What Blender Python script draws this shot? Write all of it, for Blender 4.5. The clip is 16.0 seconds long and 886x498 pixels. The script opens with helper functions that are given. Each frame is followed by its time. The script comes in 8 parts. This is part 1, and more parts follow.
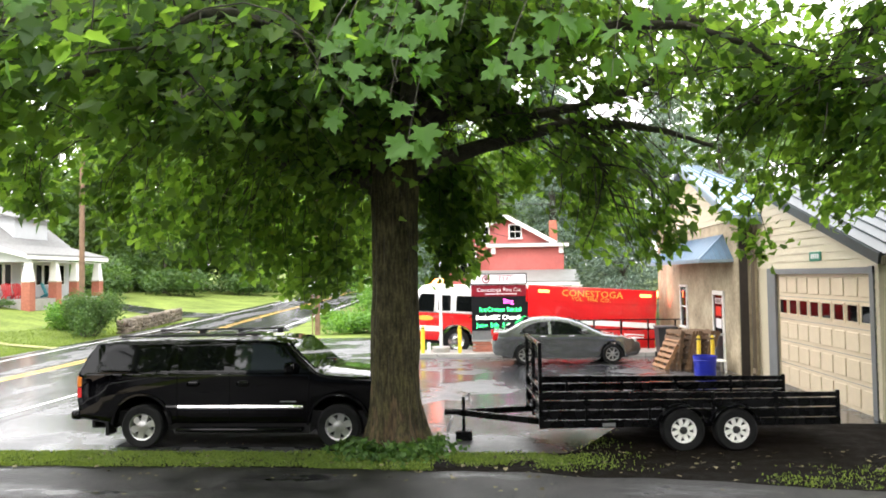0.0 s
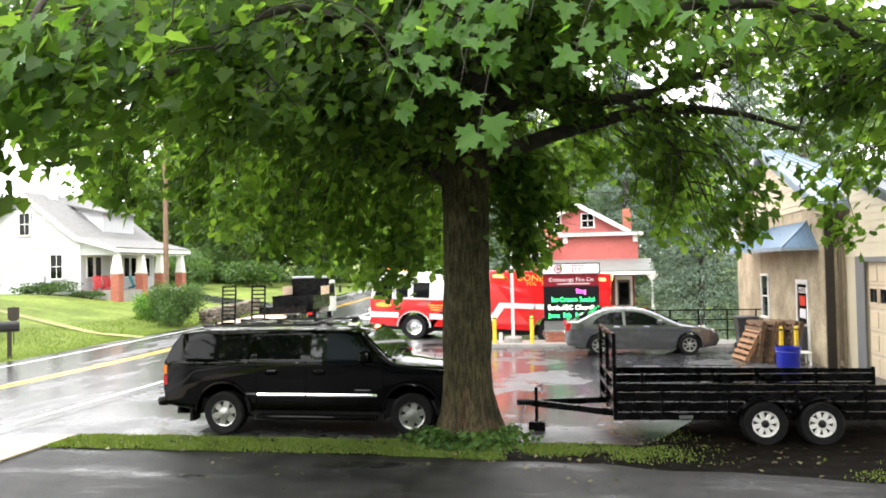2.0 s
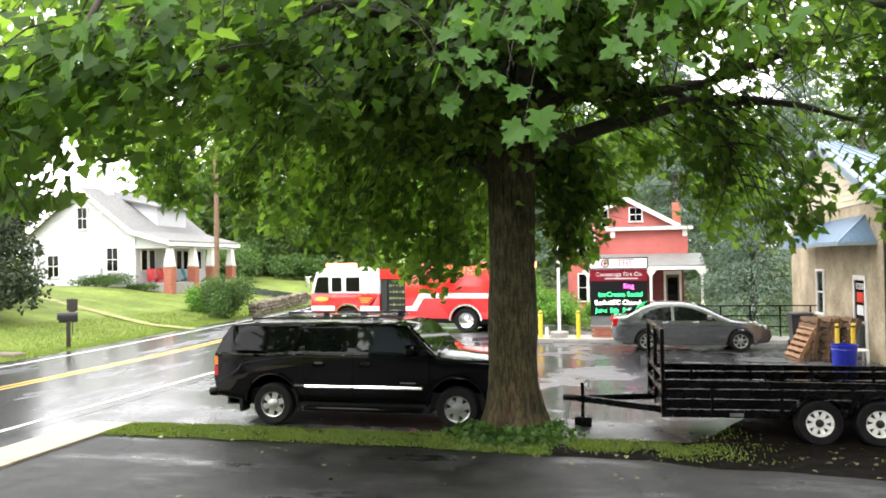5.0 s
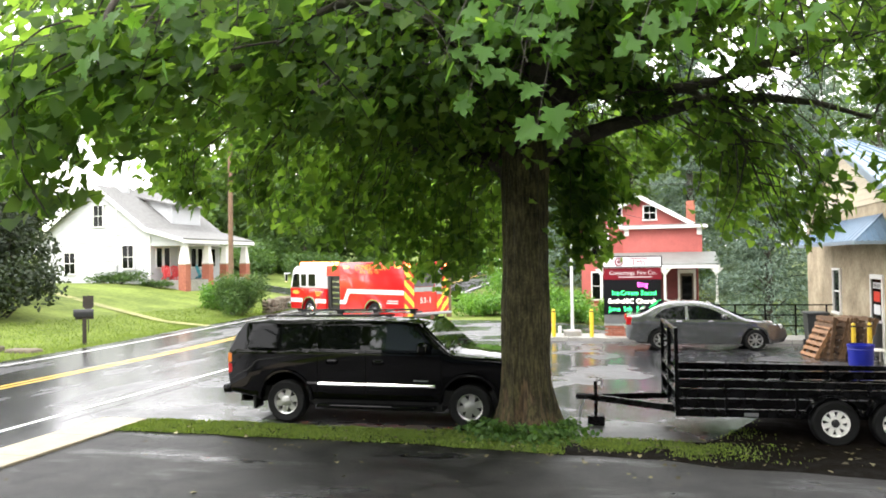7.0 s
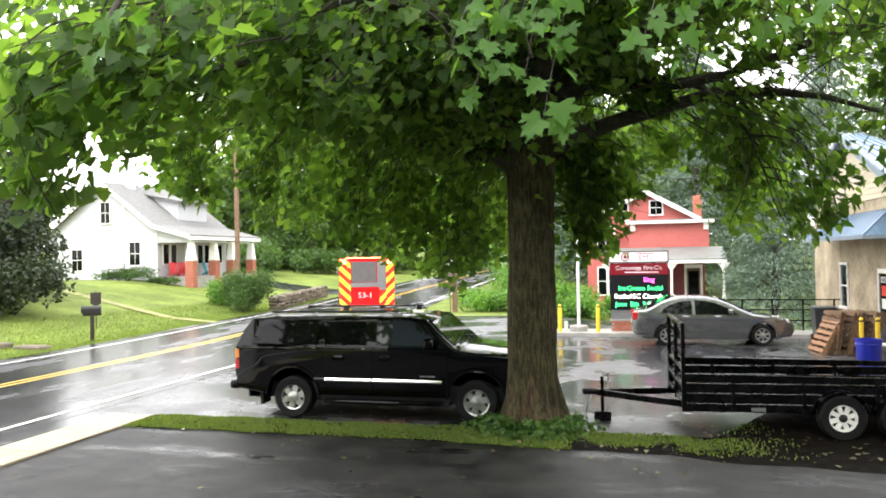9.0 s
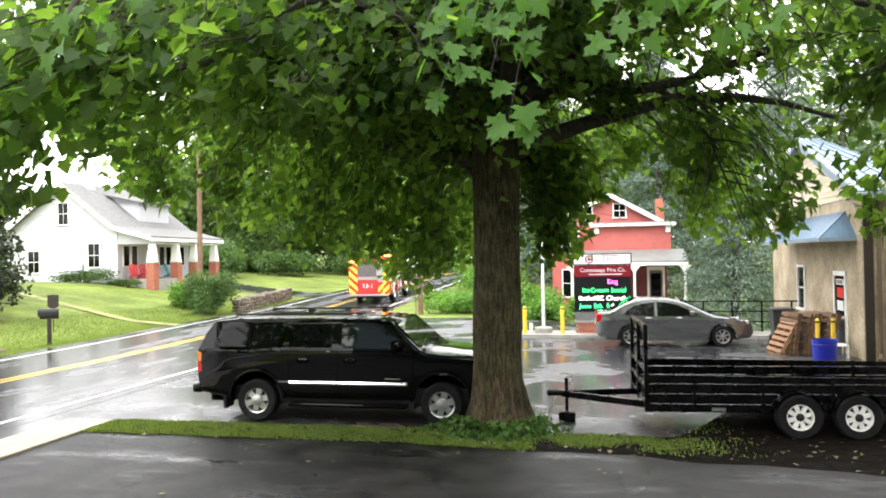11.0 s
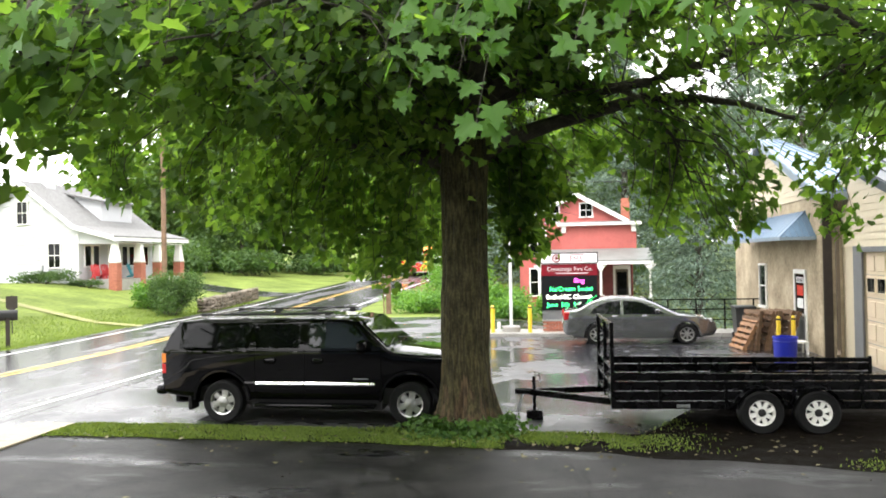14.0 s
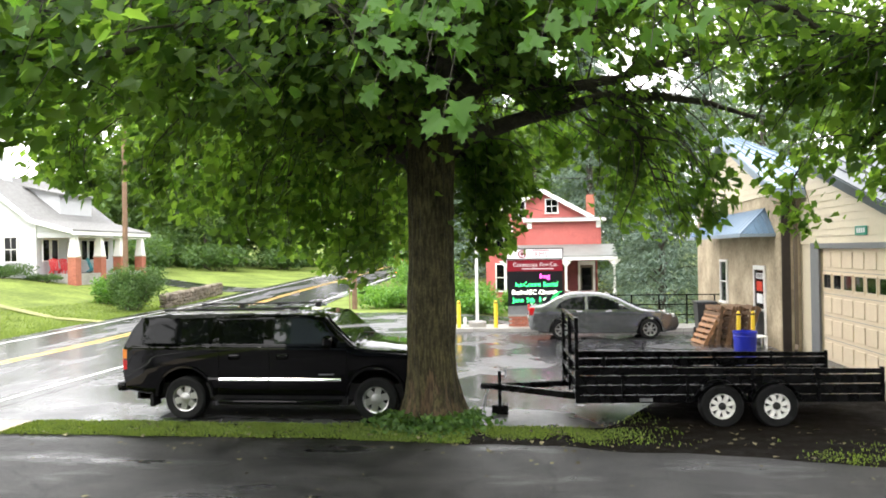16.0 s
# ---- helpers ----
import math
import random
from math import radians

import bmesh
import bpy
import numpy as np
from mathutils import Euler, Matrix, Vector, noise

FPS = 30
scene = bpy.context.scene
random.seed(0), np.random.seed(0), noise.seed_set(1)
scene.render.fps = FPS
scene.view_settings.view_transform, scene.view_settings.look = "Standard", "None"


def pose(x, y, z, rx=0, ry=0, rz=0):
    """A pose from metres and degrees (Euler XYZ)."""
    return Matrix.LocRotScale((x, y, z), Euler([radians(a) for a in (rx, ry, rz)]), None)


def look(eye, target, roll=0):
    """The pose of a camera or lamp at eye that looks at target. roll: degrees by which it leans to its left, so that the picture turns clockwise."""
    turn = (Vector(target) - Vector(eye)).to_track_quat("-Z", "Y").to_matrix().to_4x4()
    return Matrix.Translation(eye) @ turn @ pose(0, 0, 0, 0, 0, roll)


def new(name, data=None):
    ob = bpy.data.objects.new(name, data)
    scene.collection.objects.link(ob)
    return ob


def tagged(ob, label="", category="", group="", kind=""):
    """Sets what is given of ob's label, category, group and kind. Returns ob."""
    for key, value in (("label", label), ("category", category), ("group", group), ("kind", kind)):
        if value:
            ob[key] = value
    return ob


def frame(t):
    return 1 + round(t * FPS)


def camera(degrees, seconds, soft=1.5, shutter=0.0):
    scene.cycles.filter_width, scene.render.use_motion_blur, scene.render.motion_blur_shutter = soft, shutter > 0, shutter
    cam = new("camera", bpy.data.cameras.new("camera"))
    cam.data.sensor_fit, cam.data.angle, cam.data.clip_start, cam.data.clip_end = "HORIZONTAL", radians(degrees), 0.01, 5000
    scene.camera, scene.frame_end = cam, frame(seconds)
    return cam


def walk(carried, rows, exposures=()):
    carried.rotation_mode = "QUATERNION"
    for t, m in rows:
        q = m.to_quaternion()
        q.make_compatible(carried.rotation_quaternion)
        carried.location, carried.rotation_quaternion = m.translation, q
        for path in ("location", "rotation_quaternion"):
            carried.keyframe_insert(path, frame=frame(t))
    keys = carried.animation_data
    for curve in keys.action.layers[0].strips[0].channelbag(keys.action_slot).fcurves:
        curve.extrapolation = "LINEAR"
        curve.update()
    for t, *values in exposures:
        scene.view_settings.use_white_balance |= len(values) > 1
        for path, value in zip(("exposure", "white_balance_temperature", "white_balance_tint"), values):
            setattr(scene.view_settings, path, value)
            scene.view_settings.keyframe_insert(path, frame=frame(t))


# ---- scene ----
cam = camera(61.0, 16.0, soft=1.8)
EYE = (0.0, 0.0, 2.78)
TURNS = [  # seconds, yaw, pitch, roll; the camera stands on one spot and turns
    (0, 4.28, 2.10, 0.87), (0.5, 4.52, 1.85, 0.92), (1, 4.95, 1.44, 1.05), (1.5, 8.14, 1.37, 1.27),
    (2, 9.71, 1.45, 1.18), (2.5, 9.84, 1.50, 1.02), (3, 10.63, 1.42, 1.11), (3.5, 12.02, 1.09, 1.04),
    (4, 12.71, 1.13, 0.99), (6.5, 13.70, 0.93, 0.92), (7, 14.17, 0.93, 0.86), (7.5, 14.85, 0.65, 0.90),
    (8, 15.34, 0.44, 1.06), (8.5, 15.17, 0.42, 1.11), (9, 14.63, 0.61, 1.04), (11.5, 11.49, 0.68, 0.98),
    (12, 11.08, 0.60, 0.97), (12.5, 10.74, 0.47, 1.02), (13, 10.27, 0.48, 1.03), (13.5, 9.89, 0.59, 1.07),
    (14, 9.58, 0.63, 1.11), (14.5, 9.09, 0.65, 1.06), (15, 8.41, 0.32, 1.00), (15.5, 7.66, 0.30, 0.89),
    (16, 7.02, 0.23, 0.93),
]
walk(cam, [(t, pose(*EYE, 90 + p, r, yaw)) for t, yaw, p, r in TURNS],
     exposures=[(0, 1.69), (4, 1.6), (8, 1.6), (12, 1.6), (16, 1.64)])

# ---- light: an overcast, rainy summer day ----
world = bpy.data.worlds.new("overcast_sky")
scene.world = world
world.use_nodes = True
wn = world.node_tree
wn.nodes.clear()
sky = wn.nodes.new("ShaderNodeTexSky")
sky.sky_type = "NISHITA"
sky.sun_disc = False
sky.sun_elevation, sky.sun_rotation = radians(55), radians(200)
sky.dust_density = 4.0
cloud = wn.nodes.new("ShaderNodeMixRGB")
cloud.inputs[0].default_value = 0.88
cloud.inputs[2].default_value = (12.5, 12.3, 12.4, 1)
back = wn.nodes.new("ShaderNodeBackground")
back.inputs[1].default_value = 0.125
wout = wn.nodes.new("ShaderNodeOutputWorld")
wn.links.new(sky.outputs[0], cloud.inputs[1])
wn.links.new(cloud.outputs[0], back.inputs[0])
wn.links.new(back.outputs[0], wout.inputs[0])
sun_data = bpy.data.lights.new("sun", "SUN")
sun_data.energy, sun_data.angle, sun_data.color = 0.8, radians(30), (1.0, 0.97, 0.92)
sun = new("sun", sun_data)
sun.matrix_world = look((-10, -20, 40), (0, 12, 0))

# ---- materials ----
def shader(name, color, rough=0.6, metal=0.0, vary=0.25, scale=3.0, bump=0.0, bscale=40.0, spec=0.5, coat=0.0, random_tint=0.0, second=None, rvary=0.0):
    """A surface with colour variation at two scales, fine relief and gloss of its own."""
    m = bpy.data.materials.new(name)
    m.use_nodes = True
    nt = m.node_tree
    N, L = nt.nodes, nt.links
    b = N["Principled BSDF"]
    tc = N.new("ShaderNodeTexCoord")
    n1 = N.new("ShaderNodeTexNoise")
    n1.inputs["Scale"].default_value, n1.inputs["Detail"].default_value = scale, 6
    n2 = N.new("ShaderNodeTexNoise")
    n2.inputs["Scale"].default_value, n2.inputs["Detail"].default_value = scale * 9, 3
    L.new(tc.outputs["Object"], n1.inputs["Vector"])
    L.new(tc.outputs["Object"], n2.inputs["Vector"])
    mixn = N.new("ShaderNodeMath")
    mixn.operation = "MULTIPLY_ADD"
    mixn.inputs[1].default_value = 0.6
    L.new(n1.outputs[0], mixn.inputs[0])
    half = N.new("ShaderNodeMath")
    half.operation = "MULTIPLY"
    half.inputs[1].default_value = 0.4
    L.new(n2.outputs[0], half.inputs[0])
    L.new(half.outputs[0], mixn.inputs[2])
    ramp = N.new("ShaderNodeValToRGB")
    dark = tuple(c * (1 - vary) for c in color)
    light = tuple(min(1, c * (1 + vary)) for c in (second or color))
    ramp.color_ramp.elements[0].position, ramp.color_ramp.elements[0].color = 0.32, (*dark, 1)
    ramp.color_ramp.elements[1].position, ramp.color_ramp.elements[1].color = 0.68, (*light, 1)
    L.new(mixn.outputs[0], ramp.inputs[0])
    out = ramp.outputs[0]
    if random_tint:
        oi = N.new("ShaderNodeObjectInfo")
        hsv = N.new("ShaderNodeHueSaturation")
        mr = N.new("ShaderNodeMapRange")
        mr.inputs[3].default_value, mr.inputs[4].default_value = 1 - random_tint, 1 + random_tint
        L.new(oi.outputs["Random"], mr.inputs[0])
        L.new(mr.outputs[0], hsv.inputs["Value"])
        L.new(out, hsv.inputs["Color"])
        out = hsv.outputs[0]
    L.new(out, b.inputs["Base Color"])
    b.inputs["Roughness"].default_value = rough
    b.inputs["Metallic"].default_value = metal
    b.inputs["Specular IOR Level"].default_value = spec
    b.inputs["Coat Weight"].default_value = coat
    b.inputs["Coat Roughness"].default_value = 0.05
    if rvary:
        mr = N.new("ShaderNodeMapRange")
        mr.inputs[1].default_value, mr.inputs[2].default_value = 0.35, 0.65
        mr.inputs[3].default_value, mr.inputs[4].default_value = max(0.02, rough - rvary), min(1, rough + rvary)
        L.new(n1.outputs[0], mr.inputs[0])
        L.new(mr.outputs[0], b.inputs["Roughness"])
    if bump:
        nb = N.new("ShaderNodeTexNoise")
        nb.inputs["Scale"].default_value, nb.inputs["Detail"].default_value = bscale, 5
        L.new(tc.outputs["Object"], nb.inputs["Vector"])
        bp = N.new("ShaderNodeBump")
        bp.inputs["Strength"].default_value, bp.inputs["Distance"].default_value = bump, 0.02
        L.new(nb.outputs[0], bp.inputs["Height"])
        L.new(bp.outputs[0], b.inputs["Normal"])
    return m


def wet_ground(name, dry, wet, puddle=0.5, rough_dry=0.5, rough_wet=0.07, scale=0.45, bump=0.35, stretch=(1, 1, 1), spec=0.75, cracks=False):
    """Rain-wet asphalt: damp, grainy where it drains, a smooth dark film where water stands."""
    m = bpy.data.materials.new(name)
    m.use_nodes = True
    nt = m.node_tree
    N, L = nt.nodes, nt.links
    b = N["Principled BSDF"]
    tc = N.new("ShaderNodeTexCoord")
    mp = N.new("ShaderNodeMapping")
    mp.inputs["Scale"].default_value = stretch
    L.new(tc.outputs["Object"], mp.inputs[0])
    n1 = N.new("ShaderNodeTexNoise")
    n1.inputs["Scale"].default_value, n1.inputs["Detail"].default_value, n1.inputs["Roughness"].default_value = scale, 8, 0.6
    L.new(mp.outputs[0], n1.inputs["Vector"])
    film = N.new("ShaderNodeMapRange")
    film.inputs[1].default_value, film.inputs[2].default_value = puddle - 0.09, puddle + 0.09
    film.interpolation_type = "SMOOTHSTEP"
    L.new(n1.outputs[0], film.inputs[0])
    grain = N.new("ShaderNodeTexNoise")
    grain.inputs["Scale"].default_value, grain.inputs["Detail"].default_value = 60, 4
    L.new(tc.outputs["Object"], grain.inputs["Vector"])
    big = N.new("ShaderNodeTexNoise")
    big.inputs["Scale"].default_value, big.inputs["Detail"].default_value = 1.7, 6
    L.new(tc.outputs["Object"], big.inputs["Vector"])
    ramp = N.new("ShaderNodeValToRGB")
    ramp.color_ramp.elements[0].position, ramp.color_ramp.elements[0].color = 0.3, (*[c * (0.25 if cracks else 0.6) for c in dry], 1)
    ramp.color_ramp.elements[1].position, ramp.color_ramp.elements[1].color = 0.7, (*[c * (1.7 if cracks else 1.4) for c in dry], 1)
    L.new(big.outputs[0], ramp.inputs[0])
    speck = N.new("ShaderNodeMixRGB")
    speck.blend_type = "MULTIPLY"
    speck.inputs[0].default_value = 0.5
    L.new(ramp.outputs[0], speck.inputs[1])
    L.new(grain.outputs[0], speck.inputs[2])
    col = N.new("ShaderNodeMixRGB")
    col.inputs[2].default_value = (*wet, 1)
    L.new(film.outputs[0], col.inputs[0])
    L.new(speck.outputs[0], col.inputs[1])
    out = col.outputs[0]
    if cracks:  # thin wandering cracks and tarred seams
        warp = N.new("ShaderNodeTexNoise")
        warp.inputs["Scale"].default_value, warp.inputs["Detail"].default_value = 1.2, 4
        L.new(tc.outputs["Object"], warp.inputs["Vector"])
        bend = N.new("ShaderNodeMixRGB")
        bend.blend_type = "ADD"
        bend.inputs[0].default_value = 0.9
        L.new(tc.outputs["Object"], bend.inputs[1])
        L.new(warp.outputs[1], bend.inputs[2])
        cell = N.new("ShaderNodeTexVoronoi")
        cell.feature = "DISTANCE_TO_EDGE"
        cell.inputs["Scale"].default_value = 0.55
        L.new(bend.outputs[0], cell.inputs["Vector"])
        line = N.new("ShaderNodeMapRange")
        line.inputs[1].default_value, line.inputs[2].default_value = 0.004, 0.016
        line.inputs[3].default_value, line.inputs[4].default_value = 0.25, 1.0
        L.new(cell.outputs["Distance"], line.inputs[0])
        dark = N.new("ShaderNodeMixRGB")
        dark.blend_type = "MULTIPLY"
        dark.inputs[0].default_value = 1.0
        L.new(out, dark.inputs[1])
        L.new(line.outputs[0], dark.inputs[2])
        out = dark.outputs[0]
    L.new(out, b.inputs["Base Color"])
    rg = N.new("ShaderNodeMapRange")
    rg.inputs[3].default_value, rg.inputs[4].default_value = rough_dry, rough_wet
    L.new(film.outputs[0], rg.inputs[0])
    L.new(rg.outputs[0], b.inputs["Roughness"])
    inv = N.new("ShaderNodeMapRange")
    inv.inputs[3].default_value, inv.inputs[4].default_value = bump, bump * 0.12
    L.new(film.outputs[0], inv.inputs[0])
    bp = N.new("ShaderNodeBump")
    bp.inputs["Distance"].default_value = 0.012
    L.new(inv.outputs[0], bp.inputs["Strength"])
    L.new(grain.outputs[0], bp.inputs["Height"])
    L.new(bp.outputs[0], b.inputs["Normal"])
    b.inputs["Specular IOR Level"].default_value = spec
    return m


def leaf_shader(name, c1, c2, trans=0.45, rough=0.35, through_tint=(3.0, 3.0, 0.9), spec=0.35):
    """Leaves: light shines through, the colour changes from leaf to leaf."""
    m = bpy.data.materials.new(name)
    m.use_nodes = True
    nt = m.node_tree
    N, L = nt.nodes, nt.links
    b = N["Principled BSDF"]
    geo = N.new("ShaderNodeNewGeometry")
    ramp = N.new("ShaderNodeValToRGB")
    ramp.color_ramp.elements[0].color = (*c1, 1)
    ramp.color_ramp.elements[1].color = (*c2, 1)
    L.new(geo.outputs["Random Per Island"], ramp.inputs[0])
    L.new(ramp.outputs[0], b.inputs["Base Color"])
    b.inputs["Roughness"].default_value = rough
    b.inputs["Specular IOR Level"].default_value = spec
    tr = N.new("ShaderNodeBsdfTranslucent")
    bright = N.new("ShaderNodeMixRGB")
    bright.blend_type = "MULTIPLY"
    bright.inputs[0].default_value = 1.0
    bright.inputs[2].default_value = (*through_tint, 1)
    L.new(ramp.outputs[0], bright.inputs[1])
    L.new(bright.outputs[0], tr.inputs[0])
    mix = N.new("ShaderNodeMixShader")
    mix.inputs[0].default_value = trans
    L.new(b.outputs[0], mix.inputs[1])
    L.new(tr.outputs[0], mix.inputs[2])
    L.new(mix.outputs[0], N["Material Output"].inputs[0])
    return m


def glow(name, color, strength):
    m = bpy.data.materials.new(name)
    m.use_nodes = True
    b = m.node_tree.nodes["Principled BSDF"]
    b.inputs["Base Color"].default_value = (*color, 1)
    b.inputs["Emission Color"].default_value = (*color, 1)
    b.inputs["Emission Strength"].default_value = strength
    return m


def glass(name, color=(0.004, 0.005, 0.005), rough=0.03):
    """Dark window glass seen from outside: a glossy, nearly black pane."""
    m = shader(name, color, rough, 0, 0.2, 2, spec=0.18)
    return m


M = {}
M["lot"] = wet_ground("wet_lot_asphalt", (0.065, 0.065, 0.07), (0.03, 0.03, 0.034), puddle=0.44, rough_dry=0.45, rough_wet=0.17, spec=1.0)
M["road"] = wet_ground("wet_road_asphalt", (0.06, 0.06, 0.063), (0.03, 0.03, 0.033), puddle=0.42, rough_dry=0.45, rough_wet=0.19, spec=1.0, stretch=(1, 0.25, 1), scale=0.6)
# matte asphalt darkened to stand for the parked car's shade
M["shade_asphalt"] = shader("shade_asphalt", (0.03, 0.03, 0.031), 0.85, 0, 0.4, 4, 0.6, 60, spec=0.2)
M["drive"] = wet_ground("wet_driveway_asphalt", (0.028, 0.027, 0.027), (0.012, 0.012, 0.013), puddle=0.6, rough_dry=0.5, rough_wet=0.16, scale=0.9, spec=0.24, bump=0.9, stretch=(0.5, 1.3, 1), cracks=True)
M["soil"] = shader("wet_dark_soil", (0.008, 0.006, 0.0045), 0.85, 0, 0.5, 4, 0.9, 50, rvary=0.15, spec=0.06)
M["grass_ground"] = shader("lawn_turf", (0.1, 0.145, 0.026), 0.9, 0, 0.35, 0.5, 0.6, 14, second=(0.155, 0.2, 0.042), spec=0.2)
M["concrete"] = shader("damp_concrete", (0.38, 0.32, 0.23), 0.5, 0, 0.2, 2.5, 0.3, 60)
M["kerb"] = shader("wet_kerb_concrete", (0.3, 0.29, 0.27), 0.35, 0, 0.25, 3, 0.3, 60)
M["white_line"] = shader("white_road_paint", (0.75, 0.75, 0.72), 0.4, 0, 0.12, 8, 0.2, 80)
M["yellow_line"] = shader("yellow_road_paint", (0.72, 0.46, 0.06), 0.4, 0, 0.15, 8, 0.2, 80)
M["bark"] = shader("maple_bark", (0.03, 0.025, 0.018), 0.85, 0, 0.5, 6, 1.0, 24, second=(0.055, 0.048, 0.034))
M["trunk_bark"] = None
M["leaf"] = leaf_shader("maple_leaf", (0.028, 0.06, 0.022), (0.09, 0.15, 0.048), 0.6, 0.5, (3.9, 3.8, 1.2), 0.2)
M["leaf_near"] = leaf_shader("maple_leaf_near", (0.042, 0.105, 0.022), (0.08, 0.17, 0.038), 0.45, 0.5, (2.4, 2.4, 0.75), 0.15)
M["leaf_far"] = leaf_shader("distant_leaf", (0.035, 0.07, 0.02), (0.09, 0.15, 0.04), 0.3, 0.6)
M["needle"] = leaf_shader("spruce_needle", (0.05, 0.085, 0.07), (0.17, 0.23, 0.19), 0.12, 0.7)
M["shrub"] = leaf_shader("shrub_leaf", (0.05, 0.12, 0.025), (0.12, 0.24, 0.05), 0.3, 0.55)
M["grass"] = leaf_shader("grass_blade", (0.068, 0.106, 0.02), (0.165, 0.225, 0.05), 0.25, 0.6)
M["black_paint"] = shader("black_car_paint", (0.001, 0.001, 0.0015), 0.03, 0, 0.2, 1, spec=0.26)
M["silver"] = shader("grey_metallic_paint", (0.2, 0.205, 0.21), 0.2, 0.75, 0.06, 1, spec=0.5, coat=1.0)
M["red_paint"] = shader("red_fire_engine_paint", (0.56, 0.012, 0.014), 0.2, 0, 0.1, 1, coat=1.0)
M["white_paint"] = shader("white_vehicle_paint", (0.75, 0.75, 0.74), 0.25, 0, 0.06, 1, coat=0.8)
M["black_plastic"] = shader("black_plastic", (0.012, 0.012, 0.012), 0.5, 0, 0.3, 10)
M["black_steel"] = shader("black_painted_steel", (0.0025, 0.0025, 0.003), 0.25, 0.0, 0.4, 6, 0.15, 60, spec=0.16, rvary=0.1)
M["rubber"] = shader("tyre_rubber", (0.007, 0.007, 0.0075), 0.6, 0, 0.3, 12, 0.2, 70, spec=0.2)
M["alloy"] = shader("alloy_wheel", (0.55, 0.55, 0.54), 0.3, 0.85, 0.15, 8)
M["white_rim"] = shader("white_spoke_rim", (0.8, 0.79, 0.76), 0.4, 0, 0.15, 12)
M["chrome"] = shader("chrome", (0.75, 0.75, 0.75), 0.12, 1.0, 0.1, 5)
M["glass"] = glass("tinted_glass")
M["clear_glass"] = shader("windscreen_glass", (0.008, 0.012, 0.013), 0.03, 0, 0.2, 2, spec=0.5)
M["gap_black"] = shader("panel_gap", (0.001, 0.001, 0.001), 0.6, 0, 0.2, 5, spec=0.05)
M["dark"] = shader("dark_interior", (0.01, 0.01, 0.011), 0.7, 0, 0.3, 5)
M["tail_red"] = shader("red_lamp_lens", (0.5, 0.012, 0.012), 0.15, 0, 0.1, 20, coat=0.6)
M["amber"] = shader("amber_lamp_lens", (0.75, 0.22, 0.03), 0.2, 0, 0.1, 20, coat=0.5)
M["white_lens"] = shader("clear_lamp_lens", (0.6, 0.6, 0.58), 0.12, 0.2, 0.1, 20, coat=0.8)
M["stucco"] = shader("tan_stucco", (0.31, 0.245, 0.155), 0.9, 0, 0.35, 1.3, 0.9, 35, second=(0.38, 0.315, 0.215))
M["siding"] = shader("cream_vinyl_siding", (0.56, 0.49, 0.35), 0.55, 0, 0.06, 1.0)
M["white_siding"] = shader("white_clapboard", (0.48, 0.49, 0.5), 0.6, 0, 0.07, 1.0)
M["garage"] = shader("almond_garage_door", (0.68, 0.56, 0.4), 0.45, 0, 0.06, 1.5)
M["blue_roof"] = shader("blue_metal_roof", (0.12, 0.19, 0.27), 0.32, 0.2, 0.2, 1.5, spec=0.4)
M["dark_roof"] = shader("dark_green_metal_roof", (0.035, 0.05, 0.055), 0.4, 0.1, 0.3, 1.5, spec=0.4)
M["fascia"] = shader("blue_grey_fascia", (0.2, 0.25, 0.29), 0.5, 0, 0.1, 3)
M["trim_grey"] = shader("grey_painted_trim", (0.16, 0.165, 0.17), 0.5, 0, 0.12, 3)
M["trim_white"] = shader("white_painted_trim", (0.76, 0.75, 0.72), 0.5, 0, 0.07, 3)
M["brown_trim"] = shader("brown_downspout", (0.14, 0.11, 0.08), 0.45, 0, 0.2, 3)
M["porch_tin"] = shader("grey_painted_tin", (0.17, 0.18, 0.17), 0.45, 0, 0.2, 2.0)
M["shingle"] = shader("grey_shingles", (0.16, 0.16, 0.155), 0.85, 0, 0.25, 5, 0.5, 40, random_tint=0.1)
M["red_siding"] = shader("salmon_red_siding", (0.42, 0.105, 0.09), 0.65, 0, 0.15, 1.5)
# the red wall's colour with the porch shade painted in
M["shaded_red"] = shader("shaded_red_siding", (0.14, 0.028, 0.03), 0.7, 0, 0.25, 3.0, 0.3, 30)
M["brick"] = shader("red_brick", (0.32, 0.11, 0.07), 0.85, 0, 0.35, 8, 0.5, 50, random_tint=0.25)
M["mortar"] = shader("mortar", (0.33, 0.3, 0.27), 0.9, 0, 0.2, 8, 0.4, 60)
M["stone"] = shader("field_stone", (0.15, 0.125, 0.09), 0.85, 0, 0.35, 5, 0.7, 30, random_tint=0.3)
M["pallet"] = shader("weathered_pallet_wood", (0.13, 0.075, 0.04), 0.8, 0, 0.4, 5, 0.5, 40, random_tint=0.25)
M["pallet_new"] = shader("pale_orange_pallet_wood", (0.3, 0.16, 0.08), 0.75, 0, 0.25, 5, 0.4, 40, random_tint=0.12)
M["wood_pole"] = shader("utility_pole_wood", (0.17, 0.105, 0.065), 0.85, 0, 0.35, 4, 0.5, 30)
# dark wood of the small posts; also the workshop recess's painted shade
M["wood_and_shade"] = shader("wet_wood_and_shade", (0.022, 0.015, 0.011), 0.6, 0, 0.4, 6, 0.3, 40)
M["plywood"] = shader("pale_plywood", (0.55, 0.42, 0.3), 0.75, 0, 0.15, 3)
M["blue_plastic"] = shader("blue_plastic", (0.012, 0.025, 0.42), 0.35, 0, 0.12, 4)
M["yellow_paint"] = shader("yellow_safety_paint", (0.72, 0.5, 0.03), 0.4, 0, 0.12, 6)
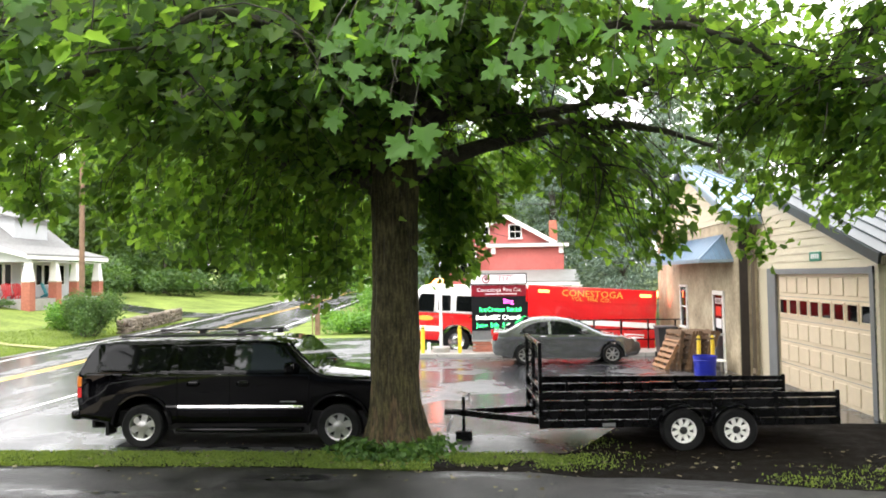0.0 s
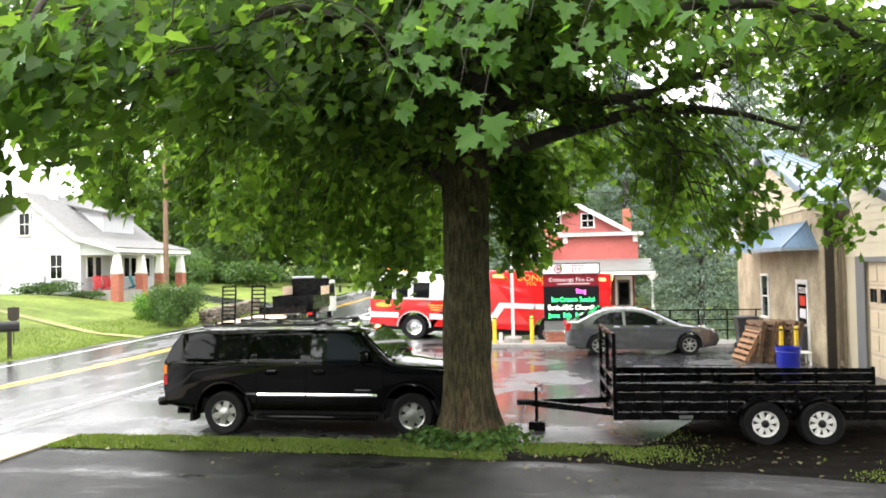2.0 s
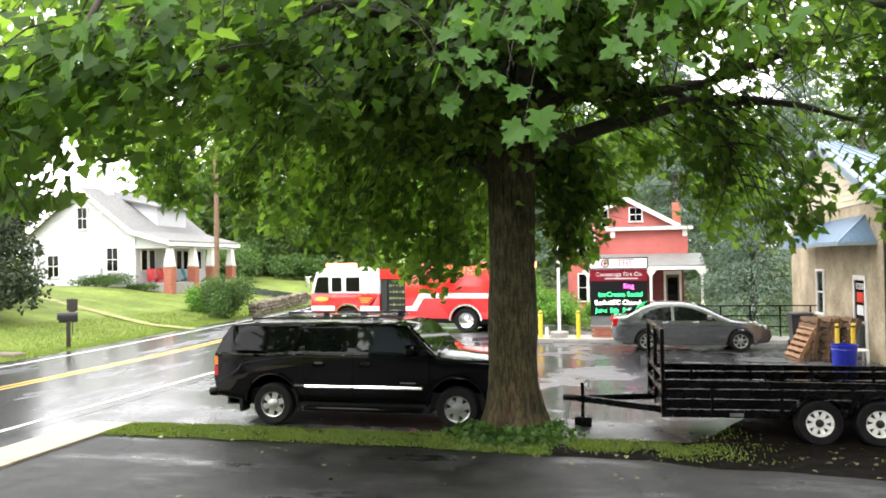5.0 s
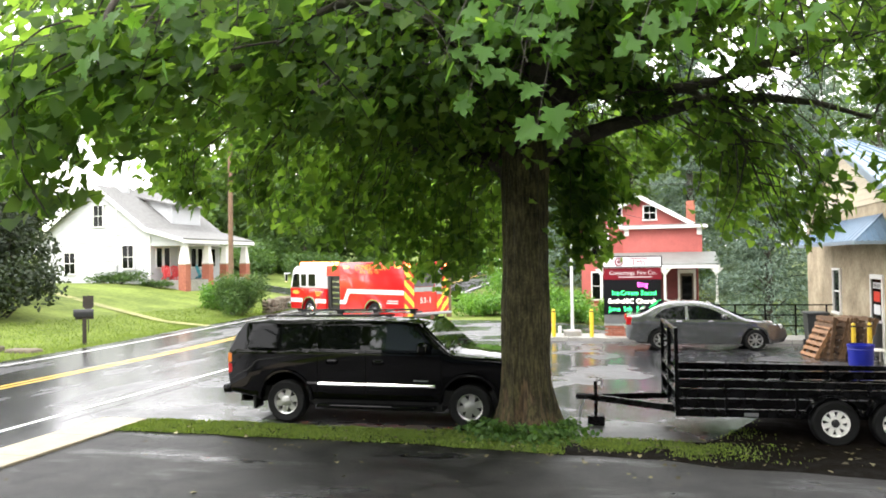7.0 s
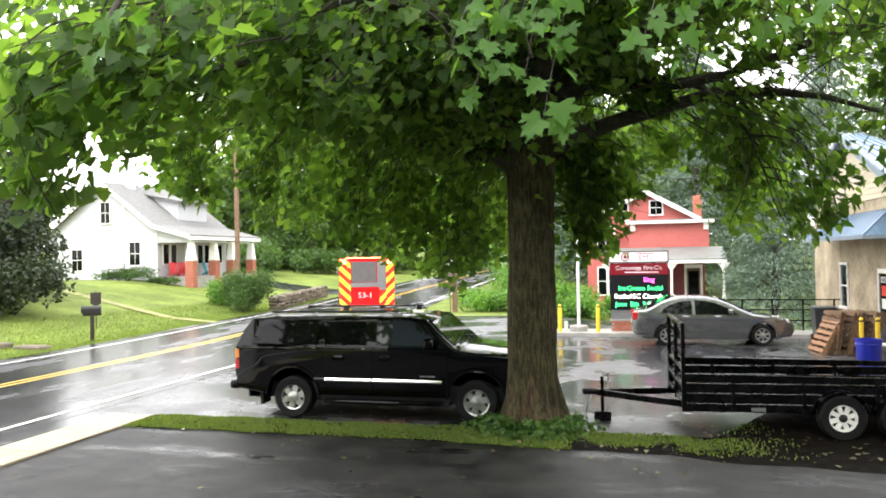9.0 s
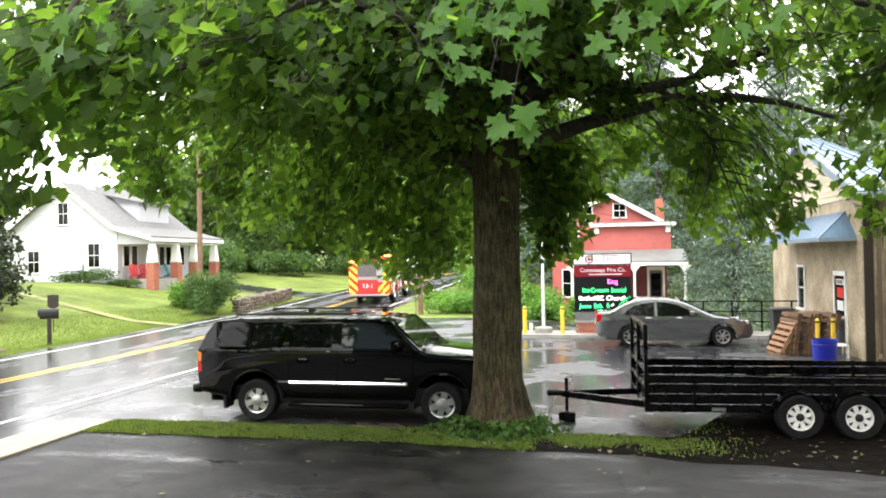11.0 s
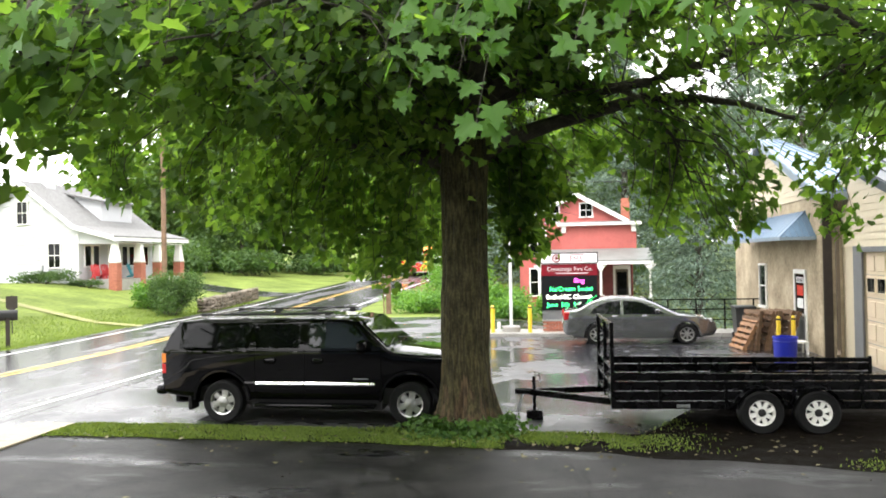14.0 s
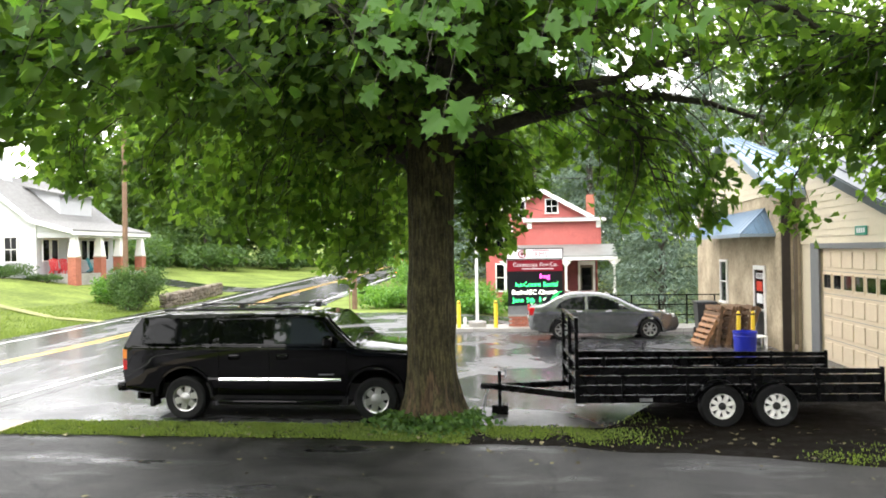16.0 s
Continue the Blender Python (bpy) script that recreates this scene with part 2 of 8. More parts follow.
M["bin"] = shader("charcoal_plastic_bin", (0.03, 0.033, 0.037), 0.45, 0, 0.2, 5)
M["red_chair"] = shader("red_painted_wood", (0.5, 0.03, 0.035), 0.5, 0, 0.12, 5)
M["teal_chair"] = shader("teal_painted_wood", (0.05, 0.3, 0.36), 0.5, 0, 0.12, 5)
M["sign_green"] = shader("green_sign_plate", (0.02, 0.22, 0.14), 0.4, 0, 0.1, 6)
M["steel_grey"] = shader("brushed_steel", (0.4, 0.41, 0.42), 0.35, 0.8, 0.12, 6)
M["sign_white"] = shader("white_sign_panel", (0.78, 0.78, 0.78), 0.35, 0, 0.05, 3)
M["sign_red"] = shader("maroon_sign_panel", (0.2, 0.01, 0.02), 0.3, 0, 0.1, 3)
M["led_black"] = shader("black_display_panel", (0.006, 0.006, 0.008), 0.35, 0, 0.2, 8)
M["lime"] = shader("lime_yellow_reflective", (0.78, 0.72, 0.06), 0.35, 0, 0.06, 6)
M["red_stripe"] = shader("red_reflective", (0.62, 0.03, 0.015), 0.35, 0, 0.06, 6)
M["lamp_warm"] = glow("lit_warm_headlamp", (1.0, 0.75, 0.4), 3.0)
M["beacon_amber"] = glow("lit_amber_beacon", (1.0, 0.22, 0.05), 3.0)
M["beacon"] = glow("lit_red_beacon", (1.0, 0.12, 0.04), 12.0)
M["hose_cover"] = shader("grey_hose_cover", (0.1, 0.09, 0.09), 0.6, 0, 0.2, 4)
M["led_white"] = glow("lit_white_display", (0.95, 0.93, 0.8), 1.6)
M["led_green"] = glow("lit_green_display", (0.04, 0.8, 0.2), 2.2)
M["led_pink"] = glow("lit_pink_display", (1.0, 0.1, 0.6), 2.2)
M["sign_lit"] = glow("lit_sign_panel", (0.8, 0.76, 0.78), 0.12)
M["shrub_dark"] = leaf_shader("dark_shrub_leaf", (0.03, 0.07, 0.02), (0.075, 0.13, 0.04), 0.25, 0.55)
M["leaf_dark"] = leaf_shader("dark_yard_leaf", (0.012, 0.022, 0.012), (0.035, 0.05, 0.024), 0.15, 0.5)
M["shrub_mid"] = leaf_shader("ivy_leaf", (0.035, 0.085, 0.02), (0.085, 0.16, 0.035), 0.25, 0.5)
M["litter"] = leaf_shader("fallen_leaf_litter", (0.05, 0.042, 0.02), (0.27, 0.24, 0.13), 0.05, 0.6)
M["path"] = shader("pale_worn_path", (0.26, 0.26, 0.1), 0.9, 0, 0.3, 2, 0.5, 30)
M["gold"] = shader("gold_lettering", (0.75, 0.42, 0.06), 0.35, 0.1, 0.08, 6)


def trunk_bark():
    """Furrowed bark, mossy in places, peeled to the reddish wood low down."""
    m = shader("trunk_bark", (0.03, 0.026, 0.012), 0.75, 0, 0.5, 3, second=(0.085, 0.072, 0.032), spec=0.25)
    N, L = m.node_tree.nodes, m.node_tree.links
    b = N["Principled BSDF"]
    old = b.inputs["Base Color"].links[0].from_socket
    tc = N.new("ShaderNodeTexCoord")
    mp = N.new("ShaderNodeMapping")
    mp.inputs["Scale"].default_value = (1, 1, 0.16)
    L.new(tc.outputs["Object"], mp.inputs[0])
    ridge = N.new("ShaderNodeTexNoise")
    ridge.inputs["Scale"].default_value, ridge.inputs["Detail"].default_value = 26, 8
    L.new(mp.outputs[0], ridge.inputs["Vector"])
    scar = N.new("ShaderNodeTexNoise")
    scar.inputs["Scale"].default_value, scar.inputs["Detail"].default_value = 9.0, 8
    L.new(mp.outputs[0], scar.inputs["Vector"])
    sep = N.new("ShaderNodeSeparateXYZ")
    L.new(tc.outputs["Object"], sep.inputs[0])
    low = N.new("ShaderNodeMapRange")
    low.inputs[1].default_value, low.inputs[2].default_value = 2.1, 0.1
    low.inputs[3].default_value, low.inputs[4].default_value = -0.22, 0.1
    L.new(sep.outputs[2], low.inputs[0])
    add = N.new("ShaderNodeMath")
    add.operation = "ADD"
    L.new(scar.outputs[0], add.inputs[0])
    L.new(low.outputs[0], add.inputs[1])
    cut = N.new("ShaderNodeMapRange")
    cut.inputs[1].default_value, cut.inputs[2].default_value = 0.53, 0.6
    L.new(add.outputs[0], cut.inputs[0])
    mix = N.new("ShaderNodeMixRGB")
    mix.inputs[2].default_value = (0.13, 0.088, 0.05, 1)
    L.new(cut.outputs[0], mix.inputs[0])
    L.new(old, mix.inputs[1])
    dark = N.new("ShaderNodeMixRGB")
    dark.blend_type = "MULTIPLY"
    dark.inputs[0].default_value = 0.75
    rr = N.new("ShaderNodeMapRange")
    rr.inputs[1].default_value, rr.inputs[2].default_value, rr.inputs[3].default_value = 0.38, 0.6, 0.12
    L.new(ridge.outputs[0], rr.inputs[0])
    L.new(mix.outputs[0], dark.inputs[1])
    L.new(rr.outputs[0], dark.inputs[2])
    L.new(dark.outputs[0], b.inputs["Base Color"])
    bp = N.new("ShaderNodeBump")
    bp.inputs["Strength"].default_value, bp.inputs["Distance"].default_value = 1.0, 0.04
    L.new(ridge.outputs[0], bp.inputs["Height"])
    L.new(bp.outputs[0], b.inputs["Normal"])
    return m


M["trunk_bark"] = trunk_bark()



# ---- mesh helpers ----
def box(bm, x0, x1, y0, y1, z0, z1, bevel=0.0, seg=1):
    g = bmesh.ops.create_cube(bm, size=1)
    vs = g["verts"]
    for v in vs:
        v.co = Vector(((x0 + x1) / 2 + v.co.x * (x1 - x0), (y0 + y1) / 2 + v.co.y * (y1 - y0), (z0 + z1) / 2 + v.co.z * (z1 - z0)))
    if bevel:
        es = {e for v in vs for e in v.link_edges}
        bmesh.ops.bevel(bm, geom=list(es), offset=bevel, segments=seg, affect="EDGES", profile=0.5)
    return vs


def rod(bm, a, b, r0, r1=None, seg=10, caps=True):
    """A tapered round bar from a to b."""
    a, b = Vector(a), Vector(b)
    r1 = r0 if r1 is None else r1
    q = (b - a).to_track_quat("Z", "Y").to_matrix()
    lo, hi = [], []
    for i in range(seg):
        w = 2 * math.pi * i / seg
        d = q @ Vector((math.cos(w), math.sin(w), 0))
        lo.append(bm.verts.new(a + d * r0))
        hi.append(bm.verts.new(b + d * r1))
    for i in range(seg):
        j = (i + 1) % seg
        bm.faces.new((lo[i], lo[j], hi[j], hi[i]))
    if caps:
        bm.faces.new(lo[::-1])
        bm.faces.new(hi)


def beam(bm, a, b, w, h):
    """A square bar from a to b, w wide and h high."""
    a, b = Vector(a), Vector(b)
    q = (b - a).to_track_quat("Y", "Z").to_matrix()
    vs = []
    for p in (a, b):
        for dx, dz in ((-1, -1), (1, -1), (1, 1), (-1, 1)):
            vs.append(bm.verts.new(p + q @ Vector((dx * w / 2, 0, dz * h / 2))))
    for f in ((0, 1, 2, 3), (7, 6, 5, 4), (0, 4, 5, 1), (1, 5, 6, 2), (2, 6, 7, 3), (3, 7, 4, 0)):
        bm.faces.new([vs[i] for i in f])


def slab(bm, pts, axis, lo, hi, bevel=0.0, seg=2):
    """An outline given in the two other axes (in order), drawn out along axis from lo to hi."""
    def at(p, d):
        if axis == "x":
            return (d, p[0], p[1])
        if axis == "y":
            return (p[0], d, p[1])
        return (p[0], p[1], d)
    a = [bm.verts.new(at(p, lo)) for p in pts]
    b = [bm.verts.new(at(p, hi)) for p in pts]
    n = len(pts)
    fs = [bm.faces.new(a), bm.faces.new(b[::-1])]
    for i in range(n):
        fs.append(bm.faces.new((a[i], b[i], b[(i + 1) % n], a[(i + 1) % n])))
    bmesh.ops.recalc_face_normals(bm, faces=fs)
    if bevel:
        es = set(fs[0].edges) | set(fs[1].edges)
        bmesh.ops.bevel(bm, geom=list(es), offset=bevel, segments=seg, affect="EDGES", profile=0.5)


def lathe(bm, pts, seg=24, axis="z", at=(0, 0, 0), caps=False):
    """A turned shape from (radius, height) pairs."""
    at = Vector(at)
    rings = []
    for r, h in pts:
        ring = []
        for i in range(seg):
            w = 2 * math.pi * i / seg
            c, s = math.cos(w) * r, math.sin(w) * r
            ring.append(bm.verts.new(at + Vector({"z": (c, s, h), "y": (c, h, s), "x": (h, c, s)}[axis])))
        rings.append(ring)
    for a, b in zip(rings, rings[1:]):
        for i in range(seg):
            j = (i + 1) % seg
            bm.faces.new((a[i], a[j], b[j], b[i]))
    for ring in (rings[0], rings[-1]) if caps else ():
        if (ring[0].co - ring[seg // 2].co).length > 1e-4:
            bm.faces.new(ring)
    return rings


def mesh_of(bm, name, material, smooth=False):
    bmesh.ops.recalc_face_normals(bm, faces=bm.faces)
    me = bpy.data.meshes.new(name)
    bm.to_mesh(me)
    bm.free()
    me.materials.append(material)
    if smooth:
        for p in me.polygons:
            p.use_smooth = True
    return me


def bow(bm, cx, cz, r0, r1, ya, yb, a0=0.0, a1=math.pi, n=14):
    """A curved band round a wheel: inner and outer radius, from ya to yb, between two angles."""
    rings = []
    for w in np.linspace(a0, a1, n + 1):
        c, s = math.cos(w), math.sin(w)
        rings.append([bm.verts.new((cx + r * c, y, cz + r * s)) for r, y in ((r0, ya), (r1, ya), (r1, yb), (r0, yb))])
    for a, b in zip(rings, rings[1:]):
        for i in range(4):
            bm.faces.new((a[i], a[(i + 1) % 4], b[(i + 1) % 4], b[i]))
    bm.faces.new(rings[0])
    bm.faces.new(rings[-1])


def sharp(me, angle=35):
    me.set_sharp_from_angle(angle=radians(angle))
    return me


def part(name, bm, material, parent=None, label="", smooth=False, m=None):
    """Links a bmesh as one mesh object under a thing, or under a part."""
    me = mesh_of(bm, name, material, smooth)
    if smooth:
        sharp(me)
    ob = new(name, me)
    if parent is not None:
        ob.parent = parent
    if m is not None:
        ob.matrix_basis = m
    return tagged(ob, label) if label else ob


def thing(name, label, category, m=None, group="", kind=""):
    ob = new(name)
    ob.empty_display_size = 0.2
    if m is not None:
        ob.matrix_basis = m
    return tagged(ob, label, category, group, kind)


def share(name, me, parent, m):
    """One more piece on a mesh that alike pieces share."""
    ob = new(name, me)
    ob.parent = parent
    ob.matrix_basis = m
    return ob


def B():
    return bmesh.new()


def raw_mesh(name, verts, faces, material, smooth=False):
    me = bpy.data.meshes.new(name)
    me.from_pydata(verts, [], faces)
    me.materials.append(material)
    if smooth:
        for p in me.polygons:
            p.use_smooth = True
    return me


def words(text, size, material, name, parent, m, align="CENTER", depth=0.004):
    """Raised lettering as a mesh, in Blender's own font."""
    cu = bpy.data.curves.new(name, "FONT")
    cu.body, cu.size, cu.align_x, cu.align_y, cu.extrude = text, size, align, "CENTER", depth
    cu.resolution_u = 2
    tmp = bpy.data.objects.new("tmp", cu)
    scene.collection.objects.link(tmp)
    dg = bpy.context.evaluated_depsgraph_get()
    me = bpy.data.meshes.new_from_object(tmp.evaluated_get(dg))
    bpy.data.objects.remove(tmp)
    bpy.data.curves.remove(cu)
    me.materials.clear()
    me.materials.append(material)
    ob = new(name, me)
    ob.parent = parent
    ob.matrix_basis = m
    return ob


def step(a, b, v):
    v = min(1, max(0, (v - a) / (b - a)))
    return v * v * (3 - 2 * v)

# ---- the lie of the land ----
def road_x(y):
    """The yellow line's place across, along the road; it bends gently beyond the lot."""
    bend = ((-60, 22, 26, 32, 39, 46, 52, 60, 75, 110, 160, 330), (-14.2, -14.2, -14.6, -15.15, -15.75, -16.1, -16.2, -16.2, -16.4, -18.0, -24.0, -60.0))
    return sum(float(np.interp(y + d, *bend)) for d in (-3, -1.5, 0, 1.5, 3)) / 5


def height(x, y):
    z = 0.028 * min(max(0, y - 42), 40) * step(-34, -22, x) * step(4, -6, x) + 0.02 * max(0, y - 130)
    off = -18.6 - x + (road_x(y) + 14.2)
    if off > 0:
        z += 1.5 * step(0, 13, off) + 0.012 * off
    if y > 26 and x > -5:
        z -= 0.062 * min(x + 5, 15) * step(26.2, 28.0, y) * step(70, 45, y) * step(-5, -3, x)
    if y < 6.5:
        z += 1.15 * step(0, 5.5, 6.5 - y)
    return z


def sheet(name, x0, x1, y0, y1, dx, dy, material, lift=0.0, along_road=False):
    xs = np.linspace(x0, x1, max(2, int(round((x1 - x0) / dx)) + 1))
    ys = np.linspace(y0, y1, max(2, int(round((y1 - y0) / dy)) + 1))
    verts, faces = [], []
    for y in ys:
        shift = road_x(y) + 14.2 if along_road else 0
        for x in xs:
            verts.append((x + shift, y, height(x + shift, y) + lift))
    n = len(xs)
    for j in range(len(ys) - 1):
        for i in range(n - 1):
            a = j * n + i
            faces.append((a, a + 1, a + n + 1, a + n))
    return raw_mesh(name, verts, faces, material, True)


def land(name, label, category, me):
    return tagged(new(name, me), label, category, kind="structure")


def ground_levels():
    """Lines across and along that are close where the land changes."""
    xs = sorted(set([*np.arange(-60, 30.1, 1.0), *np.arange(-400, -60, 20), *np.arange(35, 401, 20)]))
    ys = sorted(set([*np.arange(-10, 100.1, 1.0), *np.arange(-200, -10, 20), *np.arange(105, 701, 20)]))
    verts = [(x, y, height(x, y) - 0.02) for y in ys for x in xs]
    n = len(xs)
    faces = [(j * n + i, j * n + i + 1, (j + 1) * n + i + 1, (j + 1) * n + i) for j in range(len(ys) - 1) for i in range(n - 1)]
    return raw_mesh("ground", verts, faces, M["grass_ground"], True)


land("ground", "green lawn and verge ground, wet after rain", "ground", ground_levels())
land("road", "wet two-lane asphalt road that bends uphill", "road", sheet("road", -18.2, -10.0, -60, 330, 1.2, 1.0, M["road"], 0.006, True))
land("parking_lot", "rain-wet grey asphalt parking lot with puddles", "pavement", sheet("parking_lot", -11.6, 16, 11.3, 34.5, 1.0, 0.5, M["lot"], 0.002))
land("driveway", "dark wet asphalt driveway with patches", "pavement", sheet("driveway", -8.6, 16, -4, 11.4, 1.0, 0.5, M["drive"], 0.004))
# this sheet paints the shade beneath the parked car onto the lot
land("car_shade_sheet", "dark matte sheet standing in for shade under the parked car", "pavement", sheet("car_shade_sheet", -6.5, -2.2, 12.3, 14.1, 0.5, 0.5, M["shade_asphalt"], 0.006))
land("road_shoulder", "wet asphalt shoulder beside the road", "pavement", sheet("road_shoulder", -11.6, -9.3, -4, 11.3, 1.0, 0.5, M["lot"], 0.0025))


def stripe(name, off, y0, y1, w, material, label):
    land(name, label, "road marking", sheet(name, off - w / 2, off + w / 2, y0, y1, w, 1.0, material, 0.011, True))


stripe("edge_line", -10.45, -40, 24, 0.12, M["white_line"], "worn white edge line painted on wet road")
stripe("edge_line", -10.6, 36, 200, 0.12, M["white_line"], "worn white edge line painted on wet road")
stripe("edge_line", -17.35, -40, 200, 0.12, M["white_line"], "worn white edge line painted on wet road")
stripe("centre_line", -14.1, -40, 200, 0.11, M["yellow_line"], "double yellow centre line painted on wet road")
stripe("centre_line", -14.38, -40, 200, 0.11, M["yellow_line"], "double yellow centre line painted on wet road")

# ---- trees ----
rng = np.random.default_rng(7)
MAPLE = [(0, 0), (0.2, -0.08), (0.47, -0.02), (0.4, 0.2), (0.63, 0.43), (0.4, 0.49), (0.3, 0.68), (0, 1.02),
         (-0.3, 0.68), (-0.4, 0.49), (-0.63, 0.43), (-0.4, 0.2), (-0.47, -0.02), (-0.2, -0.08)]
MAPLE_FINE = [(0, 0), (0.13, -0.05), (0.3, -0.12), (0.4, -0.02), (0.5, 0.03), (0.4, 0.13), (0.3, 0.2), (0.42, 0.26), (0.5, 0.36), (0.66, 0.46),
              (0.5, 0.5), (0.42, 0.58), (0.27, 0.48), (0.2, 0.58), (0.25, 0.74), (0.12, 0.76), (0, 1.02)]
MAPLE_FINE = MAPLE_FINE + [(-x, y) for x, y in MAPLE_FINE[-2:0:-1]]
SPRIG = [(0, 0), (0.11, 0.25), (0.1, 0.7), (0, 1.0), (-0.1, 0.7), (-0.11, 0.25)]
OVAL = [(0, 0), (0.3, 0.3), (0.26, 0.7), (0, 1.0), (-0.26, 0.7), (-0.3, 0.3)]


def leaf_mesh(name, pos, up, tip, size, outline, material, fold=0.18):
    """Leaves in one mesh: each a lobed blade, folded a little along its middle, with its stalk at pos."""
    pos, up, tip, size = (np.asarray(a, float) for a in (pos, up, tip, size))
    tip = tip - up * (tip * up).sum(1, keepdims=True)
    tip /= np.linalg.norm(tip, axis=1, keepdims=True) + 1e-9
    side = np.cross(tip, up)
    o = np.array(outline)
    k = len(o)
    lift = np.abs(o[:, 0]) * fold - o[:, 1] ** 2 * 0.16
    v = pos[:, None] + size[:, None, None] * (side[:, None] * o[None, :, :1] + tip[:, None] * o[None, :, 1:2] + up[:, None] * lift[None, :, None])
    n = len(pos)
    half = k // 2
    # two halves along the midrib
    right = list(range(0, half + 1))
    left = [half] + list(range(half + 1, k)) + [0]
    idx = np.concatenate([np.array(right), np.array(left)])
    loops = (np.arange(n)[:, None] * k + idx[None]).ravel()
    sizes = np.tile([len(right), len(left)], n)
    starts = np.concatenate([[0], np.cumsum(sizes)[:-1]])
    me = bpy.data.meshes.new(name)
    me.vertices.add(n * k)
    me.vertices.foreach_set("co", v.reshape(-1).astype(np.float32))
    me.loops.add(len(loops))
    me.loops.foreach_set("vertex_index", loops.astype(np.int32))
    me.polygons.add(len(sizes))
    me.polygons.foreach_set("loop_start", starts.astype(np.int32))
    me.update(calc_edges=True)
    me.materials.append(material)
    return me


def scatter_dirs(n, flat=0.7):
    """Leaf blades that face mostly upward, with tips that hang outward."""
    up = rng.normal(size=(n, 3)) * np.array([flat, flat, 0.35]) + np.array([0, 0, 0.75])
    up /= np.linalg.norm(up, axis=1, keepdims=True)
    tip = rng.normal(size=(n, 3)) + np.array([0, 0, -0.9])
    return up, tip


def branch_line(start, direction, length, droop, steps, wander=0.12):
    """Points along a limb that leaves in direction and sags towards its end."""
    p, d = np.array(start, float), np.array(direction, float)
    d /= np.linalg.norm(d)
    pts = [p.copy()]
    for i in range(steps):
        d = d + rng.normal(size=3) * wander + np.array([0, 0, -droop * (i + 1) / steps])
        d /= np.linalg.norm(d)
        p = p + d * length / steps
        pts.append(p.copy())
    return np.array(pts)


def tube(verts, faces, pts, r0, r1, seg=7):
    base = len(verts)
    m = len(pts)
    for i, p in enumerate(pts):
        d = pts[min(i + 1, m - 1)] - pts[max(i - 1, 0)]
        d = d / (np.linalg.norm(d) + 1e-9)
        a = np.cross(d, [0.3, 0.1, 1.0] if abs(d[2]) < 0.9 else [1.0, 0, 0])
        a /= np.linalg.norm(a)
        b = np.cross(d, a)
        r = r0 + (r1 - r0) * i / (m - 1)
        for k in range(seg):
            w = 2 * math.pi * k / seg
            verts.append(tuple(p + (a * math.cos(w) + b * math.sin(w)) * r))
    for i in range(m - 1):
        for k in range(seg):
            j = (k + 1) % seg
            faces.append((base + i * seg + k, base + i * seg + j, base + (i + 1) * seg + j, base + (i + 1) * seg + k))


def skirt(x, y):
    """How low the crown hangs over each part of the ground."""
    n1 = noise.noise(Vector((x * 0.8, y * 0.8, 3.1)))
    n2 = noise.noise(Vector((x * 2.0, y * 2.0, 8.0)))
    low = 5.05 + 0.1 * max(0, y - 12)
    low += (2.75 - low) * step(-6.6, -4.6, x)
    low += 0.35 * step(-3.4, -2.4, x) - 0.25 * step(-1.6, -0.6, x)
    low += 1.35 * step(-0.9, -0.4, x) * step(1.3, 0.8, x) + 1.45 * step(2.5, 3.6, x)
    low += 0.75 * n1 + 0.4 * n2
    return low + 1.5 * step(11.6, 8.8, y) * step(-7.0, -5.6, x) * (1 - step(3.0, 4.5, x))


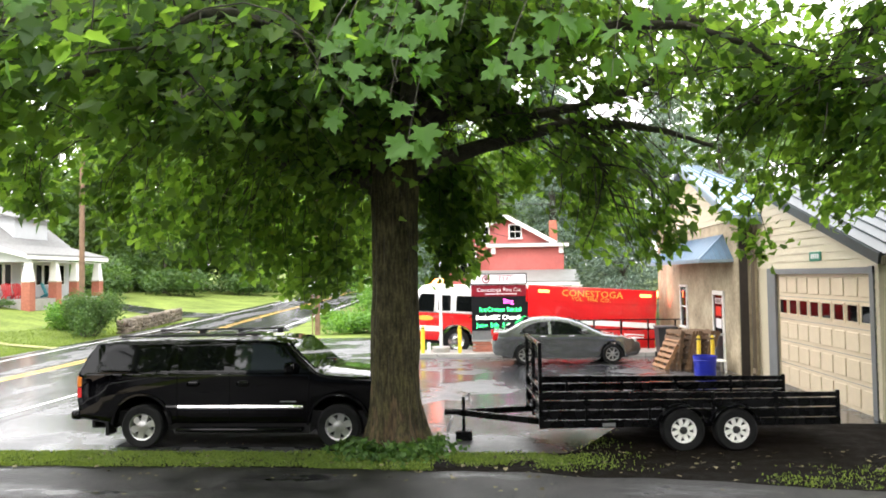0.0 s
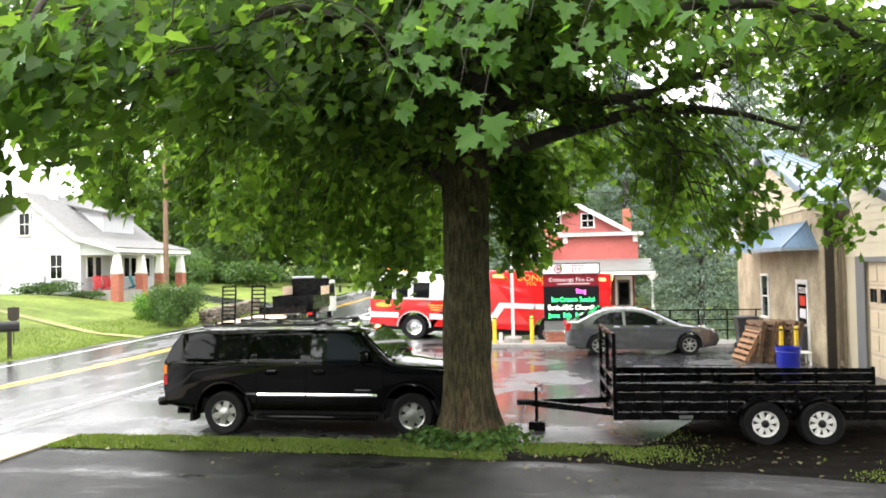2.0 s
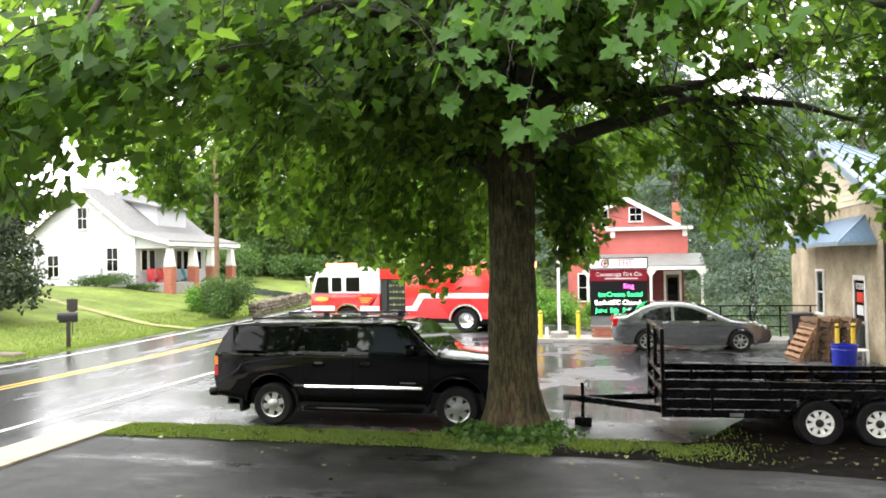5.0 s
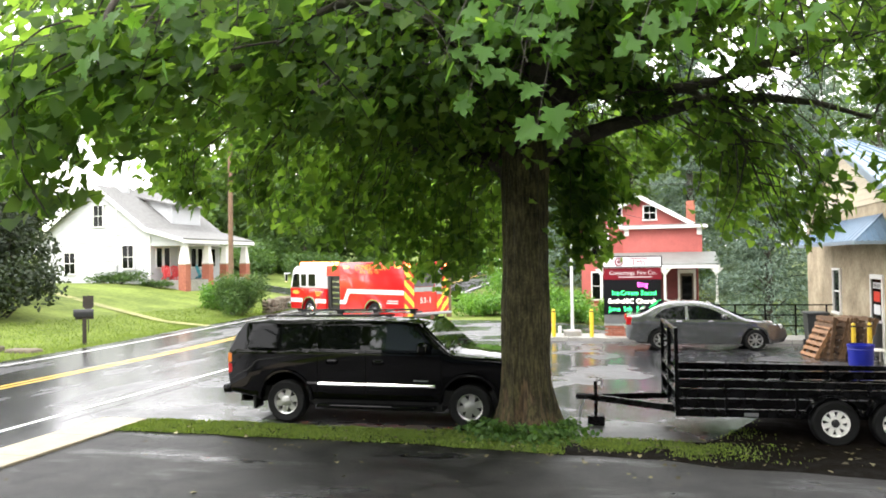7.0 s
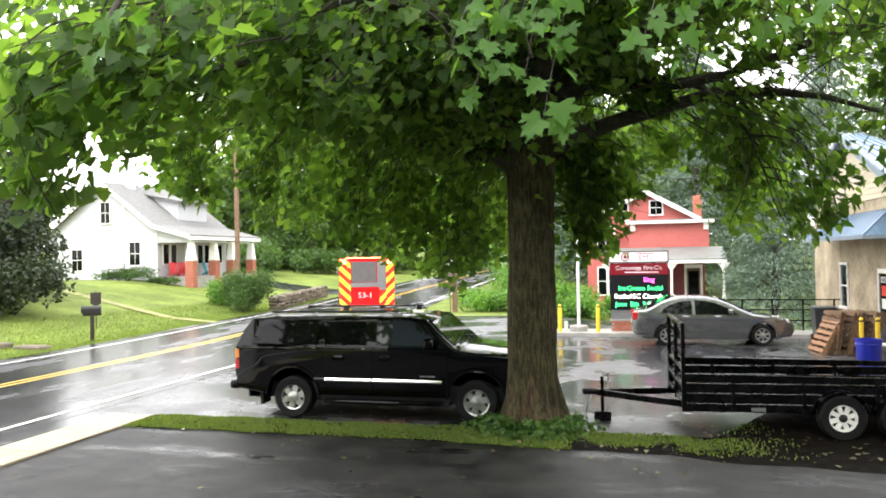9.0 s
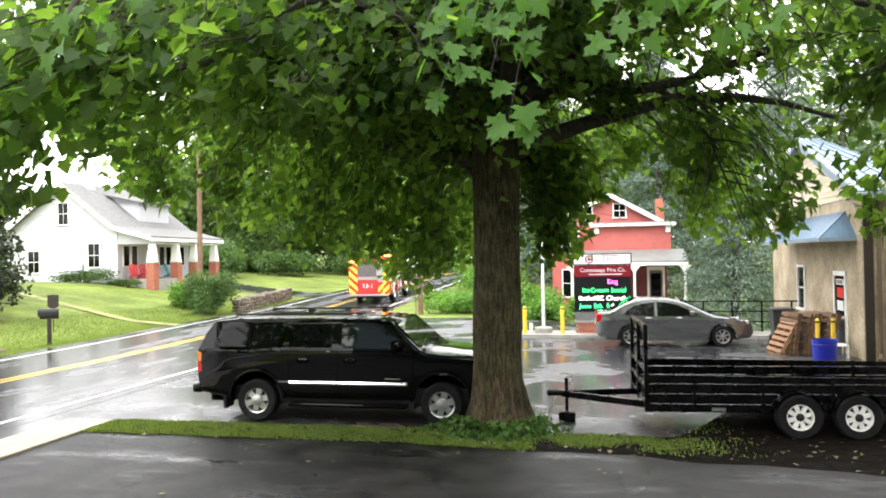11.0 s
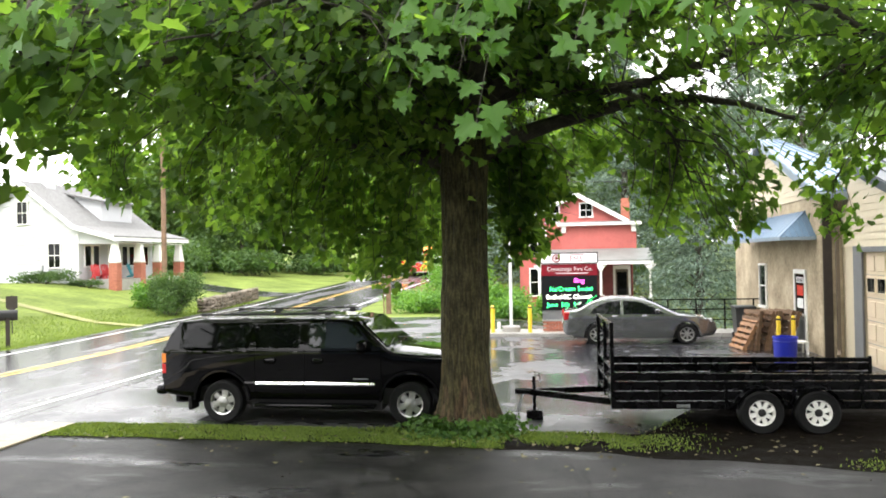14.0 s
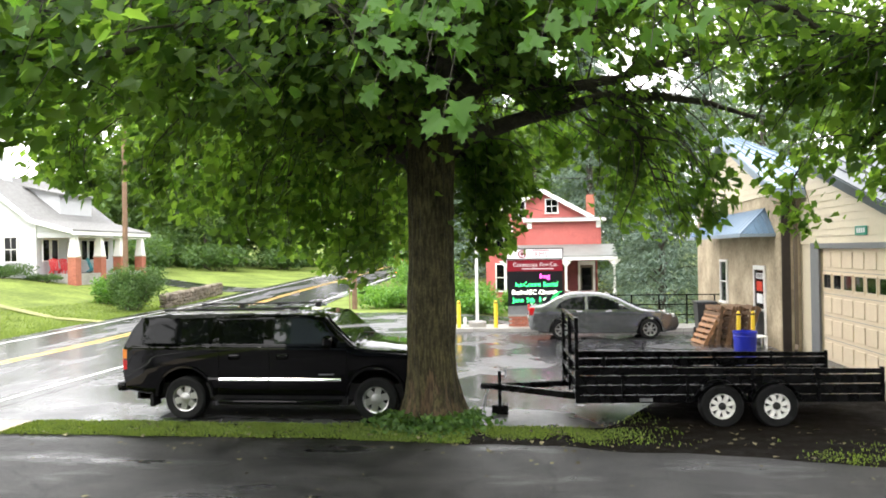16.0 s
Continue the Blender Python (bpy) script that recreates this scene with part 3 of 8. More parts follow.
def shade_maple(x0, y0, label, reach=1.0, n_limb=30, floor=skirt, extra=(), droops=(), great=(), leaf=(0.13, 0.21), open_side=None, top_share=0.1):
    tree = thing("maple_tree", label, "tree", pose(x0, y0, 0))
    # trunk, flared and fluted at the foot, with ridged bark
    bm = B()
    rings = []
    seg = 110
    prof = [(-0.1, 0.66), (0.05, 0.57), (0.18, 0.505), (0.4, 0.45), (0.8, 0.41), (1.4, 0.385), (2.2, 0.37), (3.0, 0.36), (3.8, 0.365), (4.6, 0.4), (5.2, 0.36), (6.2, 0.3), (7.6, 0.24), (9.5, 0.16)]
    for z in [*np.arange(-0.1, 5.0, 0.08), *np.arange(5.0, 9.5, 0.3), 9.5]:
        r = float(np.interp(z, [p[0] for p in prof], [p[1] for p in prof]))
        ring = []
        lean = 0.012 * z
        for i in range(seg):
            w = 2 * math.pi * i / seg
            c, sn = math.cos(w), math.sin(w)
            flute = 1 + (0.13 * math.sin(5 * w + 1) + 0.06 * math.sin(9 * w)) * step(0.9, 0.0, z) + 0.02 * math.sin(13 * w + z * 2)
            n = 0.03 * noise.noise(Vector((c * 2, sn * 2, z * 1.3)))
            ridge = 1 - 2 * abs(noise.noise(Vector((c * 6.5, sn * 6.5, z * 1.1))))
            n += 0.016 * ridge + 0.012 * noise.noise(Vector((c * 14, sn * 14, z * 3.2)))
            ring.append(bm.verts.new((c * (r * flute + n) + lean, sn * (r * flute + n), z)))
        rings.append(ring)
    for a, b in zip(rings, rings[1:]):
        for i in range(seg):
            bm.faces.new((a[i], a[(i + 1) % seg], b[(i + 1) % seg], b[i]))
    part("trunk", bm, M["trunk_bark"], tree, "furrowed grey-brown trunk with a bare reddish scar", True)
    limbs = []

    def limb(pts, r0, r1):
        lv, lf = [], []
        tube(lv, lf, pts, r0, r1, 8)
        ob = new("limb", raw_mesh("limb", lv, lf, M["bark"], True))
        ob.parent = tree

    for i in range(n_limb):
        az = 2 * math.pi * (i * 0.382) + rng.normal() * 0.15
        z = 4.3 + 3.6 * (i / n_limb) + rng.normal() * 0.2
        el = radians(rng.uniform(8, 28) + 30 * (i / n_limb))
        ln = reach * rng.uniform(7.5, 11.0) * (1 - 0.22 * i / n_limb)
        d = (math.cos(az) * math.cos(el), math.sin(az) * math.cos(el), math.sin(el))
        pts = branch_line((0.05, 0, z), d, ln, 0.24, 11, 0.09)
        stop = next((k for k in range(3, len(pts)) if pts[k][2] < floor(pts[k][0] + x0, pts[k][1] + y0) + 0.2), len(pts))
        pts = pts[:stop]
        limbs.append(pts)
        limb(pts, 0.17 - 0.05 * i / n_limb, 0.025)
    for az, z, el, ln in extra:  # long low limbs
        az, el = radians(az), radians(el)
        pts = branch_line((0.05, 0, z), (math.cos(az) * math.cos(el), math.sin(az) * math.cos(el), math.sin(el)), ln, 0.2, 12, 0.07)
        stop = next((k for k in range(3, len(pts)) if pts[k][2] < floor(pts[k][0] + x0, pts[k][1] + y0) + 0.2), len(pts))
        limbs.append(pts[:stop])
        limb(pts[:stop], 0.15, 0.02)
    for r0, r1, line in great:  # thick crooked limbs
        line = np.array(line, float) - np.array([x0, y0, 0])
        pts = [line[0]]
        for a, b in zip(line, line[1:]):
            for t in (0.25, 0.5, 0.75, 1.0):
                pts.append(a + (b - a) * t + rng.normal(size=3) * 0.025)
        limbs.append(np.array(pts)[::2])
        limb(np.array(pts), r0, r1)
    for i in range(12):  # upright leaders that carry the top
        az = 2 * math.pi * i * 0.382
        el = radians(rng.uniform(52, 82))
        d = (math.cos(az) * math.cos(el), math.sin(az) * math.cos(el), math.sin(el))
        pts = branch_line((0.1, 0, 6 + rng.uniform(0, 2.5)), d, rng.uniform(5, 8), 0.1, 8, 0.1)
        limbs.append(pts)
        limb(pts, 0.14, 0.03)
    tv, tf = [], []
    pos, size = [], []
    for li, pts in enumerate(limbs):
        m = len(pts)
        for i in range(2, m):
            for s in range(7):
                p = pts[i] + (pts[i - 1] - pts[i]) * rng.random()
                along = pts[i] - pts[i - 1]
                along /= np.linalg.norm(along)
                d = along * rng.uniform(0.1, 1.0) + rng.normal(size=3) * np.array([1, 1, 0.55])
                sub = branch_line(p, d, rng.uniform(0.9, 2.3), 0.35, 5, 0.15)
                gone = any(e[2] < floor(e[0] + x0, e[1] + y0) - 0.05 for e in sub[1:]) or math.hypot(sub[-1][0] + x0, sub[-1][1] + y0) < 4.6
                if not gone:
                    tube(tv, tf, sub, 0.014, 0.004, 4)
                for q in range(26):
                    k = rng.integers(1, len(sub))
                    c = sub[k] + (sub[k - 1] - sub[k]) * rng.random()
                    pos.append(c + rng.normal(size=3) * np.array([0.24, 0.24, 0.2]))
                    size.append(rng.uniform(*leaf))
    for (cx, cy, zt, zb, rad, count) in droops:  # drooping branch ends
        for k in range(count):
            bx_, by_ = cx + rng.normal() * rad - x0, cy + rng.normal() * rad - y0
            low_z = zb + abs(rng.normal()) * 0.35
            top = np.array([bx_ * 0.8, by_ * 0.8, zt + rng.uniform(-0.2, 0.5)])
            end = np.array([bx_, by_, low_z])
            sub = np.array([top + (end - top) * t + np.array([bx_, by_, 0]) * 0.12 * math.sin(math.pi * t) for t in np.linspace(0, 1, 8)])
            tube(tv, tf, sub, 0.013, 0.004, 4)
            for q in range(48):
                t = rng.random() ** 0.8
                i0 = min(6, int(t * 7))
                c = sub[i0] + (sub[i0 + 1] - sub[i0]) * (t * 7 - i0)
                pos.append(c + rng.normal(size=3) * np.array([0.24, 0.24, 0.1]) * (1.15 - 0.6 * t))
                size.append(-rng.uniform(*leaf))
    pos, size = np.array(pos), np.array(size)
    hung, size = size < 0, np.abs(size)
    world_x, world_y = pos[:, 0] + x0, pos[:, 1] + y0
    low = np.array([floor(a, b) for a, b in zip(world_x, world_y)])
    near = np.hypot(world_x, world_y) < 4.6
    keep = ((pos[:, 2] > low) | hung) & ~near
    pos, size = pos[keep], size[keep]
    # the crown is open in places, where whole clusters are missing
    gap = np.array([noise.noise(Vector((a * 0.75, b * 0.75, c * 0.75))) for a, b, c in pos])
    high = pos[:, 2] > 8.5
    limit = np.full(len(pos), -0.3)
    if open_side is not None:  # the looser side of the crown
        limit += 0.56 * np.clip((pos[:, 0] + x0 - open_side) / 1.2, 0, 1) * np.clip((5.8 - pos[:, 2]) / 0.6, 0, 1)
    thin = (~high | (rng.random(len(pos)) < top_share)) & ((gap > limit) | hung[keep])
    pos, size, high = pos[thin], size[thin], high[thin]
    size[high] *= 1.5
    # blades look outward and up, tips hang
    away = pos * np.array([1, 1, 0])
    away /= np.linalg.norm(away, axis=1, keepdims=True) + 1e-6
    up = away * 0.5 + np.array([0, 0, 0.6]) + rng.normal(size=(len(pos), 3)) * 0.42
    up /= np.linalg.norm(up, axis=1, keepdims=True)
    tip = away * 0.5 + rng.normal(size=(len(pos), 3)) * 0.6 + np.array([0, 0, -0.9])
    crown = new("crown", leaf_mesh("crown", pos, up, tip, size, MAPLE, M["leaf"]))
    crown.parent = tree
    crown["kind"] = "stuff"
    t = new("twig_growth", raw_mesh("twig_growth", tv, tf, M["bark"], True))
    t.parent = tree
    t["kind"] = "stuff"
    return tree


def hanging_spray(tree, x0, y0):
    """The low branch ends that hang before the eye: large leaves on thin stalks, each a piece of its own."""
    kinds = []
    for k in range(4):
        o = np.array(MAPLE_FINE) * np.array([0.85 + 0.12 * k, 1.0]) + rng.normal(size=(len(MAPLE_FINE), 2)) * 0.02
        kinds.append(leaf_mesh("leaf", [[0, 0, 0]], [[0, 0, 1.0]], [[0, 1.0, 0]], [1.0], [tuple(p) for p in o], M["leaf_near"], 0.1 + 0.08 * k))
    # each twig: where it leaves the bough, where it ends, how many leaves, how far they spread
    stems = [((-0.1, 5.2, 4.9), (-0.51, 4.17, 3.48), 18, 0.075), ((-0.3, 5.0, 4.9), (-0.6, 4.2, 3.8), 10, 0.12), ((0.5, 5.2, 4.8), (0.01, 4.1, 3.78), 7, 0.1),
             ((0.7, 5.2, 4.8), (0.27, 4.1, 3.87), 6, 0.09), ((1.0, 5.2, 4.8), (0.62, 4.06, 3.84), 8, 0.1), ((0.7, 5.1, 4.9), (0.34, 4.1, 4.05), 8, 0.12),
             ((-0.7, 5.2, 4.8), (-1.0, 3.98, 3.84), 8, 0.09), ((-0.5, 5.1, 4.7), (-0.86, 4.02, 3.68), 7, 0.07), ((-0.6, 5.0, 4.8), (-0.88, 4.0, 3.95), 7, 0.09),
             ((-0.3, 4.9, 4.9), (-0.62, 4.15, 4.08), 9, 0.13), ((0.1, 4.9, 4.9), (-0.2, 4.19, 4.15), 9, 0.14), ((1.2, 5.0, 4.9), (0.85, 4.2, 4.05), 8, 0.14),
             ((-2.2, 4.4, 4.7), (-2.48, 3.4, 4.0), 6, 0.1), ((-2.6, 4.6, 4.7), (-2.9, 3.9, 4.1), 7, 0.14)]
    for a, b, count, spread in stems:
        a, b = np.array(a), np.array(b)
        line = lambda t: a + (b - a) * np.array([t, t, t ** 2.2]) - np.array([x0, y0, 0])
        v, f = [], []
        tube(v, f, np.array([line(t) for t in np.linspace(0, 1, 9)]), 0.005, 0.002, 5)
        w = new("hanging_twig", raw_mesh("hanging_twig", v, f, M["bark"], True))
        w.parent = tree
        for k in range(count):
            t = rng.uniform(0.72, 1.0) if k else 1.0
            p = line(t) + rng.normal(size=3) * np.array([spread, 0.1, spread * 0.6])
            u = Vector((rng.normal() * 0.55, -0.65 + rng.normal() * 0.4, 0.45 + rng.normal() * 0.3)).normalized()
            tip = Vector((rng.normal() * 0.45, -0.1, -0.9 + rng.normal() * 0.2))
            tip = (tip - u * tip.dot(u)).normalized()
            rot3 = Matrix((tip.cross(u), tip, u)).transposed()
            size = rng.uniform(0.085, 0.15)
            ob = share("leaf", kinds[k % 4], tree, Matrix.Translation(Vector(p)) @ rot3.to_4x4())
            ob.scale = (size, size, size)


def far_tree(name, label, x, y, h, r, leaves, material, seed, shape="round", leaf=0.4, low=0.2):
    """A tree some way off: tapered trunk, limbs, and a ragged crown of clumps."""
    g = np.random.default_rng(seed)
    z0 = height(x, y)
    tree = thing(name, label, "tree", pose(x, y, z0 - 0.1))
    v, f = [], []
    tube(v, f, np.array([[0, 0, 0], [0.05, 0, h * 0.3], [0, 0.05, h * 0.6], [0, 0, h * 0.92]]), 0.02 * h + 0.05, 0.03, 8)
    clumps = []
    for i in range(26 if shape == "round" else 46):
        if shape == "round":
            t = g.uniform(low, 1)
            rad = r * math.sin(math.pi * min(1, 0.25 + 0.75 * (1 - t) ** 0.8)) * g.uniform(0.35, 1)
            az = g.uniform(0, 6.28)
            c = np.array([math.cos(az) * rad, math.sin(az) * rad, h * t * 0.95])
            cr = r * g.uniform(0.25, 0.42)
        else:
            t = i / 46
            az = i * 2.4
            rad = r * (1 - t) * g.uniform(0.55, 0.95)
            c = np.array([math.cos(az) * rad, math.sin(az) * rad, h * (low + (1 - low) * t) - 0.12 * rad])
            cr = 0.16 * r + 0.36 * r * (1 - t)
        clumps.append((c, cr))
        tube(v, f, np.array([[0, 0, max(0.4, c[2] - 0.6 * cr)], c * np.array([0.6, 0.6, 1.0]), c]), 0.05, 0.015, 5)
    t_ob = new("trunk", raw_mesh("trunk", v, f, M["bark"], True))
    t_ob.parent = tree
    per = leaves // len(clumps)
    pos = []
    for c, cr in clumps:
        d = g.normal(size=(per, 3))
        d /= np.linalg.norm(d, axis=1, keepdims=True)
        rr = cr * g.uniform(0.45, 1.05, size=(per, 1))
        sq = np.array([1, 1, 0.75]) if shape == "round" else np.array([1, 1, 0.4])
        pos.append(c + d * rr * sq)
    pos = np.concatenate(pos)
    pos = pos[pos[:, 2] > 0.15]
    n = len(pos)
    up = g.normal(size=(n, 3)) * 0.6 + np.array([0, 0, 0.8])
    up /= np.linalg.norm(up, axis=1, keepdims=True)
    tip = g.normal(size=(n, 3)) + np.array([0, 0, -0.6])
    if shape != "round":
        tip = pos * np.array([1, 1, 0]) + g.normal(size=(n, 3)) * 0.4 + np.array([0, 0, -0.5])
    crown = new("crown", leaf_mesh("crown", pos, up, tip, g.uniform(0.7, 1.3, n) * leaf, OVAL if shape == "round" else SPRIG, material))
    crown.parent = tree
    crown["kind"] = "stuff"
    return tree


def right_skirt(x, y):
    return 3.75 + 0.8 * noise.noise(Vector((x * 0.8, y * 0.8, 1.1))) + 0.5 * noise.noise(Vector((x * 2, y * 2, 4.0))) - 1.0 * step(0.9, 0.3, math.hypot(x - 5.5, y - 12.3))


maple = shade_maple(-1.75, 12.3, "big leafy maple with a ridged dark trunk, wet green leaves",
                    extra=[(201, 5.4, 13, 9.8), (212, 5.8, 13, 10.2), (238, 5.6, 4, 8.5), (245, 6.0, 6, 8.0)],
                    droops=[(-4.6, 14.2, 5.2, 2.75, 0.7, 16), (-3.3, 15.2, 5.2, 2.5, 0.45, 12), (-6.2, 14.5, 5.3, 3.3, 0.8, 14), (-0.95, 13.6, 4.9, 2.6, 0.3, 9), (2.0, 14.5, 5.2, 3.0, 0.4, 12),
                            (0.6, 15.0, 5.2, 4.2, 0.5, 5), (-8.2, 13.0, 5.6, 4.1, 0.5, 12), (-9.0, 10.6, 5.9, 4.9, 0.5, 8), (-7.2, 9.2, 5.8, 4.9, 0.5, 7), (-0.9, 12.8, 4.9, 3.0, 0.2, 5), (-9.6, 12.4, 5.9, 4.9, 0.5, 8), (-5.2, 13.4, 5.2, 3.0, 0.4, 10),
                            (-5.35, 5.9, 5.2, 3.35, 0.2, 9), (-4.75, 5.25, 5.0, 3.15, 0.2, 6), (-6.0, 6.7, 5.3, 3.8, 0.3, 8),  (-6.5, 9.2, 5.3, 4.0, 0.2, 5), (-6.0, 10.0, 5.3, 3.6, 0.25, 6), (-5.4, 10.4, 5.3, 3.2, 0.25, 6), (1.6, 12.0, 5.0, 3.6, 0.3, 9), (-0.4, 13.0, 4.9, 3.3, 0.25, 5),
                            (-3.7, 14.6, 4.8, 2.1, 0.25, 7), (-4.4, 15.3, 4.8, 2.3, 0.3, 7), (-3.0, 14.2, 4.6, 2.5, 0.25, 5), (-0.8, 13.4, 4.8, 2.5, 0.13, 5), (2.35, 12.0, 5.0, 2.8, 0.2, 8)],
                    great=[(0.17, 0.09, [(-1.75, 12.3, 4.9), (-2.19, 11.8, 5.5), (-3.03, 11.2, 5.58), (-3.93, 10.28, 5.42), (-4.14, 9.97, 5.55), (-4.55, 9.36, 5.7), (-5.2, 8.4, 5.9)]),
                           (0.12, 0.05, [(-3.03, 11.2, 5.58), (-3.6, 10.71, 5.82), (-4.4, 10.3, 6.2), (-5.4, 9.8, 6.5)]),
                           (0.2, 0.12, [(-1.6, 12.2, 4.8), (-1.0, 12.05, 5.35), (-0.68, 11.98, 5.77), (-0.38, 11.99, 6.4), (-0.2, 11.8, 7.4)]),
                           (0.13, 0.05, [(-0.9, 12.0, 5.55), (-0.27, 12.0, 5.45), (0.77, 11.77, 5.3), (1.8, 11.6, 5.5), (3.0, 11.3, 5.9)]),
                           (0.035, 0.015, [(0.77, 11.77, 5.3), (1.16, 11.74, 5.08), (1.58, 11.69, 4.53), (1.78, 11.67, 3.83)]),
                           (0.05, 0.02, [(-4.3, 9.2, 5.7), (-4.62, 7.72, 4.98), (-4.63, 6.53, 4.65), (-4.5, 5.8, 4.5)]),
                           (0.05, 0.02, [(-4.4, 9.0, 6.1), (-4.74, 7.65, 5.54), (-4.55, 6.2, 4.7)]),
                           (0.12, 0.06, [(-1.8, 12.3, 4.0), (-2.3, 12.6, 4.5), (-3.2, 13.0, 4.8), (-4.4, 13.4, 5.0)])],
                    leaf=(0.105, 0.185), open_side=-1.3)
hanging_spray(maple, -1.75, 12.3)
# its top leaves, out of view, are kept dense to shade trailer and driveway
shade_maple(8.6, 8.6, "second leafy maple by the garage, its crown over the driveway", 0.7, 20, right_skirt,
            droops=[(5.6, 12.4, 4.8, 3.3, 0.25, 4), (4.3, 12.4, 4.8, 2.8, 0.12, 4), (4.6, 10.5, 5.1, 4.3, 0.4, 5), (5.6, 9.5, 5.0, 4.1, 0.4, 5), (3.5, 10.2, 5.2, 4.4, 0.3, 4), (4.9, 8.6, 5.0, 4.0, 0.4, 6)],
            great=[(0.1, 0.03, [(8.6, 8.6, 4.2), (7.2, 8.9, 4.8), (5.6, 9.4, 5.1), (4.2, 9.9, 5.2), (3.2, 10.3, 5.0)])], leaf=(0.1, 0.17), top_share=0.8)
woods = [  # x, y, height, radius
    (-26, 118, 24, 10), (0, 82, 20, 8.5), (9, 66, 17, 7), (-4, 108, 24, 10), (20, 62, 18, 8), (-34, 104, 22, 10), (-48, 92, 20, 9), (-62, 84, 20, 9), (10, 100, 24, 10),
    (-27, 128, 24, 11), (28, 90, 22, 9), (-60, 60, 15, 7), (-72, 66, 17, 8), (-38, 84, 17, 8), (-47, 74, 14, 7), (-2, 64, 15, 6.5), (34, 60, 18, 8), (-55, 48, 11, 4.5), (-66, 40, 13, 5.5), (-31, 150, 26, 12), (-42, 64, 11, 4.6),
    (-36, 76, 14, 6), (-30, 88, 16, 7), (-44, 82, 17, 7.5), (-53, 70, 15, 6.5), (-25, 102, 18, 8), (-40, 96, 20, 9), (-5, 92, 18, 7.5), (-6, 75, 13, 5), (-20, 140, 24, 10), (-7.2, 66, 11, 4), (3, 74, 18, 7), (-8, 128, 24, 10), (-70, 96, 22, 10), (-32, 70, 10, 4.2), (-27, 82, 12, 5)]
for i, (x, y, h, r) in enumerate(woods):
    if x < -0.55 * y:  # open country with low trees beyond the white house
        h, r = h * 0.5, r * 0.75
    far_tree("deciduous_tree", "tall leafy tree of the far woodland edge", x, y, h, r, 5200, M["leaf_far"], 40 + i, "round", 0.75 if y > 70 else 0.5, 0.03)["group"] = "woodland trees"
for i, (x, y, h, r) in enumerate([(6.2, 38.5, 9.5, 3.1), (9.6, 44, 16, 4.2), (4.0, 56, 19, 4.6), (14.5, 50, 20, 4.8), (-3.5, 60, 17, 4.0)]):
    far_tree("spruce_tree", "blue-grey spruce with drooping needle branches", x, y, h, r, 30000 if i < 3 else 14000, M["needle"], 90 + i, "cone", 0.2 if i < 2 else 0.28, 0.03)["group"] = "spruces"

# ---- vehicles ----
def tyre_part(parent, x, y, r, w, rim_r, side, style, rim_mat):
    """Wheel: tyre, rim and hub as sub-parts. side: -1 or 1, the outward way along y."""
    wheel = new("wheel")
    wheel.parent = parent
    wheel.matrix_basis = pose(x, y, r)
    bm = B()
    h = w / 2
    lathe(bm, [(rim_r, -h * 0.9), (r * 0.9, -h), (r * 0.985, -h * 0.75), (r, -h * 0.4), (r, h * 0.4), (r * 0.985, h * 0.75), (r * 0.9, h), (rim_r, h * 0.9)], 32, "y")
    part("tyre", bm, M["rubber"], wheel, smooth=True)
    bm = B()
    o = side * h
    lathe(bm, [(rim_r, o * 0.95), (rim_r * 0.93, o * 0.9), (rim_r * 0.86, o * 0.45), (rim_r * 0.86, -o * 0.6)], 28, "y")
    part("rim", bm, rim_mat, wheel, smooth=True)
    bm = B()
    lathe(bm, [(rim_r * 0.9, o * 0.3), (0.001, o * 0.3)], 20, "y")
    part("brake_drum", bm, M["dark"], wheel)
    bm = B()
    n, wide = {"six": (6, 0.5), "spoke": (8, 0.34), "seven": (7, 0.24), "disc": (1, 0)}[style]
    if style == "disc":
        lathe(bm, [(rim_r * 0.9, o * 0.6), (rim_r * 0.55, o * 0.4), (rim_r * 0.35, o * 0.95), (0.001, o * 1.0)], 20, "y")
    else:
        for i in range(n):
            a = 2 * math.pi * i / n + 0.3
            c, s = math.cos(a), math.sin(a)
            t = Vector((-s, 0, c)) * rim_r * wide / 2
            p0, p1 = Vector((c, 0, s)) * rim_r * 0.22, Vector((c, 0, s)) * rim_r * 0.9
            k = [p0 - t * 0.9, p1 - t, p1 + t, p0 + t * 0.9]
            va = [bm.verts.new(q + Vector((0, o * 0.72, 0))) for q in k]
            vb = [bm.verts.new(q + Vector((0, o * 0.4, 0))) for q in k]
            bm.faces.new(va)
            for j in range(4):
                bm.faces.new((va[j], vb[j], vb[(j + 1) % 4], va[(j + 1) % 4]))
    part("spokes" if style != "disc" else "wheel_disc", bm, rim_mat, wheel)
    bm = B()
    hr = 0.46 if style == "six" else 0.32
    lathe(bm, [(rim_r * hr, o * 0.5), (rim_r * hr * 0.94, o * 0.8), (rim_r * 0.18, o * 0.9), (0.001, o * 0.92)], 16, "y")
    part("hub", bm, rim_mat if style in ("six", "seven") else M["black_plastic" if style == "spoke" else "steel_grey"], wheel, smooth=True)
    return wheel


def warped(bm, fn):
    for v in bm.verts:
        v.co = Vector(fn(*v.co))
    return bm


def cuts(bm, xs, zs):
    """Cut a solid's faces along planes, so that it bends evenly when shaped."""
    for x in xs:
        bmesh.ops.bisect_plane(bm, geom=bm.verts[:] + bm.edges[:] + bm.faces[:], plane_co=(x, 0, 0), plane_no=(1, 0, 0))
    for z in zs:
        bmesh.ops.bisect_plane(bm, geom=bm.verts[:] + bm.edges[:] + bm.faces[:], plane_co=(0, 0, z), plane_no=(0, 0, 1))


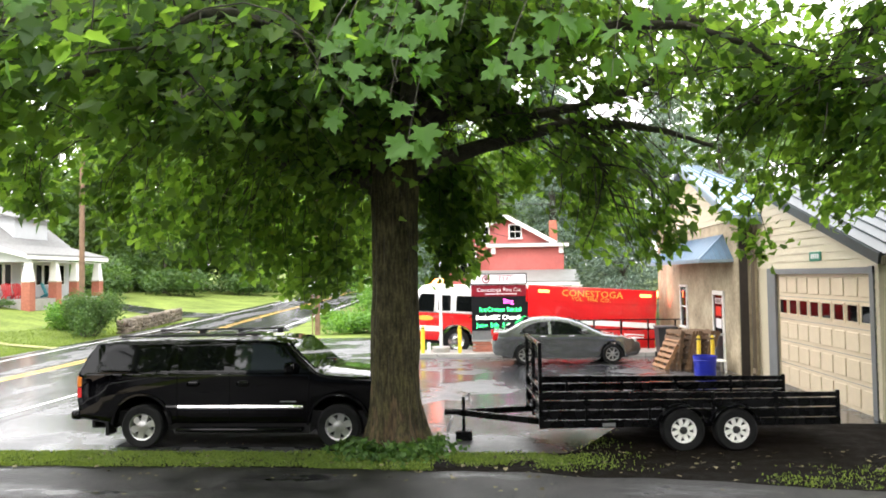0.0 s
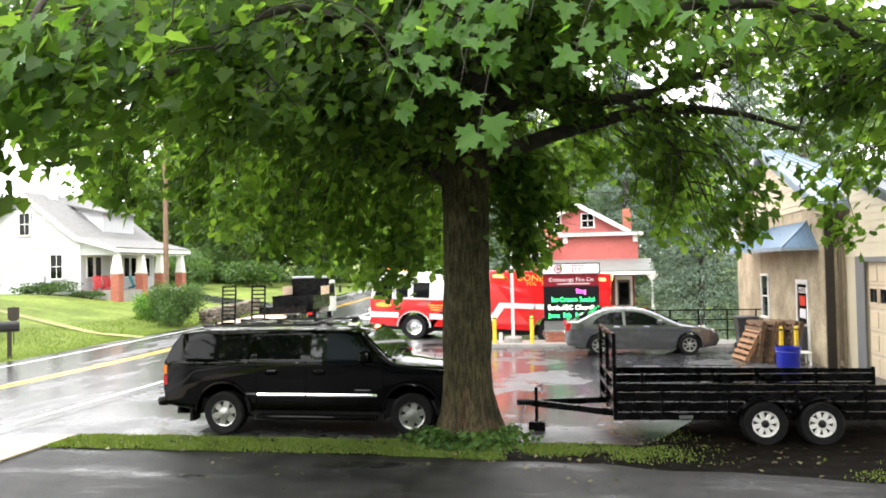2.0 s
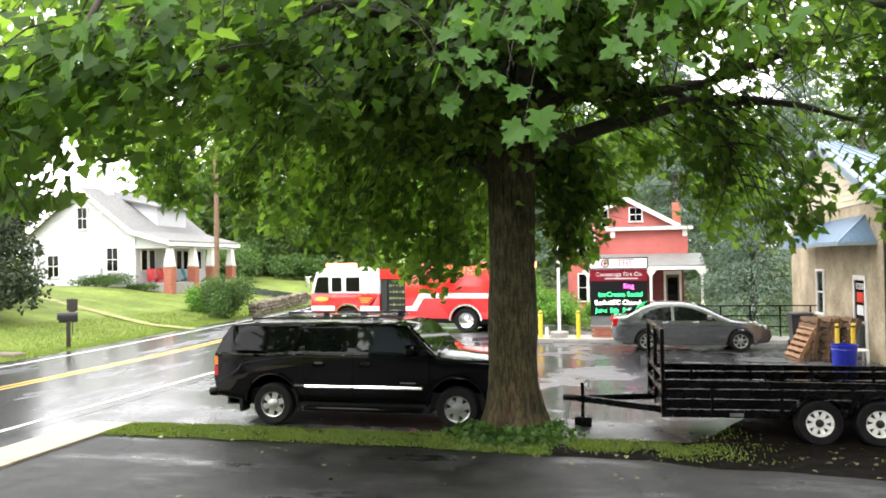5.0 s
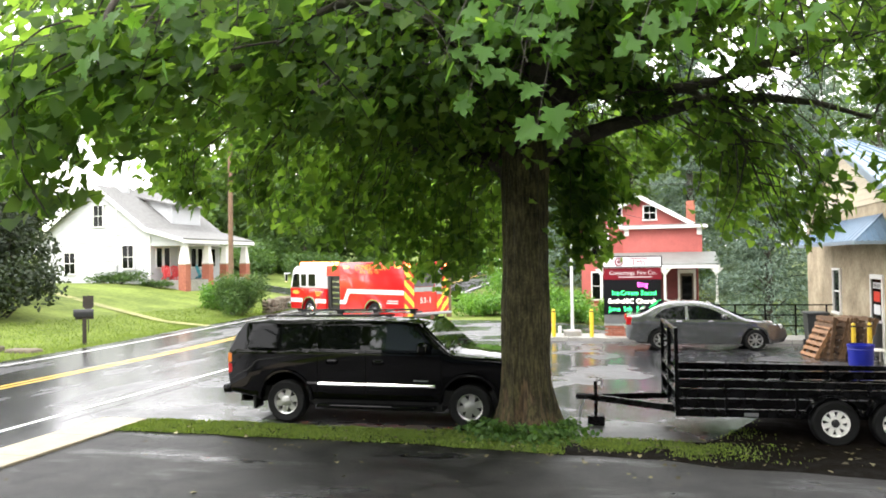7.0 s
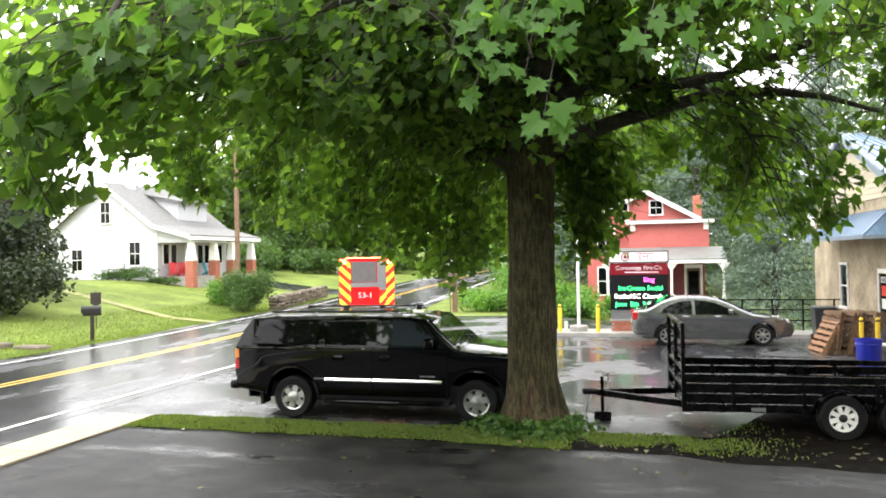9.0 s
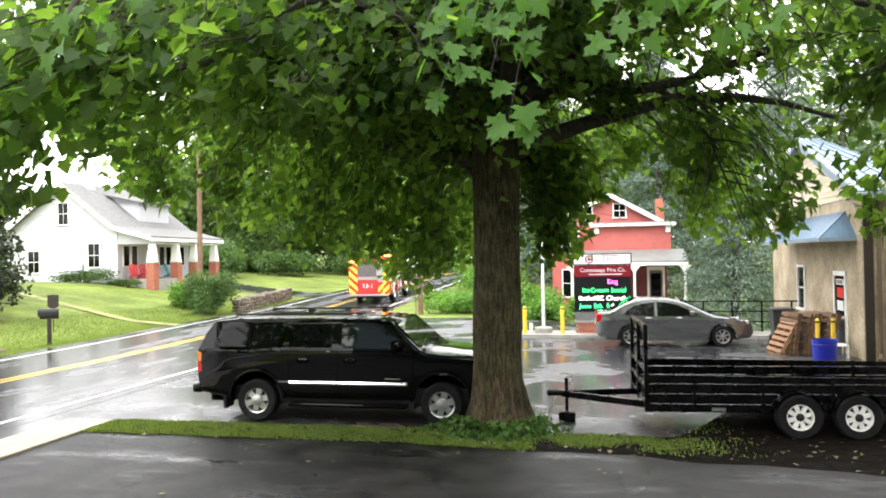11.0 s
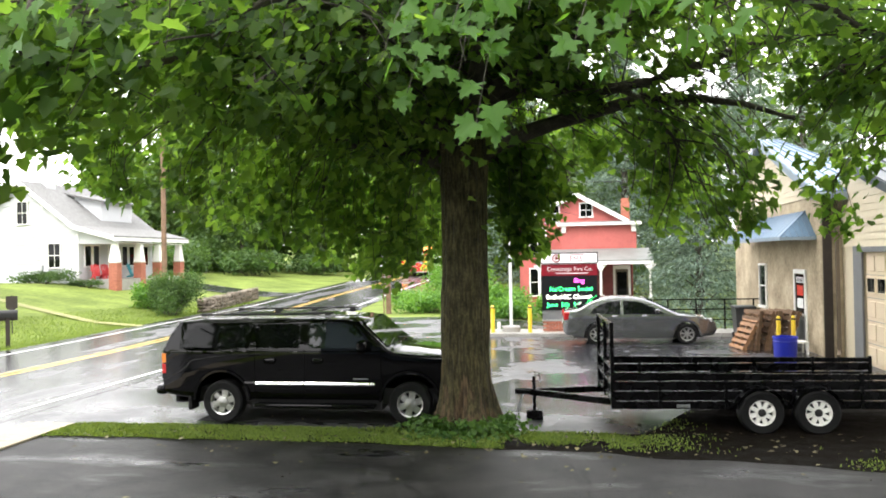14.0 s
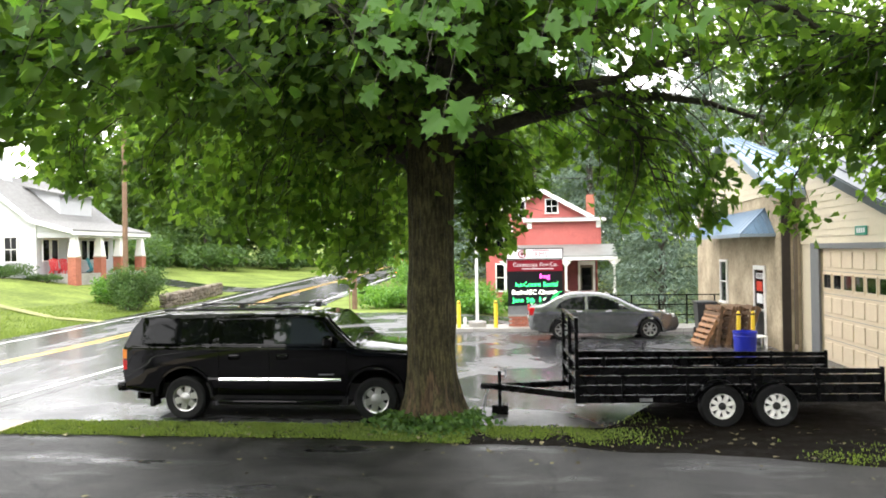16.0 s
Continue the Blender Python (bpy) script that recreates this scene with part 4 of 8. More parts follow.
def suv():
    """Long black sport utility vehicle; x forward from the rear axle, near side at -y."""
    car = thing("suv", "long wet black sport utility vehicle with chrome side strips", "car", pose(-5.95, 13.12, 0))
    W = 0.98

    def warp(x, y, z):
        k = 1 - 0.17 * max(0, z - 1.28) - 0.05 * max(0, 0.6 - z)
        k *= 1 - 0.10 * step(3.5, 4.45, x) ** 1.5 - 0.045 * step(-0.7, -1.2, x)
        crown = -0.05 * (abs(y) / W) ** 2 if z > 1.8 else 0
        hood = -0.05 * (abs(y) / W) ** 2 if (x > 2.97 and z > 1.0) else 0
        low_roof = -0.075 * step(1.1, 1.8, z)
        return (x, y * k, z + crown + hood + low_roof)

    bm = B()
    low = [(-1.1, 0.5), (-0.55, 0.42), *[(0.5 * math.cos(w), 0.4 + 0.5 * math.sin(w)) for w in np.linspace(math.pi, 0, 9)],
           (0.55, 0.42), (2.76, 0.42), *[(3.3 + 0.5 * math.cos(w), 0.4 + 0.5 * math.sin(w)) for w in np.linspace(math.pi, 0, 9)], (3.85, 0.42), (4.3, 0.5)]
    top = [(4.4, 0.7), (4.4, 1.02), (4.3, 1.14), (3.9, 1.19), (2.94, 1.27), (2.42, 1.82), (2.2, 1.88), (1.0, 1.91), (-0.4, 1.895), (-0.78, 1.86), (-0.98, 1.6), (-1.13, 1.25), (-1.15, 0.8)]
    slab(bm, low + top, "y", -W, W, 0.045, 3)
    cuts(bm, [-0.95, -0.75, -0.5, 0.5, 0.9, 1.4, 1.9, 2.4, 2.8, 3.05, 3.5, 3.8, 4.1], [0.6, 0.9, 1.05, 1.28, 1.45, 1.6, 1.75, 1.8])
    warped(bm, warp)
    part("body", bm, M["black_paint"], car, smooth=True)
    # panes: a hair proud of the body sides
    def pane(name, pts, mat=M["glass"], label=""):
        for s in (-1, 1):
            b2 = B()
            lo, hi = sorted((s * (W - 0.02), s * (W + 0.004)))
            slab(b2, pts, "y", lo, hi)
            warped(b2, warp)
            part(name, b2, mat, car, label)
            b2 = B()
            mx, mz = sum(p[0] for p in pts) / len(pts), sum(p[1] for p in pts) / len(pts)
            lo, hi = sorted((s * (W - 0.02), s * (W + 0.0015)))
            slab(b2, [(p[0] + math.copysign(0.07, p[0] - mx), p[1] + math.copysign(0.04, p[1] - mz)) for p in pts], "y", lo, hi)
            warped(b2, warp)
            part("window_seal", b2, M["black_paint"], car)
    pane("quarter_window", [(-0.74, 1.32), (0.42, 1.31), (0.52, 1.72), (0.4, 1.76), (-0.48, 1.745), (-0.58, 1.68)])
    pane("rear_door_window", [(0.7, 1.31), (1.4, 1.305), (1.4, 1.77), (0.76, 1.77), (0.66, 1.7)])
    pane("front_door_window", [(1.58, 1.305), (2.58, 1.3), (2.66, 1.34), (2.3, 1.74), (2.2, 1.77), (1.58, 1.775)], M["clear_glass"])
    b2 = B()
    a = [(2.9, -0.86, 1.285), (2.9, 0.86, 1.285), (2.47, 0.76, 1.69), (2.47, -0.76, 1.69)]
    q = [b2.verts.new((x + 0.012, y, z + 0.022)) for x, y, z in a]
    r_ = [b2.verts.new((x - 0.02, y, z - 0.02)) for x, y, z in a]
    b2.faces.new(q)
    for i in range(4):
        b2.faces.new((q[i], r_[i], r_[(i + 1) % 4], q[(i + 1) % 4]))
    part("windscreen", b2, M["clear_glass"], car)
    b2 = B()
    box(b2, -0.95, -0.5, -0.8, 0.8, 0.32, 0.6)
    box(b2, -0.45, 0.45, -0.66, 0.66, 0.26, 0.6)
    box(b2, 0.5, 2.8, -0.86, 0.86, 0.24, 0.5)
    box(b2, 2.85, 3.75, -0.66, 0.66, 0.26, 0.6)
    box(b2, 3.78, 4.25, -0.8, 0.8, 0.3, 0.6)
    part("underbody", b2, M["dark"], car)
    for s in (-1, 1):
        y = s * W
        for name, x0, x1, z, h, mt in (("chrome_strip", 0.62, 1.47, 0.67, 0.042, "chrome"), ("chrome_strip", 1.5, 2.72, 0.67, 0.042, "chrome"), ("trim_strip", 0.42, 0.6, 0.67, 0.045, "black_paint")):
            b2 = B()
            slab(b2, [(y - s * 0.01, z), (y + s * 0.022, z), (y + s * 0.022, z + h * 0.5), (y + s * 0.008, z + h + 0.006), (y - s * 0.01, z + h + 0.01)], "x", x0, x1)
            part(name, b2, M[mt], car)
        b2 = B()
        box(b2, 0.62, 2.72, min(y - s * 0.1, y + s * 0.1), max(y - s * 0.1, y + s * 0.1), 0.3, 0.36, 0.02, 2)
        part("running_board", b2, M["black_paint"], car)
        for x in (0.78, 1.62):
            b2 = B()
            box(b2, x, x + 0.2, min(y, y + s * 0.03), max(y, y + s * 0.03), 1.03, 1.12, 0.03, 2)
            part("door_handle", b2, M["black_paint"], car)
        # sloped ledge added to catch the sky as the shoulder's highlight line
        b2 = B()
        slab(b2, [(y - s * 0.01, 1.225), (y + s * 0.012, 1.225), (y + s * 0.002, 1.24), (y - s * 0.01, 1.24)], "x", -0.95, 2.95)
        part("shoulder_glint_ledge", b2, M["black_paint"], car)
        for x in (0.6, 1.49, 2.82):
            b2 = B()
            box(b2, x, x + 0.008, min(y - s * 0.002, y + s * 0.003), max(y - s * 0.002, y + s * 0.003), 0.45, 1.28)
            part("door_gap", b2, M["gap_black"], car)
        b2 = B()
        box(b2, 2.45, 2.62, min(y * 1.0, y + s * 0.2), max(y, y + s * 0.2), 1.24, 1.43, 0.05, 2)
        part("wing_mirror", b2, M["black_paint"], car)
        b2 = B()
        box(b2, -1.135, -0.98, min(y * 0.97 - s * 0.1, y * 0.965), max(y * 0.97 - s * 0.1, y * 0.965), 0.84, 1.02, 0.012)
        part("tail_lamp", b2, M["tail_red"], car)
        b2 = B()
        box(b2, -1.135, -0.98, min(y * 0.97 - s * 0.1, y * 0.965), max(y * 0.97 - s * 0.1, y * 0.965), 1.025, 1.2, 0.012)
        part("turn_lamp", b2, M["amber"], car)
        b2 = B()
        beam(b2, (-0.45, s * 0.74, 1.845), (1.95, s * 0.74, 1.865), 0.045, 0.03)
        for x in (-0.4, 0.35, 1.1, 1.85):
            box(b2, x - 0.05, x + 0.05, s * 0.74 - 0.03, s * 0.74 + 0.03, 1.78, 1.865)
        part("roof_rail", b2, M["black_plastic"], car)
        b2 = B()
        beam(b2, (-0.42, s * 0.8, 1.808), (2.0, s * 0.8, 1.813), 0.03, 0.035)
        part("roof_strip", b2, M["chrome"], car)
        b2 = B()
        box(b2, -0.63, -0.57, min(y * 0.7, y * 0.99), max(y * 0.7, y * 0.99), 0.22, 0.5, 0.01)
        part("mud_flap", b2, M["rubber"], car)
        b2 = B()
        rod(b2, (2.93, s * 0.8, 1.3), (2.86, s * 0.15, 1.37), 0.008)
        part("wiper", b2, M["black_plastic"], car)
        for x in (0, 3.3):
            tyre_part(car, x, s * (W - 0.13), 0.365, 0.25, 0.22, s, "six", M["alloy"])
            b2 = B()
            bow(b2, x, 0.4, 0.485, 0.52, y - s * 0.01, y + s * 0.012)
            part("arch_lip", b2, M["black_paint"], car)
    for x in (0.1, 1.5):
        b2 = B()
        beam(b2, (x, -0.74, 1.868), (x, 0.74, 1.868), 0.05, 0.02)
        part("roof_crossbar", b2, M["black_plastic"], car)
    b2 = B()
    box(b2, -1.25, -1.06, -0.95, 0.95, 0.47, 0.64, 0.05, 2)
    part("rear_bumper", b2, M["black_paint"], car, smooth=True)
    b2 = B()
    box(b2, 4.25, 4.47, -0.93, 0.93, 0.42, 0.72, 0.05, 2)
    part("front_bumper", b2, M["black_paint"], car, smooth=True)
    b2 = B()
    box(b2, 4.36, 4.415, -0.55, 0.55, 0.78, 1.02, 0.01)
    part("grille", b2, M["chrome"], car)
    for s in (-1, 1):
        b2 = B()
        box(b2, 4.3, 4.4, min(s * 0.58, s * 0.86), max(s * 0.58, s * 0.86), 0.8, 1.02, 0.02)
        part("headlamp", b2, M["white_lens"], car)
    b2 = B()
    a = [(-1.125, -0.8, 1.32), (-1.125, 0.8, 1.32), (-0.86, 0.74, 1.69), (-0.86, -0.74, 1.69)]
    q = [b2.verts.new((x - 0.02, y, z)) for x, y, z in a]
    r_ = [b2.verts.new((x + 0.03, y, z)) for x, y, z in a]
    b2.faces.new(q)
    b2.faces.new(r_)
    for i in range(4):
        b2.faces.new((q[i], r_[i], r_[(i + 1) % 4], q[(i + 1) % 4]))
    part("rear_window", b2, M["glass"], car)
    for s in (-1, 1):  # unreadable badge as a plain bar
        b2 = B()
        box(b2, 2.34, 2.6, min(s * W, s * (W + 0.006)), max(s * W, s * (W + 0.006)), 0.77, 0.79)
        part("badge", b2, M["trim_grey"], car)
    b2 = B()
    box(b2, -0.9, 4.1, -0.8, 0.8, 0.34, 0.6)
    part("underbody", b2, M["dark"], car)
    return car


def sedan():
    """Grey four-door saloon; x forward from the rear axle."""
    car = thing("sedan", "grey four-door saloon car parked on wet asphalt", "car", pose(0.73, 24.42, 0, 0, 0, 2.5))
    W = 0.88

    def warp(x, y, z):
        k = 1 - 0.33 * max(0, z - 0.9) - 0.1 * max(0, 0.45 - z)
        k *= 1 - 0.22 * step(2.6, 3.6, x) ** 2 - 0.16 * step(-0.3, -1.05, x) ** 2
        drop = -0.04 * (abs(y) / W) ** 2 if z > 0.8 else 0
        return (x, y * k, z + drop)

    bm = B()
    outline = [(-0.92, 0.3), (-0.4, 0.22), *[(0.36 * math.cos(w), 0.32 + 0.36 * math.sin(w)) for w in np.linspace(math.pi, 0, 9)], (0.42, 0.2), (2.26, 0.2),
               *[(2.685 + 0.36 * math.cos(w), 0.32 + 0.36 * math.sin(w)) for w in np.linspace(math.pi, 0, 9)], (3.1, 0.22), (3.5, 0.26),
               (3.6, 0.42), (3.57, 0.62), (3.4, 0.76), (3.0, 0.88), (2.45, 0.97), (2.1, 1.13), (1.75, 1.31), (1.45, 1.42), (1.05, 1.49), (0.6, 1.505), (0.2, 1.47), (-0.12, 1.36), (-0.45, 1.18), (-0.62, 1.1),
               (-0.95, 1.08), (-0.98, 0.9), (-1.02, 0.6), (-1.0, 0.4)]
    slab(bm, outline, "y", -W, W, 0.05, 3)
    cuts(bm, [-0.8, -0.55, -0.3, 0.36, 0.8, 1.2, 1.6, 2.0, 2.3, 2.6, 3.05, 3.3], [0.45, 0.68, 0.8, 0.9, 1.05, 1.2, 1.35])
    warped(bm, warp)
    part("body", bm, M["silver"], car, smooth=True)

    def pane(name, pts, lift=0.004):
        for s in (-1, 1):
            b2 = B()
            lo, hi = sorted((s * (W - 0.02), s * (W + lift)))
            slab(b2, pts, "y", lo, hi)
            warped(b2, warp)
            part(name, b2, M["glass"], car)
    pane("rear_door_window", [(-0.18, 1.0), (-0.1, 1.13), (0.12, 1.27), (0.4, 1.35), (0.72, 1.375), (0.72, 0.965)])
    pane("front_door_window", [(0.82, 0.965), (0.8, 1.38), (1.1, 1.37), (1.4, 1.3), (1.75, 1.14), (2.05, 0.97)])

    def raised(name, a, mat, t=0.015):
        b2 = B()
        n = (Vector(a[1]) - Vector(a[0])).cross(Vector(a[3]) - Vector(a[0])).normalized()
        if n.z < 0:
            n = -n
        q = [b2.verts.new(Vector(p) + n * t) for p in a]
        r_ = [b2.verts.new(Vector(p) - n * 0.03) for p in a]
        b2.faces.new(q)
        for i in range(4):
            b2.faces.new((q[i], r_[i], r_[(i + 1) % 4], q[(i + 1) % 4]))
        part(name, b2, M[mat], car)
    raised("windscreen", [(2.38, -0.72, 0.985), (2.38, 0.72, 0.985), (1.52, 0.58, 1.395), (1.52, -0.58, 1.395)], "clear_glass", 0.02)
    raised("rear_window", [(-0.55, -0.66, 1.12), (-0.55, 0.66, 1.12), (0.12, 0.56, 1.435), (0.12, -0.56, 1.435)], "glass", 0.02)
    for s in (-1, 1):
        y = s * W
        for x in (0, 2.685):
            tyre_part(car, x, s * (W - 0.11), 0.315, 0.2, 0.21, s, "seven", M["alloy"])
        for x in (0.45, 1.35):
            b2 = B()
            box(b2, x, x + 0.18, min(y, y + s * 0.025), max(y, y + s * 0.025), 0.86, 0.89, 0.008)
            part("door_handle", b2, M["chrome"], car)
        b2 = B()
        box(b2, 1.72, 1.88, min(y * 0.98, y + s * 0.16), max(y * 0.98, y + s * 0.16), 0.95, 1.08, 0.035, 2)
        part("wing_mirror", b2, M["silver"], car)
        b2 = B()
        box(b2, -1.0, -0.82, min(y * 0.8, y * 0.89), max(y * 0.8, y * 0.89), 0.76, 1.0, 0.03, 2)
        part("tail_lamp", b2, M["tail_red"], car)
        b2 = B()
        box(b2, 3.2, 3.46, min(y * 0.62, y * 0.83), max(y * 0.62, y * 0.83), 0.66, 0.78, 0.03, 2)
        part("headlamp", b2, M["white_lens"], car)
        for x in (0.76, 2.05):
            b2 = B()
            box(b2, x, x + 0.006, min(y - s * 0.002, y + s * 0.002), max(y - s * 0.002, y + s * 0.002), 0.3, 0.95)
            part("door_gap", b2, M["dark"], car)
    b2 = B()
    box(b2, -0.7, 3.2, -0.7, 0.7, 0.2, 0.42)
    part("underbody", b2, M["dark"], car)
    b2 = B()
    box(b2, -1.035, -1.0, -0.25, 0.25, 0.62, 0.74)
    part("number_plate", b2, M["white_paint"], car)
    return car


def utility_trailer():
    """Black tandem-axle trailer with slatted sides, a tall front rack and a drop jack."""
    tr = thing("utility_trailer", "black steel tandem-axle trailer with slatted sides, wet", "trailer", pose(3.14, 13.2, 0) @ pose(0, 0, 0, 0, 0, 4.0) @ pose(-3.18, -13.2, 0))
    x0, x1, ya, yb = 0.58, 5.3, 12.24, 14.16
    mt = M["black_steel"]
    bm = B()
    box(bm, x0, x1, ya + 0.04, yb - 0.04, 0.42, 0.47)
    part("deck", bm, M["black_steel"], tr)
    for y in (ya, yb):
        for z0, z1 in ((0.36, 0.478), (0.49, 0.635), (0.652, 0.785), (0.8, 0.93)):
            bm = B()
            b_ = [(x0, z0), (x1 - 0.0, z0 - 0.0), (x1, z1 - 0.06 if z1 > 0.85 else z1), (x0, z1)]
            slab(bm, b_, "y", y - 0.018, y + 0.018)
            part("side_rail", bm, mt, tr)
        for x in (x0 + 0.02, 1.3, 2.3, 3.3, 4.3, x1 - 0.03):
            bm = B()
            box(bm, x - 0.025, x + 0.025, y - 0.03, y + 0.03, 0.36, 0.9, 0.004)
            part("side_post", bm, mt, tr)
        bm = B()
        box(bm, x0 - 0.03, x0 + 0.03, y - 0.03, y + 0.03, 0.36, 1.71, 0.006)
        part("front_post", bm, mt, tr)
    bm = B()
    box(bm, x0 - 0.03, x0 + 0.03, 13.15, 13.2, 0.4, 1.68)
    part("front_post", bm, mt, tr)
    for z in (0.5, 0.75, 1.0, 1.68):
        bm = B()
        beam(bm, (x0, ya, z), (x0, yb, z), 0.04, 0.05)
        part("front_crossbar", bm, mt, tr)
    for y in (ya + 0.1, yb - 0.1):
        bm = B()
        beam(bm, (x0 + 0.6, y, 0.38), (-0.72, 13.2, 0.46), 0.06, 0.1)
        part("tongue_beam", bm, mt, tr)
    bm = B()
    box(bm, -0.95, -0.66, 13.14, 13.26, 0.42, 0.52, 0.03, 2)
    part("coupler", bm, mt, tr)
    jack = new("tongue_jack")
    jack.parent = tr
    bm = B()
    rod(bm, (-0.62, 13.2, 0.14), (-0.62, 13.2, 0.72), 0.03)
    part("jack_tube", bm, mt, jack)
    bm = B()
    rod(bm, (-0.62, 13.2, 0.7), (-0.52, 13.2, 0.78), 0.012)
    rod(bm, (-0.52, 13.2, 0.78), (-0.52, 13.2, 0.62), 0.012)
    part("jack_crank", bm, M["steel_grey"], jack)
    bm = B()
    box(bm, -0.76, -0.48, 13.06, 13.34, 0.0, 0.16, 0.015)
    part("jack_foot", bm, mt, jack, "wooden block under the jack")
    for k, (dx, dy) in enumerate(((-0.15, -0.03), (-0.1, 0.05))):
        bm = B()
        pts = [(-0.8 + dx * t, 13.2 + dy - 0.1 * t, 0.42 - 0.42 * t + 0.06 * math.sin(3 * t)) for t in np.linspace(0, 1, 7)] + [(-1.0 - 0.15 * k, 13.05, 0.02)]
        for a, b in zip(pts, pts[1:]):
            rod(bm, a, b, 0.009, seg=6)
        part("safety_chain", bm, M["steel_grey"], tr)
    for s, y in ((-1, ya - 0.12), (1, yb + 0.12)):
        for x in (2.77, 3.59):
            tyre_part(tr, x, y, 0.335, 0.2, 0.195, s, "spoke", M["white_rim"])
        for cx in (2.77, 3.59):
            bm = B()
            bow(bm, cx, 0.335, 0.375, 0.39, y - 0.12, y + 0.12, 0.1 * math.pi, 0.9 * math.pi)
            part("fender", bm, mt, tr)
    for x in (2.77, 3.59):
        bm = B()
        rod(bm, (x, ya - 0.1, 0.335), (x, yb + 0.1, 0.335), 0.04)
        part("axle", bm, mt, tr)
    for x in (1.2, 2.0, 4.4, 5.1):
        bm = B()
        box(bm, x - 0.03, x + 0.03, ya, yb, 0.36, 0.42)
        part("cross_member", bm, mt, tr)
    for y in (ya - 0.02, yb + 0.02):
        bm = B()
        box(bm, 1.55, 1.75, y - 0.012, y + 0.012, 0.38, 0.43)
        part("side_marker", bm, M["steel_grey"], tr)
    return tr


def chevrons(parent, x, y0, y1, z0, z1, lean):
    """Diagonal red and yellow bands on a flat rear panel."""
    n = 9
    hgt = (z1 - z0)
    wid = abs(y1 - y0)
    pitch = 0.26
    k = 0
    z = z0 - wid * 1.2
    while z < z1:
        a = [(y0, z), (y1, z + lean * (y1 - y0)), (y1, z + pitch + lean * (y1 - y0)), (y0, z + pitch)]
        # clip to the panel
        poly = a
        for lim, sign in ((z0, 1), (z1, -1)):
            out = []
            for i in range(len(poly)):
                p, q = poly[i], poly[(i + 1) % len(poly)]
                ip, iq = sign * (p[1] - lim) >= 0, sign * (q[1] - lim) >= 0
                if ip:
                    out.append(p)
                if ip != iq:
                    t = (lim - p[1]) / (q[1] - p[1])
                    out.append((p[0] + t * (q[0] - p[0]), lim))
            poly = out
            if len(poly) < 3:
                break
        if len(poly) >= 3:
            bm = B()
            slab(bm, poly, "x", x - 0.008, x + 0.002)
            part("chevron_band", bm, M["lime"] if k % 2 else M["red_stripe"], parent)
        z += pitch
        k += 1


